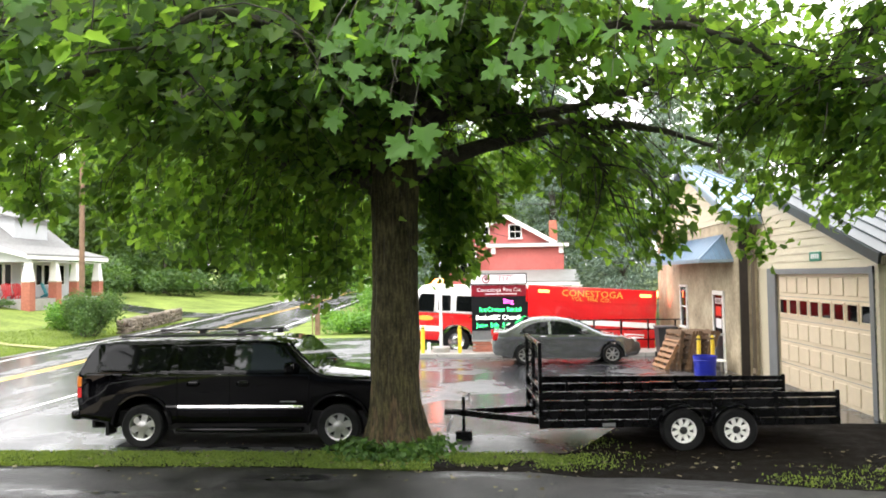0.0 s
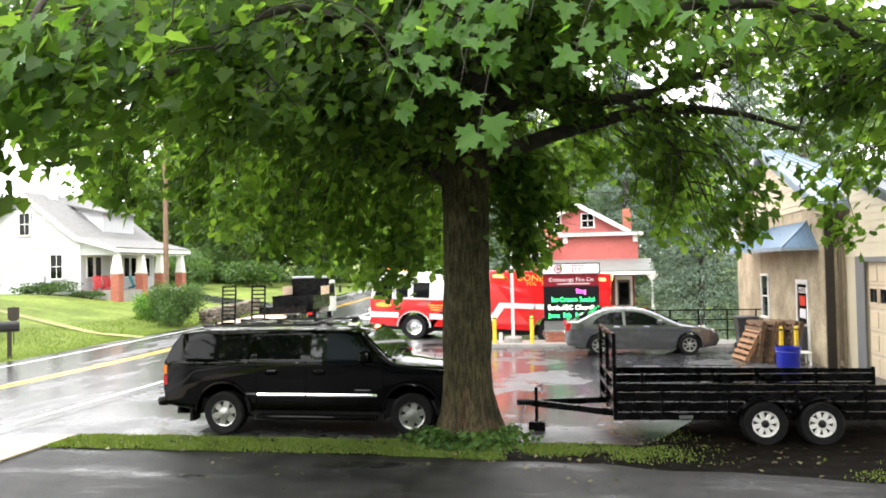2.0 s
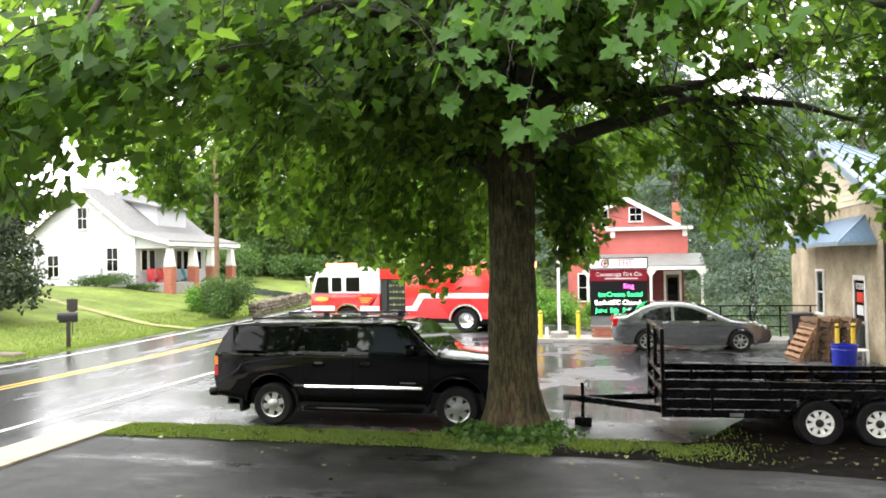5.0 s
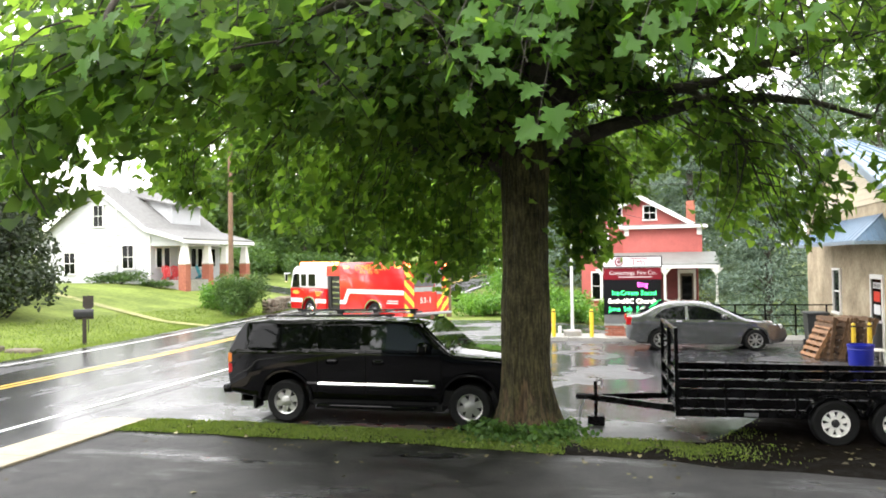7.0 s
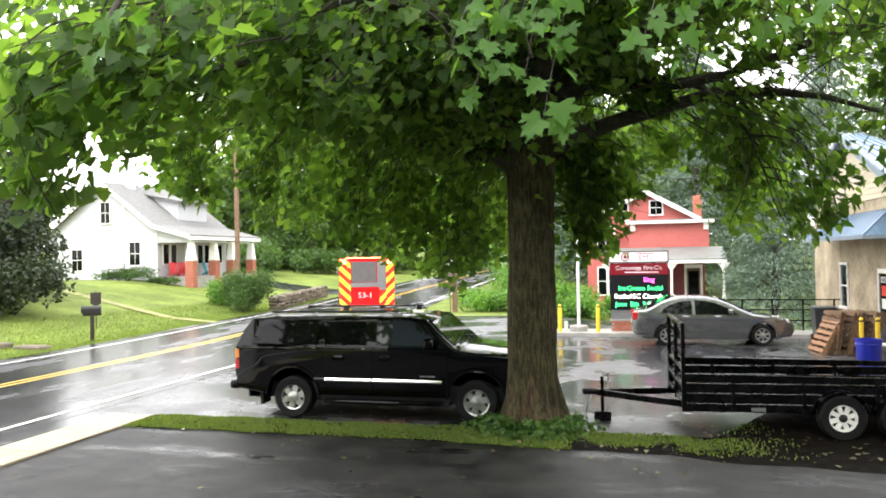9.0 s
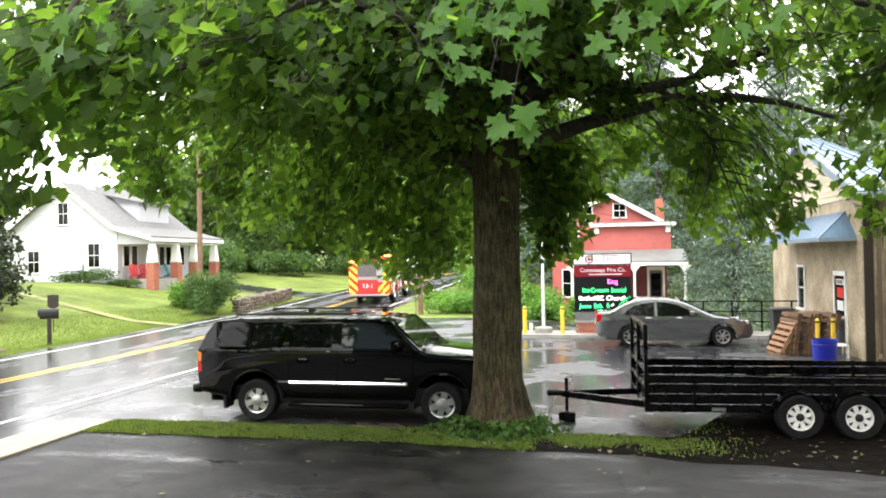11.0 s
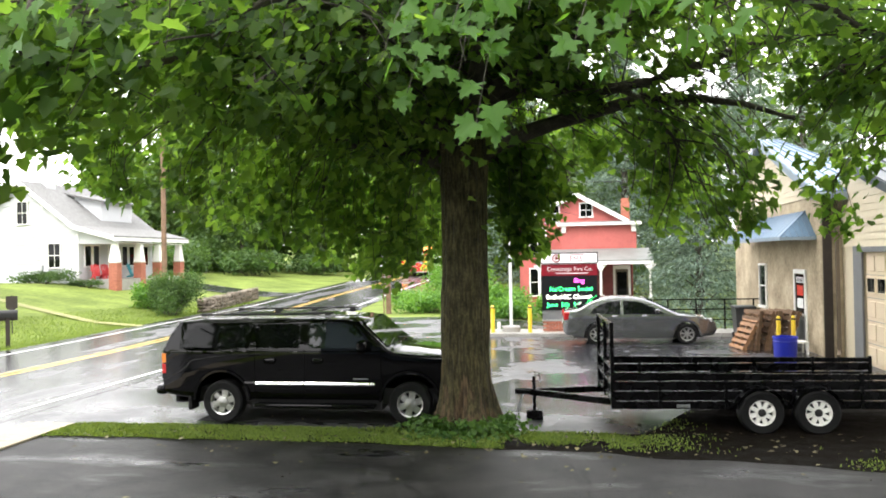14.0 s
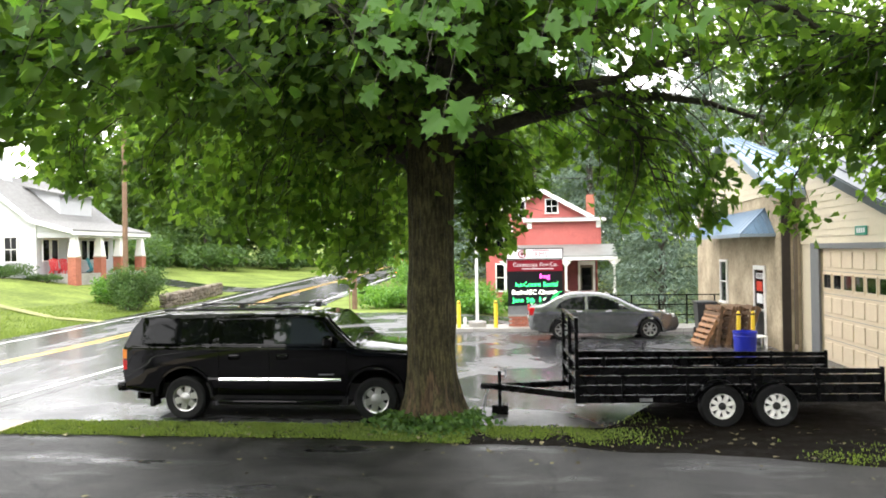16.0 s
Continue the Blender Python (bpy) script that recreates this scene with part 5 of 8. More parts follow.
def fire_engine():
    """Red rescue pumper with a white-topped cab; x forward from its middle, left side at +y."""
    fe = thing("fire_engine", "red and white fire engine with gold lettering and rear chevrons", "fire truck", pose(1.2, 29.3, 0, 0, 0, 180))
    W = 1.24
    bm = B()
    cabo = [(1.12, 0.55), (2.02, 0.55), *[(2.56 + 0.6 * math.cos(w), 0.5 + 0.6 * math.sin(w)) for w in np.linspace(math.pi, 0, 11)], (3.2, 0.5), (4.25, 0.5), (4.27, 1.58), (1.12, 1.58)]
    slab(bm, cabo, "y", -W, W, 0.03, 2)
    part("lower_cab", bm, M["red_paint"], fe, "red lower cab", True)
    bm = B()
    slab(bm, [(1.12, 1.584), (4.27, 1.584), (4.22, 1.9), (4.02, 2.5), (3.85, 2.66), (3.5, 2.72), (1.2, 2.72), (1.12, 2.66)], "y", -W, W, 0.06, 3)
    part("upper_cab", bm, M["white_paint"], fe, "white cab top", True)
    bm = B()
    slab(bm, [(-4.6, 0.55), (-3.12, 0.55), *[(-2.5 + 0.62 * math.cos(w), 0.5 + 0.62 * math.sin(w)) for w in np.linspace(math.pi, 0, 11)], (-1.86, 0.55), (0.0, 0.55), (0.0, 2.86), (-4.6, 2.86)], "y", -W, W, 0.025, 2)
    part("rescue_body", bm, M["red_paint"], fe, "red equipment body", True)
    bm = B()
    box(bm, 0.0, 1.12, -W + 0.03, W - 0.03, 2.2, 2.72, 0.02)
    part("pump_house_top", bm, M["red_paint"], fe)
    bm = B()
    box(bm, 0.0, 1.12, -W + 0.14, W - 0.14, 0.55, 2.2)
    part("pump_panel", bm, M["led_black"], fe, "black pump panel with gauges")
    for s in (-1, 1):
        y = s * (W - 0.13)
        g = np.random.default_rng(3)
        for i in range(5):
            for j in range(5):
                bm = B()
                r = g.uniform(0.035, 0.065)
                rod(bm, (0.12 + j * 0.14, y, 0.85 + i * 0.27), (0.12 + j * 0.14, y + s * 0.025, 0.85 + i * 0.27), r, seg=12)
                part("gauge", bm, M["chrome"], fe)
        bm = B()
        box(bm, 0.82, 1.08, min(y, y + s * 0.04), max(y, y + s * 0.04), 0.6, 2.15)
        part("crosslay_panel", bm, M["black_plastic"], fe)
        # windows
        for pts in ([(2.0, 1.68), (2.62, 1.68), (2.62, 2.3), (2.0, 2.3)], [(2.82, 1.68), (3.28, 1.68), (3.28, 2.3), (2.82, 2.3)], [(3.42, 1.62), (4.12, 1.62), (3.96, 2.25), (3.88, 2.32), (3.42, 2.32)]):
            bm = B()
            slab(bm, pts, "y", min(s * (W - 0.03), s * (W + 0.006)), max(s * (W - 0.03), s * (W + 0.006)))
            part("cab_window", bm, M["glass"], fe)
        yy = s * W
        lo, hi = min(yy - s * 0.01, yy + s * 0.007), max(yy - s * 0.01, yy + s * 0.007)
        for x0, x1 in ((1.13, 1.98), (3.16, 4.24)):
            bm = B()
            box(bm, x0, x1, lo, hi, 0.85, 1.06)
            part("white_stripe", bm, M["white_paint"], fe)
        for pts in ([(-4.58, 1.4), (-0.72, 1.4), (-0.72, 1.6), (-4.58, 1.6)], [(-0.9, 1.6), (-0.62, 1.6), (-0.2, 0.88), (-0.48, 0.88)], [(-0.5, 0.87), (-0.02, 0.87), (-0.02, 1.06), (-0.5, 1.06)]):
            bm = B()
            slab(bm, pts, "y", lo, hi if pts[0][0] != -0.9 else hi + s * 0.003)
            part("white_stripe", bm, M["white_paint"], fe)
        for cx in (-2.5, 2.56):
            bm = B()
            bow(bm, cx, 0.5, 0.6, 0.66, yy - s * 0.02, yy + s * 0.03)
            part("chrome_arch", bm, M["chrome"], fe)
            tyre_part(fe, cx, s * (W - 0.19), 0.5, 0.3, 0.3, s, "disc", M["chrome"])
        for x, z in ((-1.9, 2.32), (-3.4, 2.32)):
            bm = B()
            box(bm, x - 0.02, x + 0.02, lo, hi, 0.6, 2.3)
            part("shutter_edge", bm, M["red_paint"], fe)
        bm = B()
        box(bm, -4.58, -0.02, lo, hi, 2.26, 2.3)
        part("body_moulding", bm, M["red_paint"], fe)
        for x in (-0.55, -4.2):
            bm = B()
            box(bm, x - 0.2, x + 0.2, lo, yy + s * 0.03, 2.58, 2.7, 0.015)
            part("warning_lamp", bm, M["beacon_amber"], fe, "lit amber-red warning lamp")
        m0 = Matrix.Rotation(radians(90), 4, "X")
        face = Matrix.Translation((-2.3, yy + s * 0.008, 0)) @ (Matrix.Rotation(radians(180), 4, "Z") if s > 0 else Matrix()) @ m0
        words("CONESTOGA", 0.36, M["gold"], "lettering", fe, Matrix.Translation((0, 0, 2.6)) @ face)
        for text, dx in (("VOL.", -0.52), ("FIRE", 0.02), ("CO.", 0.48)):
            words(text, 0.2, M["gold"], "lettering", fe, Matrix.Translation((-s * dx, 0, 2.39)) @ face)
        bm = B()
        lathe(bm, [(0.001, 0), (1, 0)], 20, "y")
        for v in bm.verts:
            v.co = Vector((3.75 + v.co.x * 0.32, yy + s * 0.006, 1.36 + v.co.z * 0.1))
        part("gold_emblem", bm, M["gold"], fe)
        for k in range(3):
            bm = B()
            box(bm, 1.45 + 0.08 * k, 2.05 - 0.06 * k, lo, hi, 1.38 - 0.09 * k, 1.42 - 0.09 * k)
            part("lettering_bar", bm, M["gold"], fe)
        for k in range(2):
            bm = B()
            box(bm, -4.2, -3.5 + 0.1 * k, lo, hi, 1.1 - 0.1 * k, 1.14 - 0.1 * k)
            part("lettering_bar", bm, M["white_paint"], fe)
        for x, z in ((1.95, 1.48), (3.05, 1.48)):
            bm = B()
            box(bm, x, x + 0.2, lo, yy + s * 0.03, z, z + 0.03)
            part("door_handle", bm, M["chrome"], fe)
        for x in (1.6, 2.72, 3.35):
            bm = B()
            box(bm, x, x + 0.012, lo, hi, 1.1, 2.4)
            part("door_gap", bm, M["dark"], fe)
        bm = B()
        rod(bm, (4.2, s * 1.26, 2.35), (4.3, s * 1.5, 2.3), 0.02)
        box(bm, 4.2, 4.32, min(s * 1.42, s * 1.6), max(s * 1.42, s * 1.6), 1.9, 2.35, 0.03)
        part("wing_mirror", bm, M["chrome"], fe)
    a = [(4.262, -1.1, 1.62), (4.262, 1.1, 1.62), (4.06, 1.08, 2.46), (4.06, -1.08, 2.46)]
    bm = B()
    q = [bm.verts.new((x + 0.025, y, z)) for x, y, z in a]
    r_ = [bm.verts.new((x - 0.03, y, z)) for x, y, z in a]
    bm.faces.new(q)
    for i in range(4):
        bm.faces.new((q[i], r_[i], r_[(i + 1) % 4], q[(i + 1) % 4]))
    part("windscreen", bm, M["clear_glass"], fe)
    bm = B()
    box(bm, 4.2, 4.66, -1.22, 1.22, 0.5, 0.82, 0.06, 2)
    part("front_bumper", bm, M["chrome"], fe)
    bm = B()
    box(bm, 4.25, 4.3, -0.7, 0.7, 0.9, 1.45, 0.01)
    part("grille", bm, M["chrome"], fe)
    for s in (-1, 1):
        bm = B()
        box(bm, 4.25, 4.31, min(s * 0.75, s * 1.15), max(s * 0.75, s * 1.15), 0.95, 1.2, 0.02)
        part("headlamp", bm, M["lamp_warm"], fe)
    bm = B()
    box(bm, 3.3, 3.65, -1.05, 1.05, 2.72, 2.9, 0.04, 2)
    part("light_bar", bm, M["beacon"], fe)
    # rear
    x = -4.605
    chevrons(fe, x, 0.72, 1.22, 0.62, 2.75, 1.0)
    chevrons(fe, x, -1.22, -0.86, 0.62, 2.75, -1.0)
    chevrons(fe, x, -0.86, -0.55, 0.62, 1.35, -1.0)
    bm = B()
    box(bm, x - 0.012, x + 0.005, -0.55, 0.72, 0.66, 1.5)
    part("rear_door", bm, M["red_paint"], fe, "red rear door with a unit number")
    words("53-1", 0.36, M["white_paint"], "lettering", fe, Matrix.Translation((x - 0.015, 0.08, 1.12)) @ Matrix.Rotation(radians(-90), 4, "Z") @ Matrix.Rotation(radians(90), 4, "X"))
    bm = B()
    box(bm, x - 0.01, x + 0.005, -0.45, 0.72, 1.52, 1.72)
    part("rear_step_plate", bm, M["steel_grey"], fe)
    bm = B()
    box(bm, x - 0.01, x + 0.005, -0.42, 0.68, 1.74, 2.7)
    part("hose_bed_cover", bm, M["hose_cover"], fe, "grey hose bed cover")
    bm = B()
    box(bm, x - 0.01, x + 0.005, -0.84, -0.46, 1.37, 2.7)
    part("ladder_door", bm, M["steel_grey"], fe)
    for s in (-1, 1):
        bm = B()
        box(bm, x - 0.04, x + 0.01, min(s * 0.92, s * 1.2), max(s * 0.92, s * 1.2), 2.6, 2.84, 0.02)
        part("rear_beacon", bm, M["beacon"], fe, "lit red warning lamp")
    bm = B()
    box(bm, -4.85, -4.6, -1.2, 1.2, 0.5, 0.6, 0.015)
    part("tailboard", bm, M["steel_grey"], fe)
    bm = B()
    box(bm, -4.3, 4.2, -0.9, 0.9, 0.35, 0.62)
    part("chassis", bm, M["dark"], fe)
    return fe


def dump_truck():
    """White cab-over with a black stake body; x forward from its rear axle."""
    dt = thing("dump_truck", "small white cab-over truck with a black dump body and plywood sides", "truck", pose(-12.3, 9, 0, 0, 0, 90))
    bm = B()
    slab(bm, [(2.5, 0.5), (4.35, 0.45), (4.4, 1.25), (4.15, 2.15), (4.0, 2.25), (2.5, 2.25)], "y", -0.98, 0.98, 0.05, 2)
    part("cab", bm, M["white_paint"], dt, "white cab", True)
    for s in (-1, 1):
        bm = B()
        slab(bm, [(2.75, 1.35), (3.98, 1.3), (3.9, 2.05), (2.75, 2.05)], "y", min(s * 0.96, s * 0.99), max(s * 0.96, s * 0.99))
        part("cab_window", bm, M["glass"], dt)
        for x, tw in ((0, 0.42), (3.4, 0.22)):
            tyre_part(dt, x, s * (0.98 - tw / 2), 0.4, tw, 0.22, s, "disc", M["steel_grey"])
        bm = B()
        rod(bm, (4.2, s * 1.0, 1.9), (4.35, s * 1.22, 1.85), 0.015)
        box(bm, 4.3, 4.38, min(s * 1.14, s * 1.3), max(s * 1.14, s * 1.3), 1.5, 1.9, 0.02)
        part("wing_mirror", bm, M["black_plastic"], dt)
        bm = B()
        box(bm, -1.2, 2.35, min(s * 1.02, s * 1.08), max(s * 1.02, s * 1.08), 0.95, 1.5)
        part("side_board", bm, M["black_steel"], dt)
        bm = B()
        box(bm, 0.6, 2.3, min(s * 1.02, s * 1.06), max(s * 1.02, s * 1.06), 1.5, 1.95)
        part("plywood_side", bm, M["plywood"], dt)
    bm = B()
    box(bm, -1.2, 2.4, -1.06, 1.06, 0.82, 0.95)
    part("bed", bm, M["black_steel"], dt)
    bm = B()
    box(bm, 2.32, 2.4, -1.06, 1.06, 0.9, 2.35)
    part("headboard", bm, M["black_steel"], dt)
    bm = B()
    box(bm, 2.1, 2.9, -1.0, 1.0, 2.36, 2.48, 0.03)
    part("cab_shield", bm, M["steel_grey"], dt)
    bm = B()
    box(bm, -1.24, -1.18, -1.06, 1.06, 0.7, 1.5)
    part("tailgate", bm, M["black_steel"], dt)
    bm = B()
    box(bm, -1.0, 4.2, -0.45, 0.45, 0.5, 0.82)
    part("chassis", bm, M["dark"], dt)
    for s in (-1, 1):
        bm = B()
        box(bm, -1.28, -1.22, min(s * 0.75, s * 1.0), max(s * 0.75, s * 1.0), 0.55, 0.66)
        part("tail_lamp", bm, M["tail_red"], dt)
    return dt


def ramp_trailer():
    """Low equipment trailer with two upright ramps; x forward from its middle axle."""
    tr = thing("equipment_trailer", "low black equipment trailer with two upright mesh ramps", "trailer", pose(-12.3, 2, 0, 0, 0, 90))
    mt = M["black_steel"]
    bm = B()
    box(bm, -2.3, 2.9, -1.0, 1.0, 0.5, 0.62)
    part("deck", bm, M["plywood"], tr, "worn plank deck")
    for s in (-1, 1):
        bm = B()
        box(bm, -2.3, 3.0, s * 1.03 - 0.04, s * 1.03 + 0.04, 0.45, 0.66)
        part("side_rail", bm, mt, tr)
        bm = B()
        beam(bm, (2.9, s * 0.9, 0.55), (4.6, 0, 0.55), 0.1, 0.12)
        part("tongue_beam", bm, mt, tr)
        for x in (-0.42, 0.42):
            tyre_part(tr, x, s * 1.2, 0.37, 0.22, 0.21, s, "disc", M["steel_grey"])
        bm = B()
        box(bm, -0.9, 0.9, min(s * 1.07, s * 1.33), max(s * 1.07, s * 1.33), 0.76, 0.79)
        part("fender", bm, mt, tr)
        ramp = new("ramp")
        ramp.parent = tr
        y0, y1 = s * 0.55 - 0.24, s * 0.55 + 0.24
        for y in (y0, y1):
            bm = B()
            beam(bm, (-2.35, y, 0.55), (-2.2, y, 2.0), 0.05, 0.06)
            part("ramp_side", bm, mt, ramp)
        for k in range(10):
            t = k / 9
            bm = B()
            beam(bm, (-2.35 + 0.15 * t, y0, 0.62 + 1.36 * t), (-2.35 + 0.15 * t, y1, 0.62 + 1.36 * t), 0.05, 0.05)
            part("ramp_rung", bm, mt, ramp)
    bm = B()
    box(bm, -2.38, -2.28, -1.05, 1.05, 0.42, 0.6)
    part("tail_beam", bm, mt, tr)
    bm = B()
    box(bm, 2.85, 2.9, -1.0, 1.0, 0.62, 0.95)
    part("front_rail", bm, mt, tr)
    return tr


the_suv = suv()
the_sedan = sedan()
the_trailer = utility_trailer()
engine = fire_engine()
tipper = dump_truck()
hauler = ramp_trailer()

# ---- buildings ----
def planks_on(parent, name, material, x, y0, y1, z0, z1, pitch, facing, clip=None):
    """Lapped boards on a wall that faces -x ("x") or -y ("y"), each a piece of its own, cut to the gable by clip(z) -> (lo, hi)."""
    z = z0
    while z < z1 - 0.02:
        top = min(z + pitch, z1)
        lo, hi = (y0, y1) if clip is None else clip((z + top) / 2)
        if hi - lo > 0.08:
            bm = B()
            d0, d1 = 0.026, 0.008
            if facing == "x":
                pts = [(x, z), (x - d0, z), (x - d1, top), (x, top)]
                slab(bm, pts, "y", lo, hi)
            else:
                pts = [(x, z), (x - d0, z), (x - d1, top), (x, top)]
                slab(bm, pts, "x", lo, hi)
            part(name, bm, material, parent)
        z = top


def flat_window(parent, centre, w, h, facing, frame_mat, cross=True, depth=0.06, fw=0.07):
    """Sash window set on a wall that faces -x or -y: frame, sill, two panes."""
    cx, cy, cz = centre
    win = new("window")
    win.parent = parent

    def b(name, u0, u1, z0, z1, d0, d1, mat):
        bm = B()
        if facing == "x":
            box(bm, cx - d1, cx - d0, cy + u0, cy + u1, cz + z0, cz + z1)
        else:
            box(bm, cx + u0, cx + u1, cy - d1, cy - d0, cz + z0, cz + z1)
        part(name, bm, mat, win)
    b("window_frame", -w / 2 - fw, -w / 2, -h / 2, h / 2, -0.02, depth, frame_mat)
    b("window_frame", w / 2, w / 2 + fw, -h / 2, h / 2, -0.02, depth, frame_mat)
    b("window_head", -w / 2 - fw, w / 2 + fw, h / 2, h / 2 + fw, -0.02, depth + 0.01, frame_mat)
    b("window_sill", -w / 2 - fw - 0.03, w / 2 + fw + 0.03, -h / 2 - fw, -h / 2, -0.02, depth + 0.04, frame_mat)
    b("pane", -w / 2, w / 2, 0.02, h / 2, -0.02, 0.02, M["glass"])
    b("pane", -w / 2, w / 2, -h / 2, -0.02, -0.02, 0.012, M["glass"])
    b("meeting_rail", -w / 2, w / 2, -0.02, 0.02, -0.02, 0.035, frame_mat)
    if cross:
        b("glazing_bar", -0.012, 0.012, -h / 2, -0.02, -0.02, 0.026, frame_mat)
        b("glazing_bar", -0.012, 0.012, 0.02, h / 2, -0.02, 0.03, frame_mat)
    return win


def roof_sheet(parent, name, a, b, c, d, thick, material, ribs=0.0, rib_mat=None):
    """A sloping roof panel with thickness: a-b the eave, d-c the ridge; ribs: spacing of raised seams."""
    a, b, c, d = (Vector(p) for p in (a, b, c, d))
    n = (b - a).cross(d - a).normalized()
    if n.z < 0:
        n = -n
    bm = B()
    lo = [bm.verts.new(p) for p in (a, b, c, d)]
    hi = [bm.verts.new(p + n * thick) for p in (a, b, c, d)]
    bm.faces.new(lo)
    bm.faces.new(hi)
    for i in range(4):
        bm.faces.new((lo[i], lo[(i + 1) % 4], hi[(i + 1) % 4], hi[i]))
    ob = part(name, bm, material, parent)
    if ribs:
        k = int((b - a).length / ribs)
        for i in range(k + 1):
            t = i / k
            p, q = a + (b - a) * t + n * (thick + 0.012), d + (c - d) * t + n * (thick + 0.012)
            if (q - p).length < 0.05:
                continue
            bm = B()
            beam(bm, p, q, 0.035, 0.03)
            part("roof_seam", bm, rib_mat or material, ob)
    return ob


def workshop():
    """Stucco workshop with a lapped gable, blue metal roof and awning; its gable faces the lot."""
    w = thing("workshop", "tan stucco workshop with blue metal roof and awning", "building")
    x, y0, y1, e, apex = 6.45, 20.9, 31.2, 4.45, 6.35
    ym = (y0 + y1) / 2
    bm = B()
    slab(bm, [(y0, -0.6), (y1, -0.6), (y1, e), (ym, apex - 0.12), (y0, e)], "x", x, x + 0.3)
    part("stucco_wall", bm, M["stucco"], w, "stained tan stucco wall")
    bm = B()
    box(bm, x + 0.3, x + 1.5, y0, y1, -0.6, e - 0.25)
    part("rear_wall", bm, M["stucco"], w)

    def clip(z):
        t = (z - e) / (apex - 0.15 - e)
        return y0 + (ym - y0) * max(0, t) + 0.02, y1 - (y1 - ym) * max(0, t) - 0.02
    planks_on(w, "siding_board", M["siding"], x - 0.004, y0, y1, 4.2, apex - 0.25, 0.16, "x", lambda z: clip(max(z, e)))
    o = 0.3
    rx, bx = x + 0.3, x + 1.9
    roof_sheet(w, "roof", (x - o, y0 - 0.5, e - 0.22), (bx, y0 - 0.5, e - 0.22), (rx, ym, apex), (x - o, ym, apex), 0.06, M["blue_roof"], 0.4)
    roof_sheet(w, "roof", (x - o, y1 + 0.5, e - 0.22), (bx, y1 + 0.5, e - 0.22), (rx, ym, apex), (x - o, ym, apex), 0.06, M["blue_roof"], 0.4)
    roof_sheet(w, "roof", (bx, y0 - 0.5, e - 0.22), (bx, y1 + 0.5, e - 0.22), (rx, ym + 0.05, apex), (rx, ym - 0.05, apex), 0.06, M["blue_roof"])
    for ya in (y0 - 0.5, y1 + 0.5):
        bm = B()
        beam(bm, (x - o - 0.02, ya, e - 0.26), (x - o - 0.02, ym, apex - 0.03), 0.05, 0.2)
        part("rake_fascia", bm, M["fascia"], w)
    bm = B()
    box(bm, x - o, x + 0.75, y0 - 0.56, y0 - 0.46, e - 0.42, e - 0.2, 0.02)
    part("gutter", bm, M["fascia"], w)
    bm = B()
    box(bm, x - o + 0.05, x + 0.6, y0 - 0.48, y0, e - 0.36, e - 0.33)
    part("soffit", bm, M["trim_grey"], w)
    for name, dx in (("downspout", 0.35),):
        bm = B()
        beam(bm, (x + dx, y0 - 0.48, e - 0.36), (x + dx, y0 - 0.08, e - 0.75), 0.08, 0.08)
        beam(bm, (x + dx, y0 - 0.08, e - 0.7), (x + dx, y0 - 0.08, 0.12), 0.08, 0.08)
        beam(bm, (x + dx, y0 - 0.06, 0.18), (x + dx - 0.1, y0 - 0.3, 0.05), 0.08, 0.08)
        part(name, bm, M["brown_trim"], w)
    # dark strip added to paint the eave's shadow in the corner recess
    bm = B()
    box(bm, x + 0.02, x + 0.24, y0 - 0.035, y0 + 0.02, 0.0, e - 0.4, 0.004)
    part("recess_shade_strip", bm, M["wood_and_shade"], w, "dark strip painted in for shade in the corner recess")
    # awning with hipped ends
    a = new("awning")
    a.parent = w
    tagged(a, "blue ribbed metal awning")
    ax, za, zb, ya, yb = x - 0.9, 3.14, 3.85, 21.3, 28.6
    roof_sheet(a, "awning_sheet", (ax, ya, za), (ax, yb, za), (x, yb - 0.9, zb), (x, ya + 0.9, zb), 0.02, M["blue_roof"])
    for i in range(19):
        t = i / 18
        bm = B()
        beam(bm, (ax, ya + (yb - ya) * t, za + 0.03), (x, ya + 0.9 + (yb - ya - 1.8) * t, zb + 0.03), 0.03, 0.02)
        part("awning_rib", bm, M["blue_roof"], a)
    bm = B()
    q = [bm.verts.new(p) for p in ((ax, ya, za), (x, ya, za), (x, ya + 0.9, zb))]
    q2 = [bm.verts.new((p.co.x, p.co.y + 0.02, p.co.z - 0.03)) for p in q]
    bm.faces.new(q)
    bm.faces.new(q2[::-1])
    for i in range(3):
        bm.faces.new((q[i], q2[i], q2[(i + 1) % 3], q[(i + 1) % 3]))
    part("awning_end", bm, M["blue_roof"], a)
    for i in range(1, 6):
        t = i / 6
        bm = B()
        beam(bm, (ax + 0.9 * t, ya - 0.01, za + 0.01), (x - 0.01, ya + 0.9 * (1 - 0) * 0 + 0.9 * t * 0 + 0.9 * (1 - t) * 0 + 0.9 * t, za + (zb - za) * t + 0.015) if t > 0.99 else (ax + 0.9 * t, ya + 0.9 * t - 0.015, za + (zb - za) * t + 0.01), 0.03, 0.02)
        part("awning_rib", bm, M["blue_roof"], a)
    bm = B()
    box(bm, ax - 0.02, ax + 0.03, ya, yb, za - 0.09, za, 0.005)
    part("awning_valance", bm, M["fascia"], a)
    bm = B()
    box(bm, ax, x, ya - 0.02, ya + 0.02, za - 0.09, za)
    part("awning_valance", bm, M["fascia"], a)
    flat_window(w, (x, 26.9, 1.62), 0.8, 1.35, "x", M["trim_white"], False)
    door = new("entry_door")
    door.parent = w
    tagged(door, "white-framed glass entry door with notices")
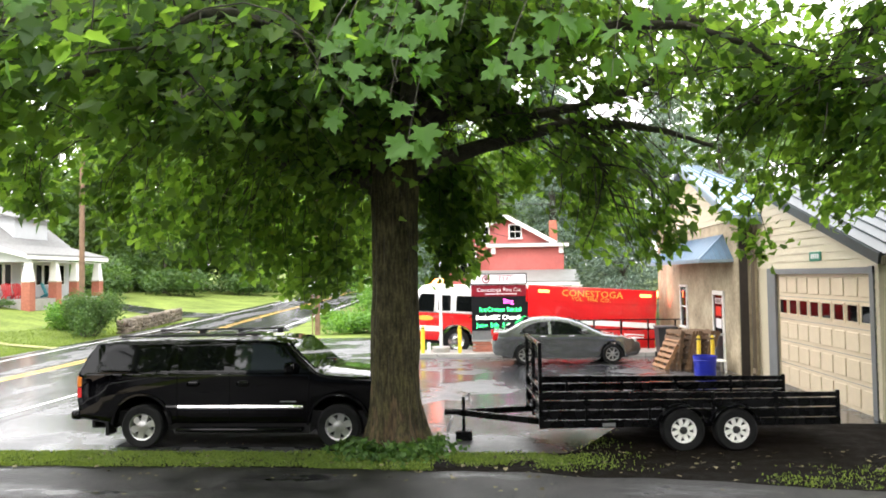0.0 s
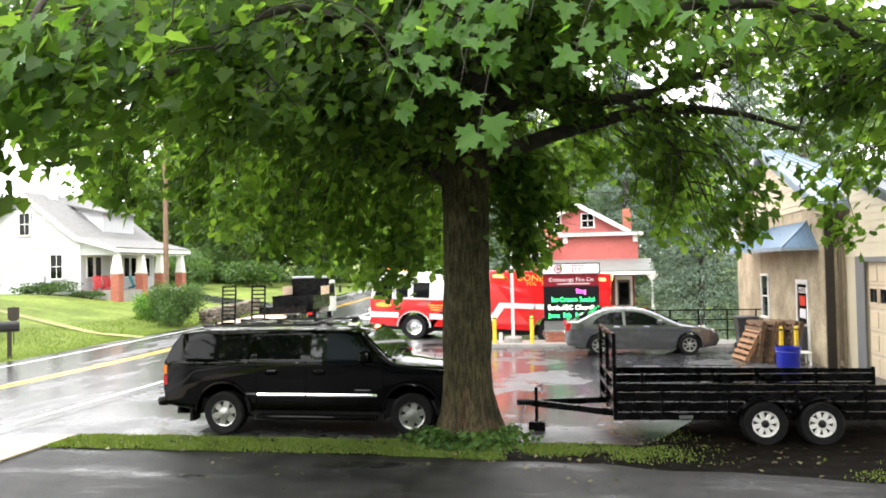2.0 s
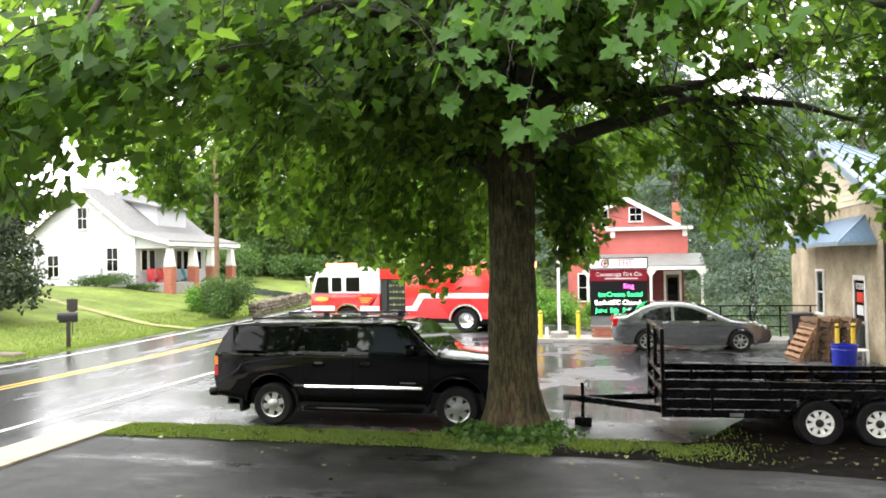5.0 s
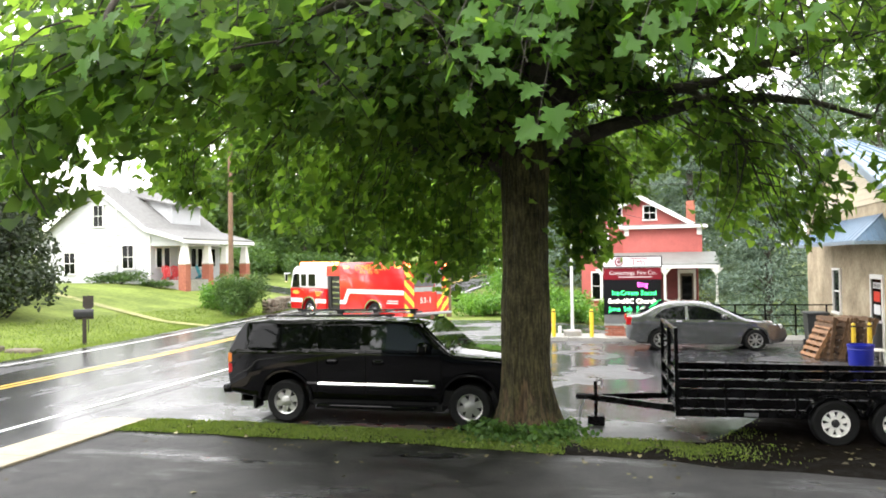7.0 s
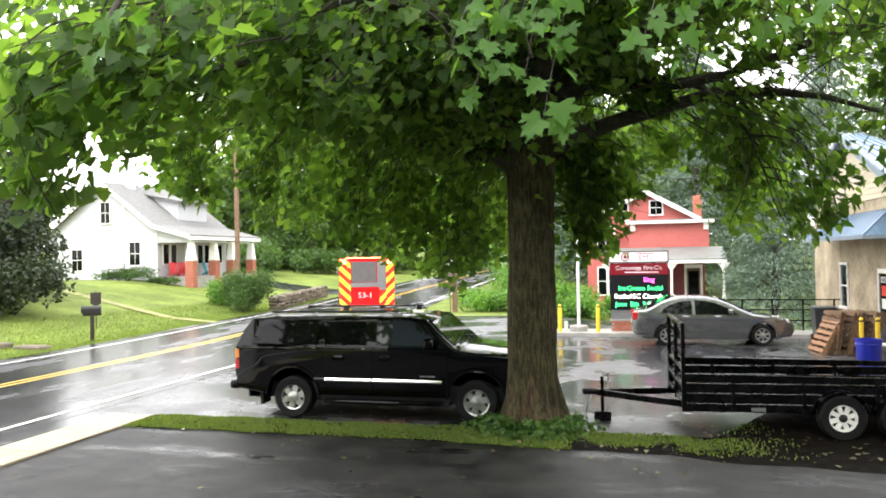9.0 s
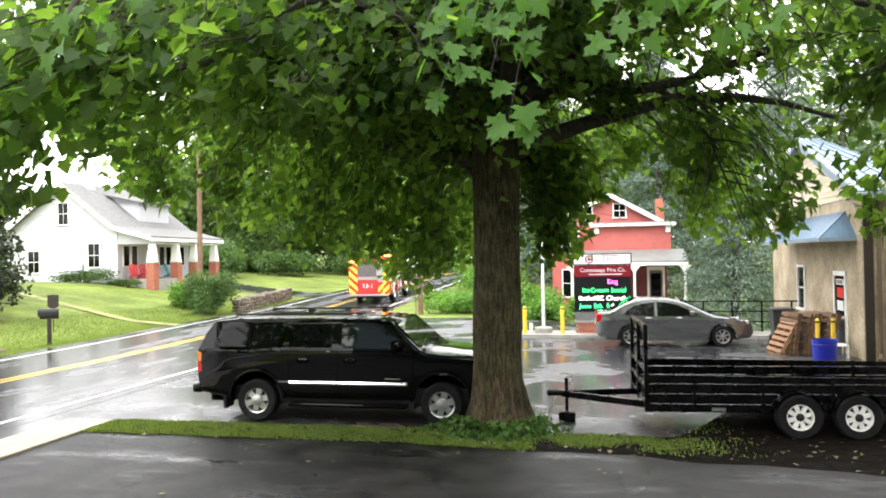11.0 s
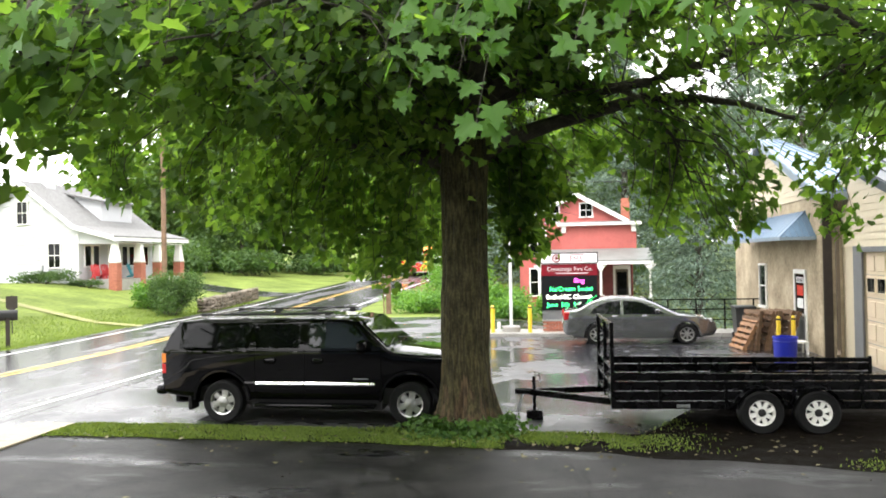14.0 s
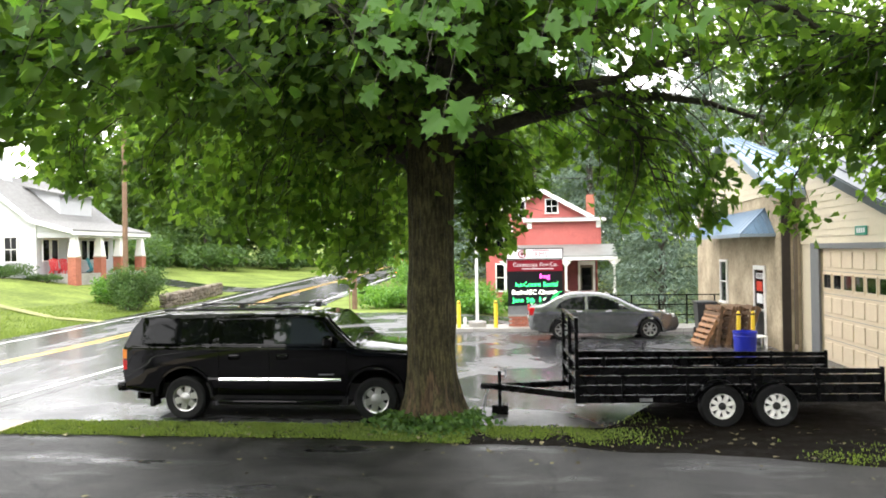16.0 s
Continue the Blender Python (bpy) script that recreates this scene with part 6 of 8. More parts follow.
    for nm, ya_, yb_, za_, zb_, d, mt in (("door_frame", 22.22, 22.32, 0, 2.12, 0.05, "trim_white"), ("door_frame", 23.22, 23.32, 0, 2.12, 0.05, "trim_white"), ("door_head", 22.22, 23.32, 2.12, 2.24, 0.05, "trim_white"),
                                         ("door_leaf", 22.32, 23.22, 0, 0.95, 0.03, "trim_grey"), ("door_pane", 22.32, 23.22, 0.97, 2.1, 0.02, "glass"), ("door_rail", 22.32, 23.22, 0.93, 1.0, 0.035, "trim_white")):
        bm = B()
        box(bm, x - d, x + 0.02, ya_, yb_, za_, zb_)
        part(nm, bm, M[mt], door)
    for ya_, yb_, za_, zb_, mt in ((22.45, 23.1, 1.86, 2.02, "sign_white"), (22.5, 23.05, 1.5, 1.78, "red_stripe"), (22.5, 23.05, 1.15, 1.42, "sign_white")):
        bm = B()
        box(bm, x - 0.026, x - 0.018, ya_, yb_, za_, zb_)
        part("door_notice", bm, M[mt], door)
    for k in range(4):
        bm = B()
        box(bm, x - 0.03, x - 0.024, 22.52 + 0.14 * k, 22.6 + 0.14 * k, 1.88, 2.0)
        part("number_bar", bm, M["led_black"], door)
    return w


def garage():
    g = thing("garage", "cream-sided garage wing with an almond sectional door", "garage")
    x, y0, y1 = 6.95, 14.35, 20.88
    bm = B()
    slab(bm, [(y0, -0.3), (14.66, -0.3), (14.66, 2.72), (19.5, 2.72), (19.5, -0.3), (y1, -0.3), (y1, 5.1), (y0, 3.1)], "x", x, x + 0.25)
    part("front_wall", bm, M["siding"], g)
    bm = B()
    slab(bm, [(y0, -0.3), (y1, -0.3), (y1, 5.1), (y0, 3.1)], "x", x + 8.5, x + 8.7)
    part("back_wall", bm, M["siding"], g)
    bm = B()
    box(bm, x + 0.25, x + 8.5, y0, y0 + 0.2, -0.3, 3.04)
    part("side_wall", bm, M["siding"], g)
    sl = (5.1 - 3.1) / (y1 - y0)

    def clip(z):
        lo = y0 + max(0, (z + 0.09 - 3.1) / sl)
        return lo, y1 - 0.02
    planks_on(g, "siding_board", M["siding"], x - 0.004, y0, y1, 2.84, 5.0, 0.17, "x", clip)
    planks_on(g, "siding_board", M["siding"], x - 0.004, y0, 14.5, 0.05, 2.84, 0.17, "x")
    roof_sheet(g, "roof", (x - 0.14, y0 - 0.35, 3.02), (x + 9, y0 - 0.35, 3.02), (x + 9, y1, 5.14), (x - 0.14, y1, 5.14), 0.06, M["dark_roof"], 0.4)
    bm = B()
    beam(bm, (x - 0.16, y0 - 0.35, 2.98), (x - 0.16, y1 - 0.05, 5.08), 0.05, 0.2)
    part("rake_fascia", bm, M["dark_roof"], g)
    bm = B()
    box(bm, x - 0.14, x + 9, y0 - 0.43, y0 - 0.33, 2.86, 3.04, 0.02)
    part("gutter", bm, M["brown_trim"], g)
    for nm, ya, yb, za, zb, d in (("door_post", 14.5, 14.66, 0, 2.86, 0.05), ("door_post", 19.5, 19.66, 0, 2.86, 0.05), ("door_header", 14.5, 19.66, 2.72, 2.84, 0.06)):
        bm = B()
        box(bm, x - d, x + 0.02, ya, yb, za, zb)
        part(nm, bm, M["trim_grey"], g)
    bm = B()
    box(bm, x - 0.03, x + 0.02, 19.66, 20.1, 0, 2.86)
    part("side_panel", bm, M["trim_grey"], g, "dark grey painted side panel")
    door = new("sectional_door")
    door.parent = g
    tagged(door, "almond raised-panel sectional garage door")
    n, rows = 8, 5
    hgt = 2.72 / rows
    wid = (19.5 - 14.66) / n
    bm = B()
    box(bm, x + 0.06, x + 0.1, 14.66, 19.5, 0.01, 2.72)
    part("door_skin", bm, M["garage"], door)
    for r in range(rows):
        z0 = r * hgt
        if r == 3:
            for i in range(n):
                bm = B()
                ya = 14.66 + i * wid
                box(bm, x + 0.05, x + 0.065, ya + 0.08, ya + wid - 0.08, z0 + 0.13, z0 + hgt - 0.09)
                part("pane", bm, M["glass"], door)
                bm = B()
                for u0, u1, v0, v1 in ((0.04, 0.08, 0.09, hgt - 0.05), (wid - 0.08, wid - 0.04, 0.09, hgt - 0.05), (0.08, wid - 0.08, 0.09, 0.13), (0.08, wid - 0.08, hgt - 0.09, hgt - 0.05)):
                    box(bm, x + 0.035, x + 0.06, ya + u0, ya + u1, z0 + v0, z0 + v1)
                part("pane_frame", bm, M["garage"], door)
        else:
            for i in range(n):
                bm = B()
                ya = 14.66 + i * wid
                vs = box(bm, x + 0.038, x + 0.062, ya + 0.07, ya + wid - 0.07, z0 + 0.08, z0 + hgt - 0.08, 0.012)
                part("raised_panel", bm, M["garage"], door)
        bm = B()
        box(bm, x + 0.052, x + 0.062, 14.66, 19.5, z0 + hgt - 0.012, z0 + hgt - 0.002)
        part("section_joint", bm, M["trim_grey"], door)
    plate = new("number_plate")
    plate.parent = g
    bm = B()
    box(bm, x - 0.05, x - 0.03, 16.75, 17.35, 3.0, 3.2, 0.01)
    part("plate", bm, M["sign_green"], plate)
    for k in range(4):
        bm = B()
        box(bm, x - 0.056, x - 0.048, 16.84 + 0.11 * k, 16.91 + 0.11 * k, 3.05, 3.15)
        part("number_bar", bm, M["sign_white"], plate)
    return g


def red_house():
    h = thing("red_house", "salmon-red two-storey house with white trim and porch", "house")
    zb = -0.5
    yf = 42.0
    x0, x1, xm, e, apex = -2.75, 2.75, 0.42, 4.72, 6.05
    bm = B()
    slab(bm, [(x0, zb), (x1 + 0.6, zb), (x1 + 0.6, 4.3), (x1, 4.35), (x1, e), (xm, apex), (x0, e)], "y", yf, yf + 9)
    part("wall", bm, M["red_siding"], h)
    for a, b in (((x0 - 0.4, e - 0.2), (xm, apex)), ((x1 + 0.4, e - 0.2), (xm, apex))):
        roof_sheet(h, "roof", (a[0], yf - 0.35, a[1]), (a[0], yf + 9.3, a[1]), (b[0], yf + 9.3, b[1]), (b[0], yf - 0.35, b[1]), 0.1, M["shingle"])
        bm = B()
        beam(bm, (a[0], yf - 0.38, a[1] + 0.0), (b[0], yf - 0.38, b[1] + 0.0), 0.06, 0.22)
        part("rake_board", bm, M["trim_white"], h)
    # front bay with a flat cornice
    bm = B()
    box(bm, -0.35, 3.4, yf - 1.3, yf, 2.75, 4.3)
    part("front_bay", bm, M["red_siding"], h)
    bm = B()
    box(bm, -0.65, 3.72, yf - 1.65, yf + 0.05, 4.3, 4.45, 0.02)
    part("cornice", bm, M["trim_white"], h)
    bm = B()
    box(bm, -0.6, 3.67, yf - 1.58, yf + 0.05, 4.45, 4.52, 0.02)
    part("bay_roof", bm, M["shingle"], h)
    for x in (-0.3, 3.33):
        bm = B()
        box(bm, x - 0.12, x + 0.12, yf - 1.45, yf - 1.25, 3.95, 4.3, 0.02)
        part("bracket", bm, M["trim_white"], h)
    flat_window(h, (-0.9, yf, 5.08), 0.66, 0.95, "y", M["trim_white"])
    flat_window(h, (0.92, yf, 5.22), 0.6, 0.7, "y", M["trim_white"])
    flat_window(h, (-1.75, yf, 3.55), 0.85, 1.45, "y", M["trim_white"])
    flat_window(h, (-1.75, yf, 1.3), 0.85, 1.45, "y", M["trim_white"])
    # porch
    roof_sheet(h, "porch_roof", (-1.7, yf - 3.3, 2.4), (4.1, yf - 3.3, 2.4), (4.1, yf - 1.28, 3.0), (-1.7, yf - 1.28, 3.0), 0.08, M["porch_tin"])
    bm = B()
    box(bm, -1.7, 4.1, yf - 3.32, yf - 3.22, 2.26, 2.42)
    part("porch_beam", bm, M["trim_white"], h)
    for x in (-1.55, 1.52, 3.95):
        bm = B()
        lathe(bm, [(0.001, zb), (0.1, zb), (0.1, 0.6), (0.065, 0.7), (0.06, 1.9), (0.1, 2.0), (0.1, 2.26), (0.001, 2.26)], 10, "z", (x, yf - 3.2, 0))
        part("porch_post", bm, M["trim_white"], h)
        bm = B()
        slab(bm, [(x - 0.32, 2.26), (x + 0.32, 2.26), (x + 0.07, 1.98), (x - 0.07, 1.98)], "y", yf - 3.24, yf - 3.16)
        part("porch_bracket", bm, M["trim_white"], h)
    bm = B()
    box(bm, -1.7, 4.1, yf - 3.3, yf, zb - 0.1, -0.15)
    part("porch_floor", bm, M["concrete"], h)
    # darker panel added over the wall to paint the porch's shade
    bm = B()
    box(bm, -0.4, x1 + 0.55, yf - 0.02, yf + 0.02, zb, 2.72)
    part("porch_shade_panel", bm, M["shaded_red"], h, "dark red panel painted in for shade under the porch")
    door = new("front_door")
    door.parent = h
    for nm, a, b, z0, z1, d, mt in (("door_frame", 2.3, 2.42, -0.15, 1.95, 0.06, "trim_white"), ("door_frame", 3.1, 3.22, -0.15, 1.95, 0.06, "trim_white"), ("door_head", 2.3, 3.22, 1.95, 2.15, 0.06, "trim_white"), ("door_leaf", 2.42, 3.1, -0.15, 1.95, 0.02, "brown_trim"), ("door_pane", 2.5, 3.02, 0.1, 1.8, 0.03, "glass")):
        bm = B()
        box(bm, a, b, yf - 0.02 - d, yf, z0, z1)
        part(nm, bm, M[mt], door)
    bm = B()
    box(bm, 2.95, 3.4, yf + 2.0, yf + 2.45, 4.4, 5.95, 0.02)
    part("chimney", bm, M["brick"], h, "red brick chimney")
    for x in (-0.42, 3.38):
        bm = B()
        box(bm, x - 0.06, x + 0.08, yf - 1.33, yf - 1.2, 3.0, 4.0)
        part("corner_board", bm, M["red_siding"], h)
    z = 3.1
    while z < 4.3:  # weatherboard joints
        bm = B()
        box(bm, -0.355, 3.405, yf - 1.306, yf - 1.29, z, z + 0.012)
        part("board_joint", bm, M["red_siding"], h)
        z += 0.22
    return h


def white_house():
    h = thing("white_house", "white clapboard house with a columned porch and grey roof", "house")
    zb, y0, y1 = 1.05, 43.3, 51.8
    x0, x1, xm = -39.6, -30.75, -34.75
    e, er, apex = 4.55, 4.95, 8.15
    bm = B()
    slab(bm, [(x0, zb - 1.2), (x1, zb - 1.2), (x1, er), (xm, apex - 0.1), (x0, e)], "y", y0, y1)
    part("wall", bm, M["white_siding"], h)

    def clip(z):
        t = max(0, (z - e) / (apex - 0.15 - e))
        r = max(0, (z - er) / (apex - 0.15 - er))
        return x0 + (xm - x0) * t, x1 - (x1 - xm) * r
    z = zb + 0.3
    while z < apex - 0.4:
        lo, hi = clip(z + 0.1)
        bm = B()
        slab(bm, [(y0 - 0.002, z), (y0 - 0.055, z), (y0 - 0.01, z + 0.25), (y0 - 0.002, z + 0.25)], "x", lo, hi)
        part("clapboard", bm, M["white_siding"], h)
        z += 0.25
    for x in (x1 - 0.09, -33.35):
        bm = B()
        box(bm, x - 0.06, x + 0.06, y0 - 0.075, y0, zb + 0.3, 4.7 if x > -32 else 6.6)
        part("corner_board", bm, M["trim_white"], h)
    bm = B()
    box(bm, -33.5, -33.25, y0 - 0.16, y0 - 0.05, zb + 1.3, zb + 1.75, 0.02)
    part("meter_box", bm, M["steel_grey"], h, "grey meter box on the wall")
    bm = B()
    box(bm, x0, x1, y0 - 0.065, y0, zb - 0.6, zb + 0.3)
    part("foundation", bm, M["kerb"], h)
    # roof: steep over the house, flatter over the porch
    px, pz = -28.1, 4.42
    kx, kz = x1 - 0.1, 5.15
    roof_sheet(h, "roof", (x0 - 0.4, y0 - 0.45, e - 0.3), (x0 - 0.4, y1 + 0.4, e - 0.3), (xm, y1 + 0.4, apex), (xm, y0 - 0.45, apex), 0.12, M["shingle"])
    roof_sheet(h, "roof", (kx, y0 - 0.45, kz), (kx, y1 + 0.4, kz), (xm, y1 + 0.4, apex), (xm, y0 - 0.45, apex), 0.12, M["shingle"])
    roof_sheet(h, "porch_roof", (px, y0 - 0.45, pz), (px, y1 + 0.4, pz), (kx, y1 + 0.4, kz), (kx, y0 - 0.45, kz), 0.12, M["shingle"])
    for a, b in (((x0 - 0.4, e - 0.32), (xm, apex - 0.02)), ((xm, apex - 0.02), (kx, kz - 0.02)), ((kx, kz - 0.02), (px, pz - 0.02))):
        bm = B()
        beam(bm, (a[0], y0 - 0.47, a[1]), (b[0], y0 - 0.47, b[1]), 0.06, 0.26)
        part("rake_board", bm, M["trim_white"], h)
    bm = B()
    box(bm, px - 0.04, px + 0.06, y0 - 0.45, y1 + 0.4, pz - 0.22, pz + 0.02)
    part("porch_fascia", bm, M["trim_white"], h)
    bm = B()
    box(bm, x1, px - 0.06, y0 + 0.1, y1, 4.08, 4.12)
    part("porch_ceiling", bm, M["trim_white"], h)
    bm = B()
    slab(bm, [(x1, 4.06), (px - 0.06, 4.06), (px - 0.06, pz - 0.1), (x1, 4.98)], "y", y0, y0 + 0.1)
    part("porch_gable", bm, M["white_siding"], h)
    # dormer
    bm = B()
    slab(bm, [(-34.4, 5.0), (-31.4, 5.0), (-31.4, 7.02), (-34.4, 7.64)], "y", 46.6, 50.2)
    part("dormer", bm, M["white_siding"], h)
    roof_sheet(h, "dormer_roof", (-31.0, 46.2, 6.95), (-31.0, 50.6, 6.95), (-34.8, 50.6, 7.75), (-34.8, 46.2, 7.75), 0.1, M["shingle"])
    bm = B()
    box(bm, x1, px - 0.1, y0 + 0.05, y1, zb - 1.2, zb + 0.75)
    part("porch_floor", bm, M["kerb"], h)
    for y in (y0 + 0.25, 46.3, 48.6, 51.4):
        col = new("porch_column")
        col.parent = h
        bm = B()
        box(bm, px - 0.6, px - 0.05, y - 0.28, y + 0.28, zb - 1.0, zb + 1.75)
        part("brick_pier", bm, M["brick"], col, "red brick pier")
        bm = B()
        box(bm, px - 0.64, px - 0.01, y - 0.32, y + 0.32, zb + 1.75, zb + 1.82)
        part("cap_stone", bm, M["concrete"], col)
        bm = B()
        lo = [bm.verts.new((px - 0.33 + sx * 0.27, y + sy * 0.27, zb + 1.82)) for sx, sy in ((-1, -1), (1, -1), (1, 1), (-1, 1))]
        hi = [bm.verts.new((px - 0.33 + sx * 0.16, y + sy * 0.16, 4.08)) for sx, sy in ((-1, -1), (1, -1), (1, 1), (-1, 1))]
        bm.faces.new(lo)
        bm.faces.new(hi)
        for i in range(4):
            bm.faces.new((lo[i], lo[(i + 1) % 4], hi[(i + 1) % 4], hi[i]))
        part("tapered_shaft", bm, M["trim_white"], col)
    for x, z, w_, hh in ((-34.72, 6.15, 0.72, 1.4), (-32.45, 3.37, 0.82, 1.5), (-37.0, 3.0, 0.85, 1.4)):
        flat_window(h, (x, y0 - 0.055, z), w_, hh, "y", M["trim_white"], True)
    for y in (44.15, 45.0, 46.7, 48.2, 49.05, 50.8):  # windows and door onto the porch
        bm = B()
        box(bm, x1, x1 + 0.03, y - 0.3, y + 0.3, zb + 1.6, zb + 2.9)
        part("porch_window", bm, M["glass"], h)
        bm = B()
        for u0, u1, v0, v1 in ((-0.37, -0.3, 1.53, 2.97), (0.3, 0.37, 1.53, 2.97), (-0.3, 0.3, 2.9, 2.97), (-0.3, 0.3, 1.53, 1.6)):
            box(bm, x1, x1 + 0.05, y + u0, y + u1, zb + v0, zb + v1)
        part("porch_window_frame", bm, M["trim_white"], h)
    bm = B()
    box(bm, -35.2, -34.2, 45.0, 45.8, 7.4, 9.5)
    part("chimney", bm, M["white_siding"], h)
    return h


def porch_chair(x, y, z, turn, mat, label):
    """Slatted wooden garden armchair."""
    c = thing("porch_chair", label, "chair", pose(x, y, z, 0, 0, turn), "porch chairs")
    for s in (-1, 1):
        bm = B()
        beam(bm, (0.25, s * 0.28, 0), (0.25, s * 0.28, 0.56), 0.05, 0.08)
        part("front_leg", bm, mat, c)
        bm = B()
        beam(bm, (0.25, s * 0.27, 0.36), (-0.45, s * 0.27, 0.05), 0.04, 0.1)
        part("rear_leg", bm, mat, c)
        bm = B()
        box(bm, -0.35, 0.36, s * 0.32 - 0.07, s * 0.32 + 0.07, 0.56, 0.585)
        part("armrest", bm, mat, c)
    for k in range(5):
        bm = B()
        box(bm, 0.22 - 0.1 * k - 0.04, 0.22 - 0.1 * k + 0.04, -0.27, 0.27, 0.36 - 0.045 * k, 0.38 - 0.045 * k)
        part("seat_slat", bm, mat, c)
        bm = B()
        y0 = -0.2 + 0.1 * k
        beam(bm, (-0.22, y0, 0.2), (-0.5, y0 * 1.15, 0.98 - 0.03 * abs(k - 2)), 0.085, 0.02)
        part("back_slat", bm, mat, c)
    return c


workshop()
garage()
red_house()
white_house()
for x, y, t, mt, lb in ((-29.85, 43.85, -35, "red_chair", "red painted wooden garden chair on the porch"), (-29.75, 44.8, -25, "red_chair", "red painted wooden garden chair on the porch"), (-29.4, 47.3, 10, "teal_chair", "teal painted wooden garden chair on the porch")):
    porch_chair(x, y, 1.8, t, M[mt], lb)


def house_behind():
    """An unseen house added behind the eye: its mass darkens reflections and blocks sky."""
    h = thing("unseen_house", "unseen blue-grey house added to darken reflections and foreground light", "house")
    bm = B()
    box(bm, -9, 12, -9, -2.0, 0, 6.5)
    part("wall", bm, M["fascia"], h)
    roof_sheet(h, "roof", (-9.6, -1.5, 6.3), (12.6, -1.5, 6.3), (12.6, -5.5, 9.0), (-9.6, -5.5, 9.0), 0.15, M["shingle"])
    roof_sheet(h, "roof", (-9.6, -9.5, 6.3), (12.6, -9.5, 6.3), (12.6, -5.5, 9.0), (-9.6, -5.5, 9.0), 0.15, M["shingle"])
    bm = B()
    box(bm, -7, 8, -2.0, 0.6, 0.6, 1.15)
    part("porch_floor", bm, M["concrete"], h)
    roof_sheet(h, "porch_roof", (-7.3, 1.3, 4.0), (8.3, 1.3, 4.0), (8.3, -2.0, 4.9), (-7.3, -2.0, 4.9), 0.12, M["shingle"])
    for x in (-6.8, -2.6, 2.6, 7.8):
        bm = B()
        box(bm, x - 0.1, x + 0.1, 0.35, 0.55, 1.15, 4.1)
        part("porch_post", bm, M["brown_trim"], h)


house_behind()
# trees added out of view, only to cut sky light and reflections
for i, (x, y, hh, r) in enumerate([(-17, -9, 13, 6.5), (22, -4, 14, 6.5), (-24, 4, 10, 4.5)]):
    far_tree("yard_tree", "unseen leafy tree added to block sky and darken reflections", x, y, hh, r, 2500, M["leaf_far"], 200 + i, "round", 0.6, 0.1)

# ---- the lot and the yard ----
def display_sign():
    s = thing("display_sign", "lit roadside display sign on a brick base", "sign")
    x0, x1, y = -1.0, 0.92, 26.75
    bm = B()
    box(bm, x0 + 0.03, x1 - 0.03, y + 0.02, y + 0.5, -0.2, 0.46)
    base = part("brick_base", bm, M["mortar"], s)
    bm = B()
    box(bm, -0.105, 0.105, -0.02, 0.02, -0.028, 0.028, 0.004)
    brick = mesh_of(bm, "brick", M["brick"])
    for r in range(7):
        for c in range(9):
            xx = x0 + 0.12 + c * 0.22 + (0.11 if r % 2 else 0)
            if xx + 0.1 > x1:
                continue
            share("brick", brick, base, pose(xx, y + 0.02, 0.03 + r * 0.065))
    bm = B()
    box(bm, x0 - 0.02, x1 + 0.02, y - 0.02, y + 0.54, 0.46, 0.5)
    part("cap_stone", bm, M["kerb"], s)
    bm = B()
    box(bm, x0, x1, y + 0.06, y + 0.46, 0.5, 0.84)
    part("lower_cabinet", bm, M["steel_grey"], s, "grey cabinet with number bars")
    for k in range(4):
        bm = B()
        box(bm, x0 + 0.78 + 0.12 * k, x0 + 0.86 + 0.12 * k, y + 0.05, y + 0.065, 0.6, 0.74)
        part("number_bar", bm, M["led_black"], s)
    bm = B()
    box(bm, x0, x1, y + 0.04, y + 0.48, 0.84, 2.05)
    part("display_case", bm, M["led_black"], s)
    up = Matrix.Rotation(radians(90), 4, "X")
    bm = B()
    box(bm, x0 + 0.04, x1 - 0.04, y + 0.03, y + 0.045, 0.88, 2.01)
    scr = part("screen", bm, M["led_black"], s, "black screen with lit lines of green and white text")
    for text, dx, z, mt in (("Sing", 1.3, 1.87, "led_pink"), ("Ice", 0.4, 1.58, "led_green"), ("Cream", 0.86, 1.58, "led_green"), ("Social", 1.5, 1.58, "led_green"),
                            ("Bethel", 0.43, 1.3, "led_white"), ("EC", 0.88, 1.3, "led_white"), ("Church", 1.42, 1.3, "led_white"), ("June", 0.36, 1.03, "led_green"), ("5th", 0.8, 1.03, "led_green"), ("5:00PM", 1.42, 1.03, "led_green")):
        words(text, 0.225, M[mt], "display_text", scr, Matrix.Translation((x0 + dx, y + 0.026, z)) @ up)
    bm = B()
    box(bm, x0 - 0.01, x1 + 0.01, y + 0.03, y + 0.49, 2.05, 2.45)
    part("header_panel", bm, M["sign_red"], s, "maroon header panel")
    for text, dx in (("Conestoga", 0.62), ("Fire", 1.28), ("Co.", 1.63)):
        words(text, 0.2, M["sign_white"], "lettering", s, Matrix.Translation((x0 + dx, y + 0.025, 2.28)) @ up)
    bm = B()
    box(bm, x0 + 0.5, x1 - 0.3, y + 0.022, y + 0.032, 2.12, 2.15)
    part("lettering_bar", bm, M["sign_white"], s)
    bm = B()
    box(bm, x0 - 0.04, x1 + 0.04, y, y + 0.52, 2.46, 2.86)
    part("top_box", bm, M["led_black"], s)
    bm = B()
    box(bm, x0, x1, y - 0.012, y + 0.004, 2.5, 2.82)
    part("top_panel", bm, M["sign_lit"], s, "white lit panel")
    words("EMS", 0.26, M["sign_red"], "lettering", s, Matrix.Translation((x0 + 1.2, y - 0.014, 2.63)) @ up)
    bm = B()
    box(bm, x0 + 0.9, x0 + 1.5, y - 0.018, y - 0.01, 2.76, 2.79)
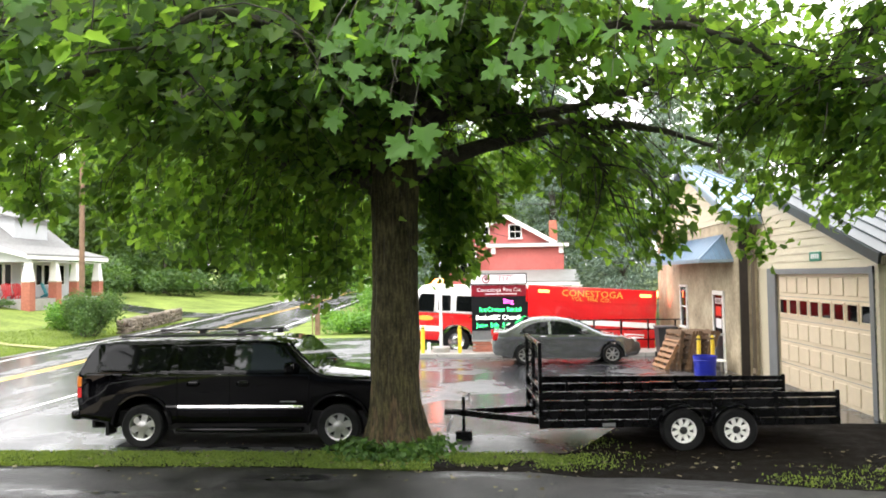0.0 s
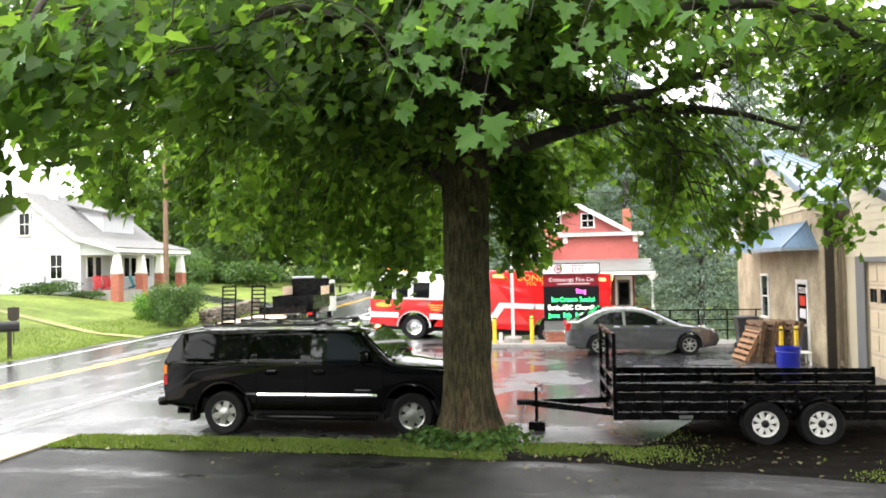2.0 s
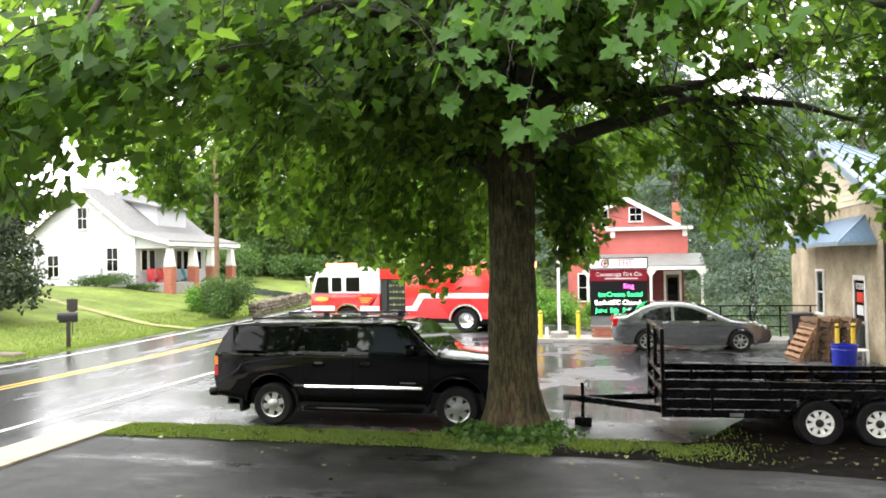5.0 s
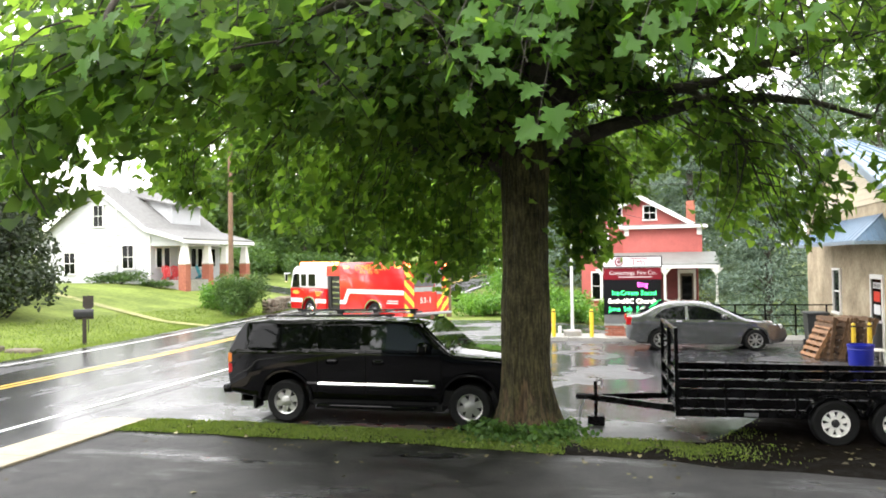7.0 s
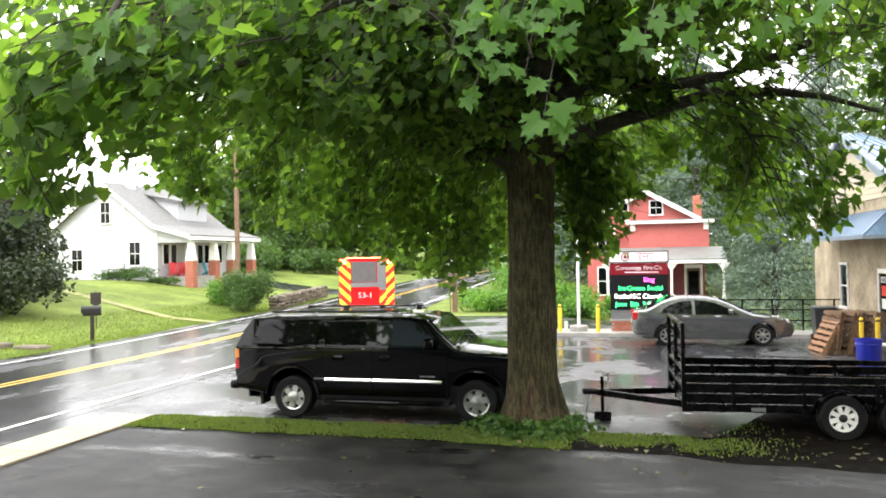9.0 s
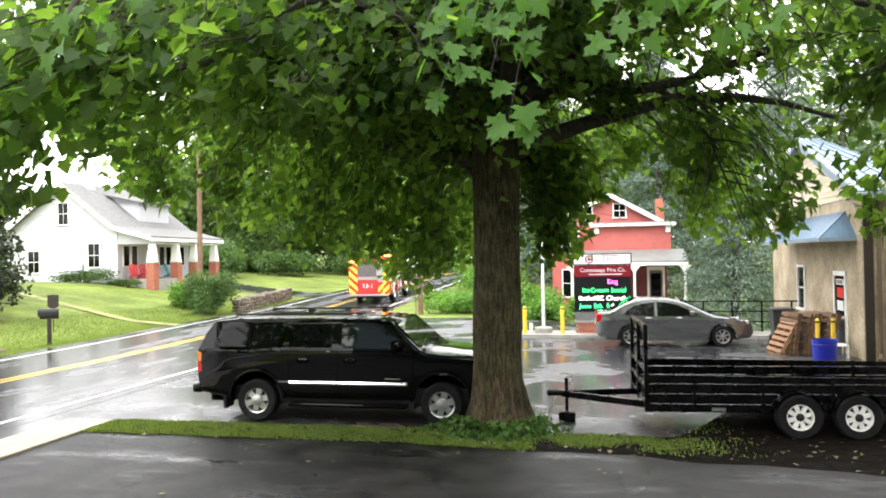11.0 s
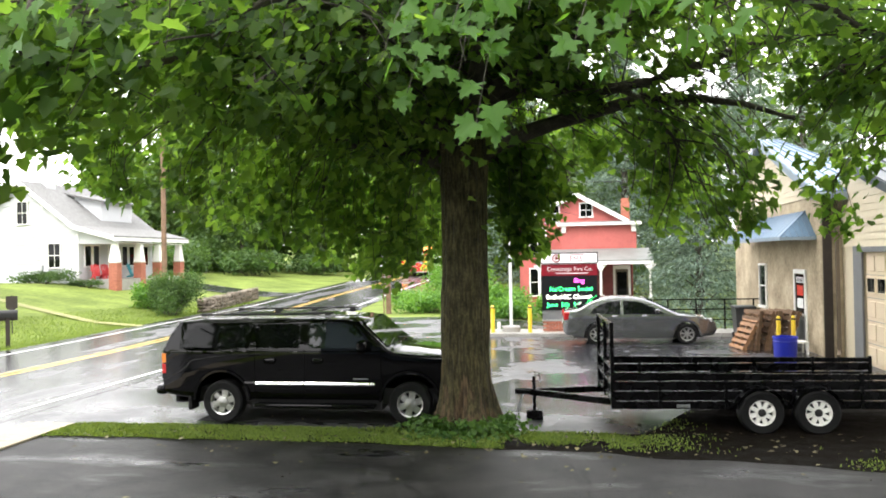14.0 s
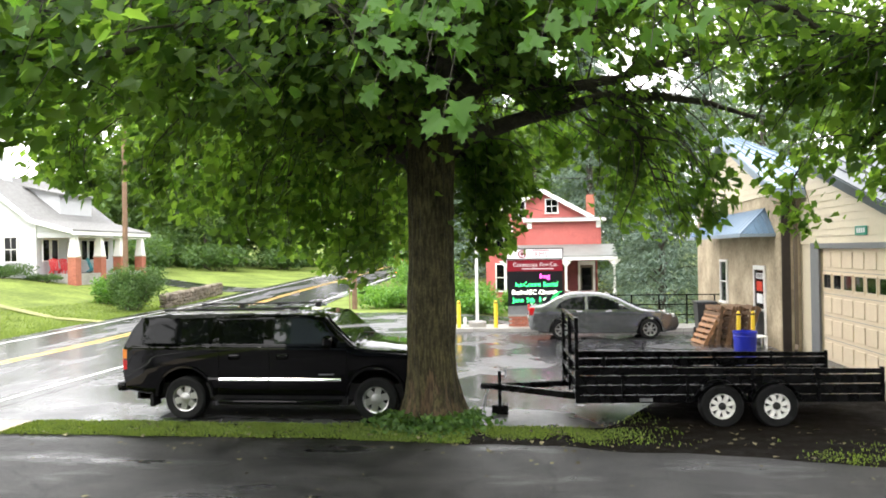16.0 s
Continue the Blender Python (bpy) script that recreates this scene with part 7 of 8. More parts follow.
    part("lettering_bar", bm, M["sign_red"], s)
    bm = B()
    lathe(bm, [(0.1, y - 0.02), (0.145, y - 0.02), (0.145, y - 0.01), (0.1, y - 0.01), (0.1, y - 0.02)], 24, "y", (x0 + 0.52, 0, 2.66))
    part("emblem_ring", bm, M["sign_red"], s)
    bm = B()
    box(bm, x0 + 0.49, x0 + 0.55, y - 0.02, y - 0.01, 2.6, 2.74)
    box(bm, x0 + 0.45, x0 + 0.59, y - 0.02, y - 0.01, 2.64, 2.69)
    part("emblem_cross", bm, M["sign_red"], s)


def bollard(x, y, h, group, label, z=0.0, thick=1.0):
    b = thing("bollard", label, "bollard", pose(x, y, z) @ Matrix.Diagonal((thick, thick, 1, 1)), group)
    bm = B()
    lathe(bm, [(0.07, -0.3), (0.07, h - 0.06), (0.055, h - 0.02), (0.03, h), (0.001, h + 0.005)], 14)
    part("post", bm, M["yellow_paint"], b, smooth=True)
    bm = B()
    lathe(bm, [(0.073, h * 0.9), (0.073, h * 0.94)], 14)
    part("band", bm, M["black_plastic"], b)


def flagpole():
    f = thing("flagpole", "white metal pole in a round concrete planter base", "pole", pose(-2.1, 26.75, 0))
    bm = B()
    rod(bm, (0, 0, 0.2), (0, 0, 8.5), 0.06, 0.035, 12)
    part("pole", bm, M["white_paint"], f, smooth=True)
    bm = B()
    lathe(bm, [(0.3, -0.1), (0.32, 0.26), (0.29, 0.3), (0.001, 0.3)], 20)
    part("base", bm, M["kerb"], f, smooth=True)
    bm = B()
    box(bm, -0.5, -0.38, -0.06, 0.06, 0.0, 0.45, 0.02)
    part("spigot", bm, M["white_paint"], f)


def island():
    for i in range(7):
        x = -3.9 + i * 1.75
        b2 = B()
        box(b2, x, x + 1.735, 25.85, 26.05, -0.1, 0.13, 0.02, 2)
        k = part("kerb_stone", b2, M["kerb"])
        tagged(k, "wet concrete kerb stone edging the island", "kerb", "kerb stones", "structure")
    bm = B()
    box(bm, -3.9, 8.35, 26.06, 27.6, -0.7, 0.1)
    ob = part("island", bm, M["kerb"])
    tagged(ob, "narrow concrete island between lot and station drive", "pavement", kind="structure")


def railing():
    r = thing("railing", "black metal railing along the edge of the lot", "railing")
    y = 27.35
    for x in np.arange(2.4, 6.45, 0.95):
        bm = B()
        box(bm, x - 0.025, x + 0.025, y - 0.025, y + 0.025, 0.0, 1.15)
        part("post", bm, M["black_steel"], r)
    for z in (1.12, 0.78, 0.42):
        bm = B()
        box(bm, 2.4, 6.4, y - 0.02, y + 0.02, z, z + 0.04)
        part("rail", bm, M["black_steel"], r)


def pallet_meshes():
    out = {}
    for key, l, w, t in (("deck", 1.0, 0.095, 0.017), ("stringer", 1.15, 0.085, 0.035)):
        for mt in ("pallet", "pallet_new"):
            bm = B()
            if key == "deck":
                box(bm, -l / 2, l / 2, -w / 2, w / 2, -t / 2, t / 2)
            else:
                box(bm, -t / 2, t / 2, -l / 2, l / 2, -w / 2, w / 2)
            out[key, mt] = mesh_of(bm, key, M[mt])
    return out


def pallets():
    ms = pallet_meshes()
    g = np.random.default_rng(11)
    for i in range(8):
        mt = "pallet_new" if i == 0 else "pallet"
        lean = (78 if i else 66) + g.uniform(-6, 6)
        x = 4.75 + i * 0.18
        p = thing("pallet", "weathered wooden pallet leaning in a row" if i else "pale orange wooden pallet leaning on others", "pallet",
                  pose(x, 22.7 + g.uniform(-0.08, 0.08), 0.0) @ pose(0, 0, 0, 0, -lean, g.uniform(-9, 9) + 8) @ pose(0.53, 0, 0.07), "leaning pallets")
        spin = pose(0, 0, 0, 0, 0, 90)
        for s in (-0.46, 0, 0.46):
            share("stringer", ms["stringer", mt], p, spin @ pose(s, 0, 0))
        for k in range(7):
            for z in (0.052, -0.052):
                if z < 0 and k % 2:
                    continue
                share("deck_board", ms["deck", mt], p, spin @ pose(0, -0.52 + k * 0.173 + g.uniform(-0.01, 0.01), z))


def blue_barrel():
    b = thing("blue_tub", "blue plastic tub standing on wet asphalt", "tub", pose(5.08, 19.3, 0))
    bm = B()
    lathe(bm, [(0.001, 0.0), (0.23, 0.0), (0.25, 0.05), (0.275, 0.66), (0.29, 0.66), (0.29, 0.71), (0.27, 0.71), (0.245, 0.1), (0.001, 0.1)], 28)
    part("body", bm, M["blue_plastic"], b, smooth=True)
    bm = B()
    lathe(bm, [(0.272, 0.58), (0.285, 0.6), (0.272, 0.62)], 28)
    part("rim_band", bm, M["blue_plastic"], b)


def wheelie_bin():
    b = thing("wheelie_bin", "charcoal plastic bin beside the pallets", "bin", pose(5.4, 25.2, 0))
    bm = B()
    lo = [bm.verts.new(p) for p in ((-0.24, -0.27, 0.05), (0.24, -0.27, 0.05), (0.24, 0.27, 0.05), (-0.24, 0.27, 0.05))]
    hi = [bm.verts.new(p) for p in ((-0.3, -0.34, 0.98), (0.3, -0.34, 0.98), (0.3, 0.34, 0.98), (-0.3, 0.34, 0.98))]
    bm.faces.new(lo)
    bm.faces.new(hi)
    for i in range(4):
        bm.faces.new((lo[i], lo[(i + 1) % 4], hi[(i + 1) % 4], hi[i]))
    part("body", bm, M["bin"], b)
    bm = B()
    box(bm, -0.33, 0.33, -0.38, 0.36, 0.98, 1.06, 0.03, 2)
    part("lid", bm, M["bin"], b, smooth=True)
    for s in (-1, 1):
        bm = B()
        rod(bm, (s * 0.24, 0.27, 0.1), (s * 0.29, 0.27, 0.1), 0.1, seg=14)
        part("wheel", bm, M["rubber"], b)


def bench_bits():
    b = thing("white_bench", "small white plastic bench by the door", "bench", pose(6.0, 21.55, 0) @ Matrix.Diagonal((0.7, 0.7, 0.8, 1)))
    bm = B()
    box(bm, -0.3, 0.3, -0.35, 0.35, 0.38, 0.43, 0.01)
    part("seat", bm, M["trim_white"], b)
    for sx in (-0.26, 0.26):
        for sy in (-0.3, 0.3):
            bm = B()
            box(bm, sx - 0.03, sx + 0.03, sy - 0.03, sy + 0.03, 0, 0.38)
            part("leg", bm, M["trim_white"], b)


def utility_pole(x, y, h, r, sign=False):
    z = height(x, y)
    p = thing("utility_pole", "brown wooden utility pole beside the road" + (" with a speed sign" if sign else ""), "pole", pose(x, y, z))
    bm = B()
    rod(bm, (0, 0, -0.3), (0, 0, h), r, r * 0.75, 12)
    part("pole", bm, M["wood_pole"], p, smooth=True)
    bm = B()
    beam(bm, (-1.1, 0, h - 0.7), (1.1, 0, h - 0.7), 0.1, 0.12)
    part("crossarm", bm, M["wood_pole"], p)
    if sign:
        bm = B()
        box(bm, -0.02 - 0.3, 0.28 - 0.3, -0.34, -0.31, 2.3, 3.05, 0.01)
        part("speed_sign", bm, M["sign_white"], p)
        for k, (a, b, c, d) in enumerate(((0.03, 0.23, 2.9, 2.96), (0.03, 0.11, 2.45, 2.8), (0.15, 0.23, 2.45, 2.8))):
            bm = B()
            box(bm, a - 0.3, b - 0.3, -0.346, -0.338, c, d)
            part("sign_bar", bm, M["led_black"], p)
        bm = B()
        rod(bm, (-0.17, -0.29, -0.2), (-0.17, -0.29, 3.0), 0.03, seg=8)
        part("sign_post", bm, M["wood_pole"], p)
    return p


def mailbox(x, y):
    z = height(x, y)
    m = thing("mailbox", "black mailbox on a dark wooden post by the road", "mailbox", pose(x, y, z, 0, 0, 40))
    bm = B()
    box(bm, -0.07, 0.07, -0.07, 0.07, -0.2, 1.0, 0.01)
    part("post", bm, M["wood_and_shade"], m)
    bm = B()
    pts = [(-0.12, 1.0), (0.12, 1.0), (0.12, 1.14)] + [(0.12 * math.cos(w), 1.14 + 0.12 * math.sin(w)) for w in np.linspace(0.3, math.pi - 0.3, 7)] + [(-0.12, 1.14)]
    slab(bm, pts, "x", -0.36, 0.3)
    part("box", bm, M["black_plastic"], m)
    bm = B()
    box(bm, -0.3, 0.3, -0.03, 0.03, 0.9, 1.0)
    part("arm", bm, M["wood_and_shade"], m)


def yard_sign(x, y):
    z = height(x, y)
    m = thing("yard_sign", "small brown shield sign on a thin post in the lawn", "sign", pose(x, y, z, 0, 0, 30))
    bm = B()
    rod(bm, (0, 0, -0.2), (0, 0, 1.5), 0.02, seg=8)
    part("post", bm, M["black_plastic"], m)
    bm = B()
    slab(bm, [(-0.2, 1.0), (0, 0.86), (0.2, 1.0), (0.2, 1.45), (-0.2, 1.45)], "y", -0.05, -0.02)
    part("plate", bm, M["wood_and_shade"], m)


def shrub(name, label, x, y, rx, ry, h, leaves, mat, seed, leaf=0.16, base=None):
    """A bush: stems, and leaves in uneven clumps."""
    g = np.random.default_rng(seed)
    z = height(x, y) if base is None else base
    s = thing(name, label, "shrub", pose(x, y, z))
    v, f = [], []
    pos = []
    n = 14
    for i in range(n):
        c = np.array([g.uniform(-1, 1) * rx * 0.75, g.uniform(-1, 1) * ry * 0.75, h * g.uniform(0.3, 0.8)])
        tube(v, f, np.array([[c[0] * 0.3, c[1] * 0.3, -0.1], c * np.array([0.8, 0.8, 0.6]), c]), 0.03, 0.01, 5)
        per = leaves // n
        d = g.normal(size=(per, 3))
        d /= np.linalg.norm(d, axis=1, keepdims=True)
        rr = g.uniform(0.4, 1.05, size=(per, 1))
        pos.append(c + d * rr * np.array([rx * 0.5, ry * 0.5, h * 0.4]))
    pos = np.concatenate(pos)
    pos = pos[pos[:, 2] > 0.02]
    k = len(pos)
    st = new("stem_cluster", raw_mesh("stem_cluster", v, f, M["bark"], True))
    st.parent = s
    up = g.normal(size=(k, 3)) * 0.6 + np.array([0, 0, 0.7])
    up /= np.linalg.norm(up, axis=1, keepdims=True)
    c = new("foliage", leaf_mesh("foliage", pos, up, g.normal(size=(k, 3)), g.uniform(0.7, 1.3, k) * leaf, OVAL, mat))
    c.parent = s
    c["kind"] = "stuff"


def stone_wall(pts):
    """Low dry-stone wall along a line, of single stones."""
    w = thing("stone_wall", "low dry-stone wall of rough brown field stones", "wall")
    g = np.random.default_rng(21)
    shapes = []
    for k in range(6):
        bm = B()
        box(bm, -0.5, 0.5, -0.5, 0.5, -0.5, 0.5, 0.12, 1)
        for v in bm.verts:
            v.co += Vector(g.normal(size=3)) * 0.05
        shapes.append(mesh_of(bm, "stone", M["stone"], True))
    count = 0
    for (xa, ya), (xb, yb) in zip(pts, pts[1:]):
        L = math.hypot(xb - xa, yb - ya)
        ang = math.degrees(math.atan2(yb - ya, xb - xa))
        for row in range(4):
            s = 0.0
            while s < L:
                l = g.uniform(0.28, 0.6)
                t = (s + l / 2) / L
                x, y = xa + (xb - xa) * t, ya + (yb - ya) * t
                ob = share("stone", shapes[g.integers(6)], w, pose(x, y, height(x, y) + 0.08 + row * 0.19 + g.uniform(-0.03, 0.03), g.uniform(-12, 12), g.uniform(-12, 12), ang + g.uniform(-14, 14)))
                ob.scale = (l * g.uniform(0.85, 1.1), g.uniform(0.35, 0.5), g.uniform(0.16, 0.28))
                s += l
                count += 1


def grass_patch(name, label, pts, mat, h, seed, keep=None):
    """Blades of grass over a patch, two triangles each."""
    g = np.random.default_rng(seed)
    p = np.array(pts)
    n = len(p)
    ang = g.uniform(0, 2 * math.pi, n)
    hh = h * g.uniform(0.5, 1.4, n)
    lean = g.normal(size=(n, 2)) * 0.45
    w = 0.006 + 0.006 * g.random(n)
    dx, dy = np.cos(ang) * w, np.sin(ang) * w
    v = np.empty((n, 5, 3))
    v[:, 0] = p + np.stack([dx, dy, 0 * dx], 1)
    v[:, 1] = p - np.stack([dx, dy, 0 * dx], 1)
    mid = p + np.stack([lean[:, 0] * hh * 0.35, lean[:, 1] * hh * 0.35, hh * 0.6], 1)
    v[:, 2] = mid - np.stack([dx, dy, 0 * dx], 1) * 0.8
    v[:, 3] = mid + np.stack([dx, dy, 0 * dx], 1) * 0.8
    v[:, 4] = p + np.stack([lean[:, 0] * hh, lean[:, 1] * hh, hh], 1)
    idx = np.arange(n) * 5
    quads = np.stack([idx, idx + 1, idx + 2, idx + 3], 1)
    tris = np.stack([idx + 3, idx + 2, idx + 4], 1)
    me = bpy.data.meshes.new(name)
    me.vertices.add(n * 5)
    me.vertices.foreach_set("co", v.reshape(-1).astype(np.float32))
    loops = np.concatenate([quads.ravel(), tris.ravel()])
    sizes = np.concatenate([np.full(n, 4), np.full(n, 3)])
    me.loops.add(len(loops))
    me.loops.foreach_set("vertex_index", loops.astype(np.int32))
    me.polygons.add(len(sizes))
    me.polygons.foreach_set("loop_start", np.concatenate([[0], np.cumsum(sizes)[:-1]]).astype(np.int32))
    me.update(calc_edges=True)
    me.materials.append(mat)
    return tagged(new(name, me), label, "grass", kind="stuff")


display_sign()
island()
flagpole()
for x, y in ((-2.72, 26.4), (-1.42, 26.4)):
    bollard(x, y, 0.95, "island bollards", "yellow steel bollard on the concrete island", 0.1)
for x, y in ((5.27, 20.6), (5.66, 20.7)):
    bollard(x, y, 1.1, "garage bollards", "thin yellow steel bollard by the workshop door", 0.0, 0.75)
railing()
pallets()
blue_barrel()
wheelie_bin()
bench_bits()
utility_pole(-9.05, 36.9, 8.5, 0.14, True)
utility_pole(-25.6, 44.5, 12.5, 0.17)
mailbox(-19.0, 22.9)
yard_sign(-21.3, 25.9)
stone_wall([(-19.9, 38.2), (-20.5, 42.5), (-21.2, 48.5)])
shrub("hedge", "clipped dark green hedge by the stone wall", -20.7, 36.3, 1.5, 1.3, 2.1, 9000, M["shrub_dark"], 1, 0.11)
shrub("hydrangea", "loose light green shrub beside the hedge", -23.1, 38.9, 1.3, 1.0, 1.4, 3500, M["shrub"], 2, 0.15)
shrub("laurel_bush", "broad leafy bush at the lawn's edge", -25.3, 25.2, 2.4, 2.2, 2.5, 9000, M["leaf_dark"], 3, 0.2)
shrub("laurel_bush", "broad leafy bush at the lawn's edge", -28.2, 27.4, 2.8, 2.8, 4.4, 8000, M["leaf_dark"], 4, 0.22)
shrub("foundation_shrub", "low clipped shrub along the white house", -29.9, 42.6, 1.2, 0.4, 0.5, 1500, M["shrub_dark"], 6, 0.1)
shrub("foundation_shrub", "low clipped shrub along the white house", -33.0, 42.4, 2.6, 0.6, 0.75, 2500, M["shrub_dark"], 5, 0.12)
for i, (x, y, r, h) in enumerate([(-7.2, 38.2, 1.5, 0.9), (-5.0, 37.2, 1.3, 0.9), (-3.4, 38.2, 1.4, 1.3), (-8.6, 43, 2.0, 0.8), (-5.2, 42.2, 1.6, 1.0), (-2.6, 35.6, 1.0, 0.9), (-7.0, 47.0, 2.2, 2.0), (-8.6, 56, 2.5, 3.5), (-0.6, 37.0, 1.0, 1.0)]):
    shrub("garden_shrub", "rounded green garden shrub on the verge", x, y, r, r, h, 2600, M["shrub"], 30 + i, 0.16)
for i, (x, y, r, h) in enumerate([(-33, 60, 3, 3.0), (-29, 66, 3, 2.4), (-36, 70, 4, 4), (-31.5, 56.5, 2.0, 2.2), (-44, 58, 4, 4.5), (-26, 74, 3, 2.2)]):
    shrub("field_shrub", "dark shrub along the back of the lawn", x, y, r, r, h, 2600, M["shrub_dark"], 60 + i, 0.26)
rt = far_tree("yard_tree", "dark leafy tree beside the laurel bushes", -29.3, 29.5, 9.5, 3.8, 9000, M["leaf_dark"], 303, "round", 0.26, 0.15)


def sidewalk():
    for i in range(5):
        y = 5.2 + i * 1.32
        bm = B()
        a = 0.0
        slab(bm, [(-9.38, y), (-8.5, y), (-8.5, y + 1.305), (-9.38, y + 1.305)], "z", height(-9, y + 0.6) - 0.06, height(-9, y + 0.6) + 0.045, 0.012, 1)
        tagged(part("sidewalk_slab", bm, M["concrete"]), "damp pale concrete sidewalk slab", "pavement", "sidewalk slabs", "structure")


sidewalk()


def verge():
    """Grass strip and bare soil between driveway and lot."""
    ys = lambda x: (11.0 - 0.2 * step(-4, -0.5, x) - 0.35 * step(-0.5, 2, x) - 0.55 * step(2, 5, x), 11.9 + 2.35 * step(0.9, 2.4, x))
    xs = np.linspace(-8.5, 14, 91)
    verts, faces = [], []
    for i, x in enumerate(xs):
        a, b = ys(x)
        a += 0.12 * noise.noise(Vector((x * 1.3, 1, 0)))
        b += 0.12 * noise.noise(Vector((x * 1.3, 5, 0)))
        for k in range(6):
            t = k / 5
            verts.append((x, a + (b - a) * t, 0.006 + 0.012 * math.sin(math.pi * t) + 0.01 * noise.noise(Vector((x * 3, t * 4, 2))) * (0 < k < 5)))
    for i in range(len(xs) - 1):
        for k in range(5):
            q = i * 6 + k
            faces.append((q, q + 6, q + 7, q + 1))
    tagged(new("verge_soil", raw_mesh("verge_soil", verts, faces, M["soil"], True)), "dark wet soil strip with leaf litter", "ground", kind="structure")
    g = np.random.default_rng(77)
    pts = []
    for i in range(90000):
        x = g.uniform(-8.5, 7.5)
        a, b = ys(x)
        y = g.uniform(a - 0.06, b) + 0.14 * noise.noise(Vector((x * 1.1, 9, 0)))
        dense = 1.0 if x < -1 else 0.8 * step(2.4, 0.0, x) * step(a + 0.1, a + 0.5, y)
        if x > 3.2:
            dense = 0.75 * step(3.2, 4.2, x) * step(a + 1.3, a + 0.8, y) * (0.4 + 0.6 * (noise.noise(Vector((x * 1.5, y * 1.5, 0))) > 0))
        dense *= max(0.3 if x < -1 else 0.05, min(1, 0.5 + 1.5 * noise.noise(Vector((x * 1.7, y * 1.7, 4)))))
        if g.random() < dense:
            pts.append((x, y, 0.02))
    grass_patch("verge_grass", "short wet green grass on the verge", pts, M["grass"], 0.03, 5)
    # low plants round the trunk's foot
    n = 800
    a, r = g.uniform(0, 6.28, n), np.abs(g.normal(size=n)) * 0.2 + 0.5
    pos = np.stack([-1.72 + np.cos(a) * r * 1.25, 12.2 - np.abs(np.sin(a)) * r * 1.15, 0.04 + 0.22 * g.random(n) * np.exp(-((r - 0.55) / 0.3) ** 2)], 1)
    up, tip = scatter_dirs(n)
    ob = new("ground_ivy", leaf_mesh("ground_ivy", pos, up, tip, g.uniform(0.05, 0.1, n), MAPLE, M["shrub_mid"]))
    tagged(ob, "low green ivy round the tree's foot", "plant", kind="stuff")
    # fallen leaves and twigs
    n = 300
    pos = np.stack([g.uniform(-8, 6, n), 7.6 + 5.2 * g.random(n), np.full(n, 0.012)], 1)
    pos[:200, 1] = g.uniform(10.3, 12.0, 200)
    pos[:, 2] += 0.03 * ((pos[:, 1] > 10.6) & (pos[:, 1] < 12.0))
    up = g.normal(size=(n, 3)) * 0.15 + np.array([0, 0, 1.0])
    up /= np.linalg.norm(up, axis=1, keepdims=True)
    ob = new("leaf_litter", leaf_mesh("leaf_litter", pos, up, g.normal(size=(n, 3)), g.uniform(0.025, 0.085, n), MAPLE, M["litter"]))
    tagged(ob, "scattered fallen leaves on wet ground", "leaf litter", kind="stuff")


verge()


def lawn_blades():
    g = np.random.default_rng(8)
    pts = []
    for i in range(70000):
        y = g.uniform(12, 46)
        off = g.uniform(0, 1) ** 1.6 * 12
        x = road_x(y) - 3.9 - 0.35 * g.random() - off
        if -24 < x:
            pts.append((x, y, height(x, y) - 0.03))
    grass_patch("lawn_grass", "bright wet lawn grass beside the road", pts, M["grass"], 0.085, 6)


lawn_blades()


def far_kerb_and_path():
    """Worn footpath of pale gravel over the lawn, and the stone step at the road."""
    pts = [(-18.7, 30.5), (-21.5, 31.3), (-25, 32.3), (-30, 33.6), (-36, 34.5)]
    verts, faces = [], []
    for i, (x, y) in enumerate(pts):
        for s in (-0.32, 0.32):
            verts.append((x, y + s, height(x, y + s) + 0.015))
        if i:
            q = 2 * i
            faces.append((q - 2, q - 1, q + 1, q))
    tagged(new("garden_path", raw_mesh("garden_path", verts, faces, M["path"])), "pale worn footpath across the lawn", "path", kind="structure")
    for k, (x, y) in enumerate(((-19.2, 20.4), (-20.5, 20.2))):
        s = B()
        box(s, x - 0.6, x + 0.5, y - 0.25, y + 0.25, height(x, y) - 0.1, height(x, y) + 0.12, 0.04)
        tagged(part("stone_step", s, M["stone"]), "flat stone step set into the lawn bank", "step", "stone steps")
    d = sheet("side_drive", -34, -20.0, 50.0, 53.6, 1.0, 0.6, M["road"], 0.02)
    land("side_drive", "wet asphalt side drive beside the stone wall", "road", d)


far_kerb_and_path()


def cables():
    for k, (a, b, sag) in enumerate((((-9.2 - 0.9, 36.9, 8.0), (7.0, 31.0, 5.9), 0.8), ((-9.2 + 0.9, 36.9, 8.0), (3.0, 43.0, 4.5), 0.5), ((-10.1, 36.9, 7.8), (-26.5, 44.5, 11.8), 0.7))):
        bm = B()
        pts = [Vector(a) + (Vector(b) - Vector(a)) * t - Vector((0, 0, sag * 4 * t * (1 - t))) for t in np.linspace(0, 1, 13)]
        for p, q in zip(pts, pts[1:]):
            rod(bm, p, q, 0.014, seg=5, caps=False)
        tagged(part("overhead_cable", bm, M["black_plastic"]), "thin black overhead cable between pole and house", "cable", "overhead cables")


cables()


# ---- what moves ----
engine.scale = (1.05, 1.02, 0.975)
tipper.scale = (0.94, 1, 1)
hauler.scale = (1.05, 1.14, 1.1)


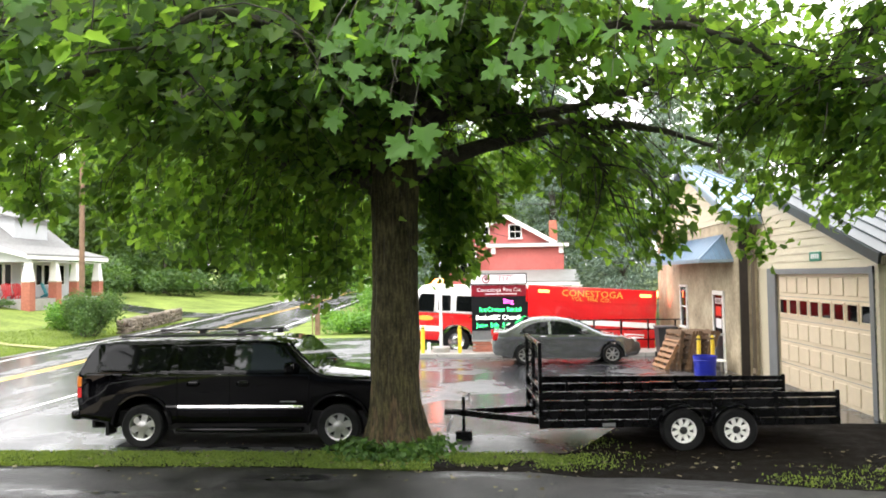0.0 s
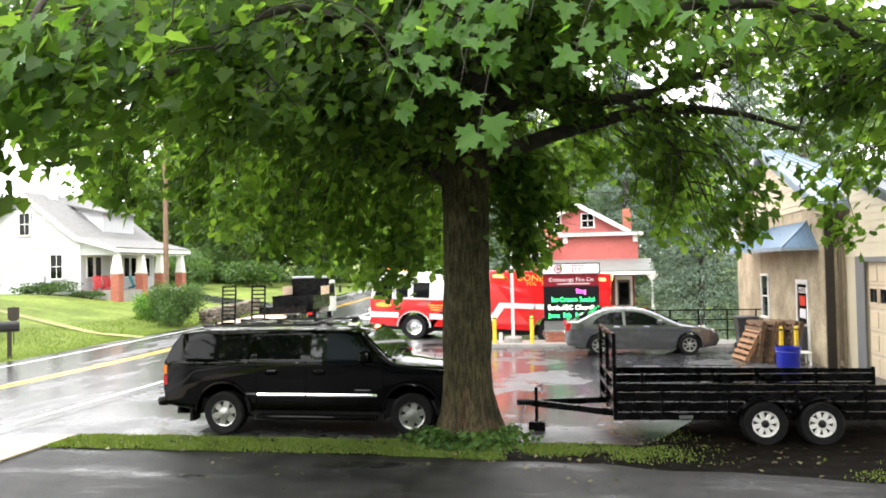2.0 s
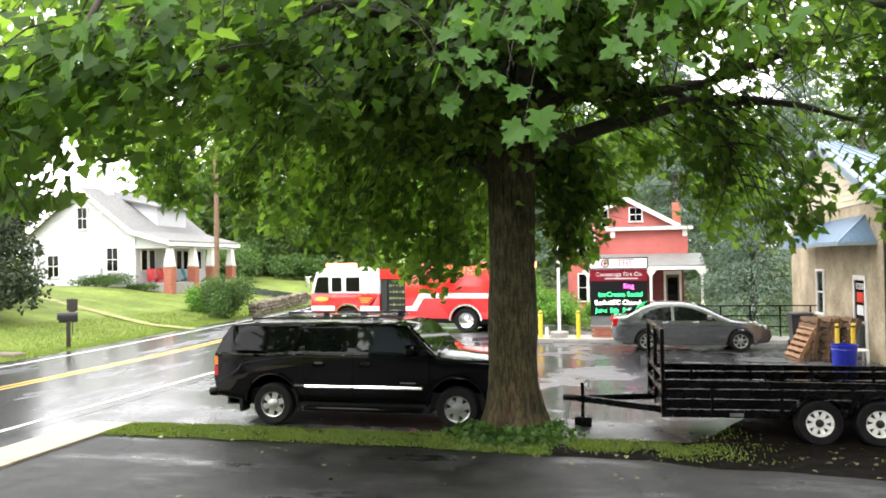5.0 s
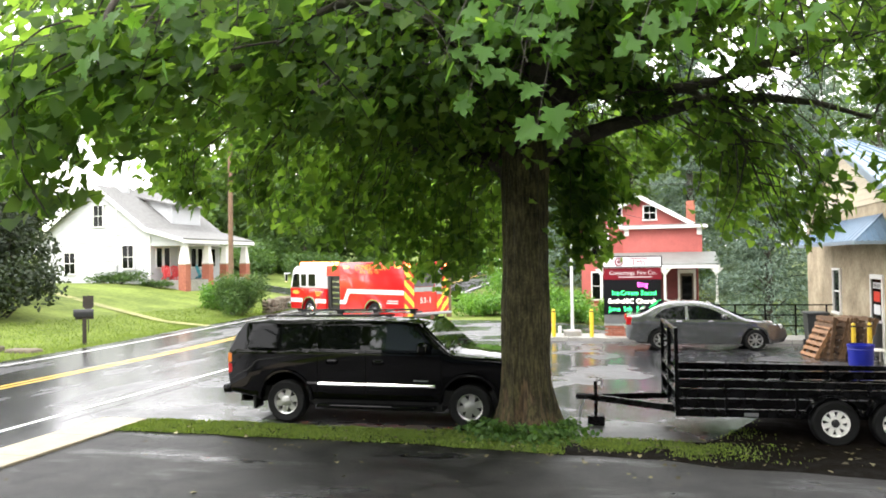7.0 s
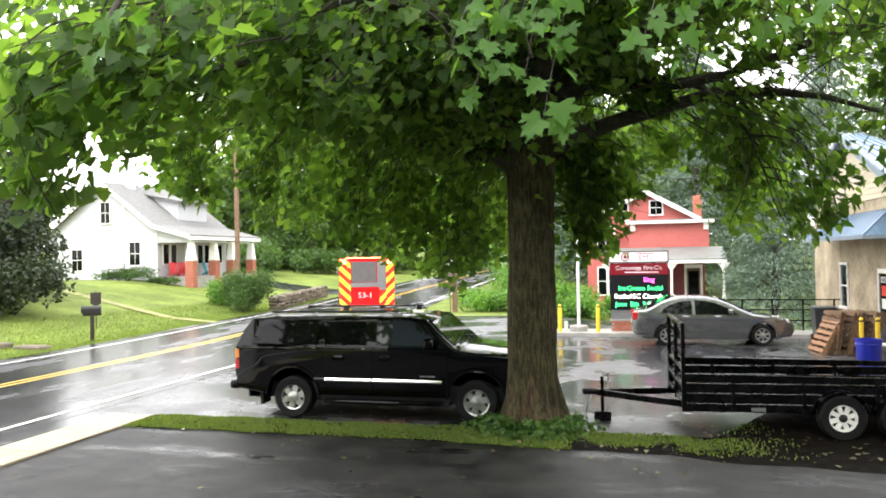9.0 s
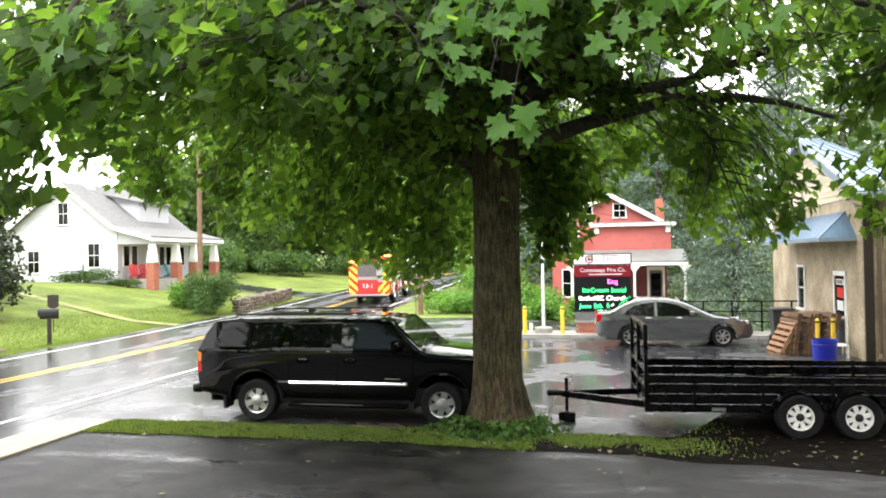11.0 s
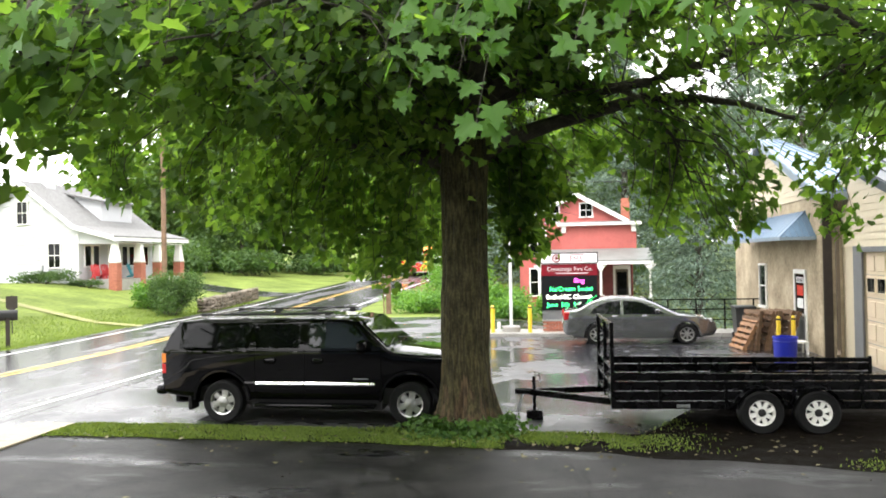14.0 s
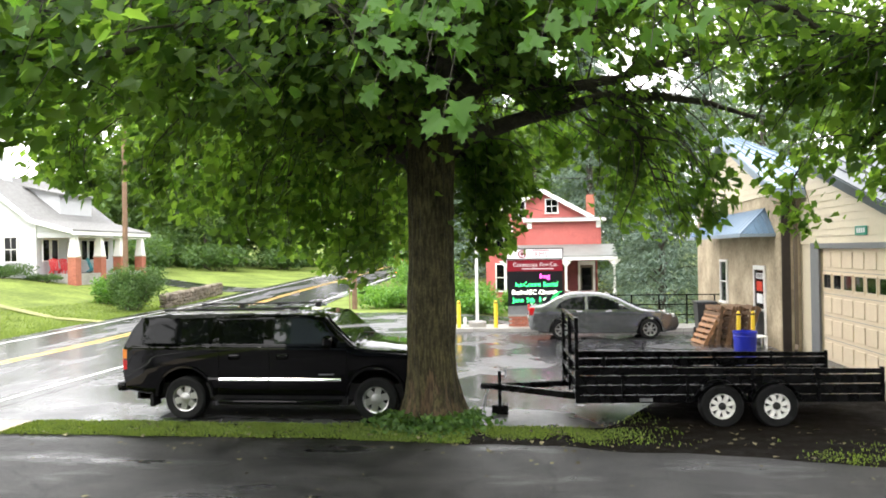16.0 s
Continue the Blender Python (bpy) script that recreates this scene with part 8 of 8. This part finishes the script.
def on_ground(x, y, heading, back, front):
    """The pose of a vehicle whose axles stand on the ground; heading: degrees left of +y."""
    w = radians(heading)
    d = Vector((-math.sin(w), math.cos(w)))
    zf, zb = height(x + d.x * front, y + d.y * front), height(x + d.x * back, y + d.y * back)
    tilt = math.degrees(math.atan2(zf - zb, front - back))
    z = zb + (zf - zb) * (-back) / (front - back)
    return pose(x, y, z) @ pose(0, 0, 0, 0, 0, heading + 90) @ pose(0, 0, 0, 0, -tilt, 0)


def motions():
    engine_rows = [(0, 0.95, 30.3, 90), (0.5, -0.5, 30.3, 90), (1, -1.85, 30.3, 90), (1.5, -2.85, 30.3, 90), (2, -3.5, 30.2, 90), (3, -4.4, 30.0, 89), (3.6, -5.15, 29.95, 88), (4.2, -6.25, 30.1, 86),
                   (5.2, -8.9, 31.2, 80), (6.3, -11.3, 33.0, 71), (7, -12.7, 34.2, 56), (7.5, -13.2, 34.8, 44), (8, -13.5, 35.4, 33), (8.5, -13.75, 36.0, 26), (9, -13.8, 36.9, 21), (9.6, -13.8, 39.2, 14), (10.4, -14.2, 44.5, 9), (11.3, -14.75, 51.7, 5.0), (11.7, -14.7, 54.8, 4.0),
                   (12.1, -14.6, 58.0, 3.0), (12.5, -14.5, 61.8, 3.0), (12.9, -14.7, 66.0, 4.0), (13.3, -15.05, 70.2, 5.0), (16, -18.2, 105.0, 6.0)]
    walk(engine, [(t, on_ground(x, y, h, -2.5, 2.56)) for t, x, y, h in engine_rows])

    def lane(y):
        """Middle of the right-hand lane, and its heading."""
        return road_x(y) + 1.45, math.degrees(math.atan2(road_x(y) - road_x(y + 1), 1.0))

    times = [0, 0.2, 0.4, 0.6, 0.8, 1.0, 1.2, 1.6, 2.0, 2.4, 2.8, 3.2, 3.6, 4.2, 5, 6, 7, 8, 10, 12, 14, 16]
    for ob, ahead, back, front in ((hauler, 3.1, -1.0, 1.0), (tipper, 9.1, 0, 3.4)):
        rows = []
        for t in times:
            y = float(np.interp(t, (0, 0.4, 0.6, 0.8, 1.0, 1.3, 2.2, 3.0, 4.0, 16), (0.0, 5.3, 8.0, 10.5, 13.7, 19.0, 31.5, 45.0, 61.0, 255.0))) + ahead
            x, h = lane(y)
            rows.append((t, on_ground(x, y, h, back, front)))
        walk(ob, rows)


motions()
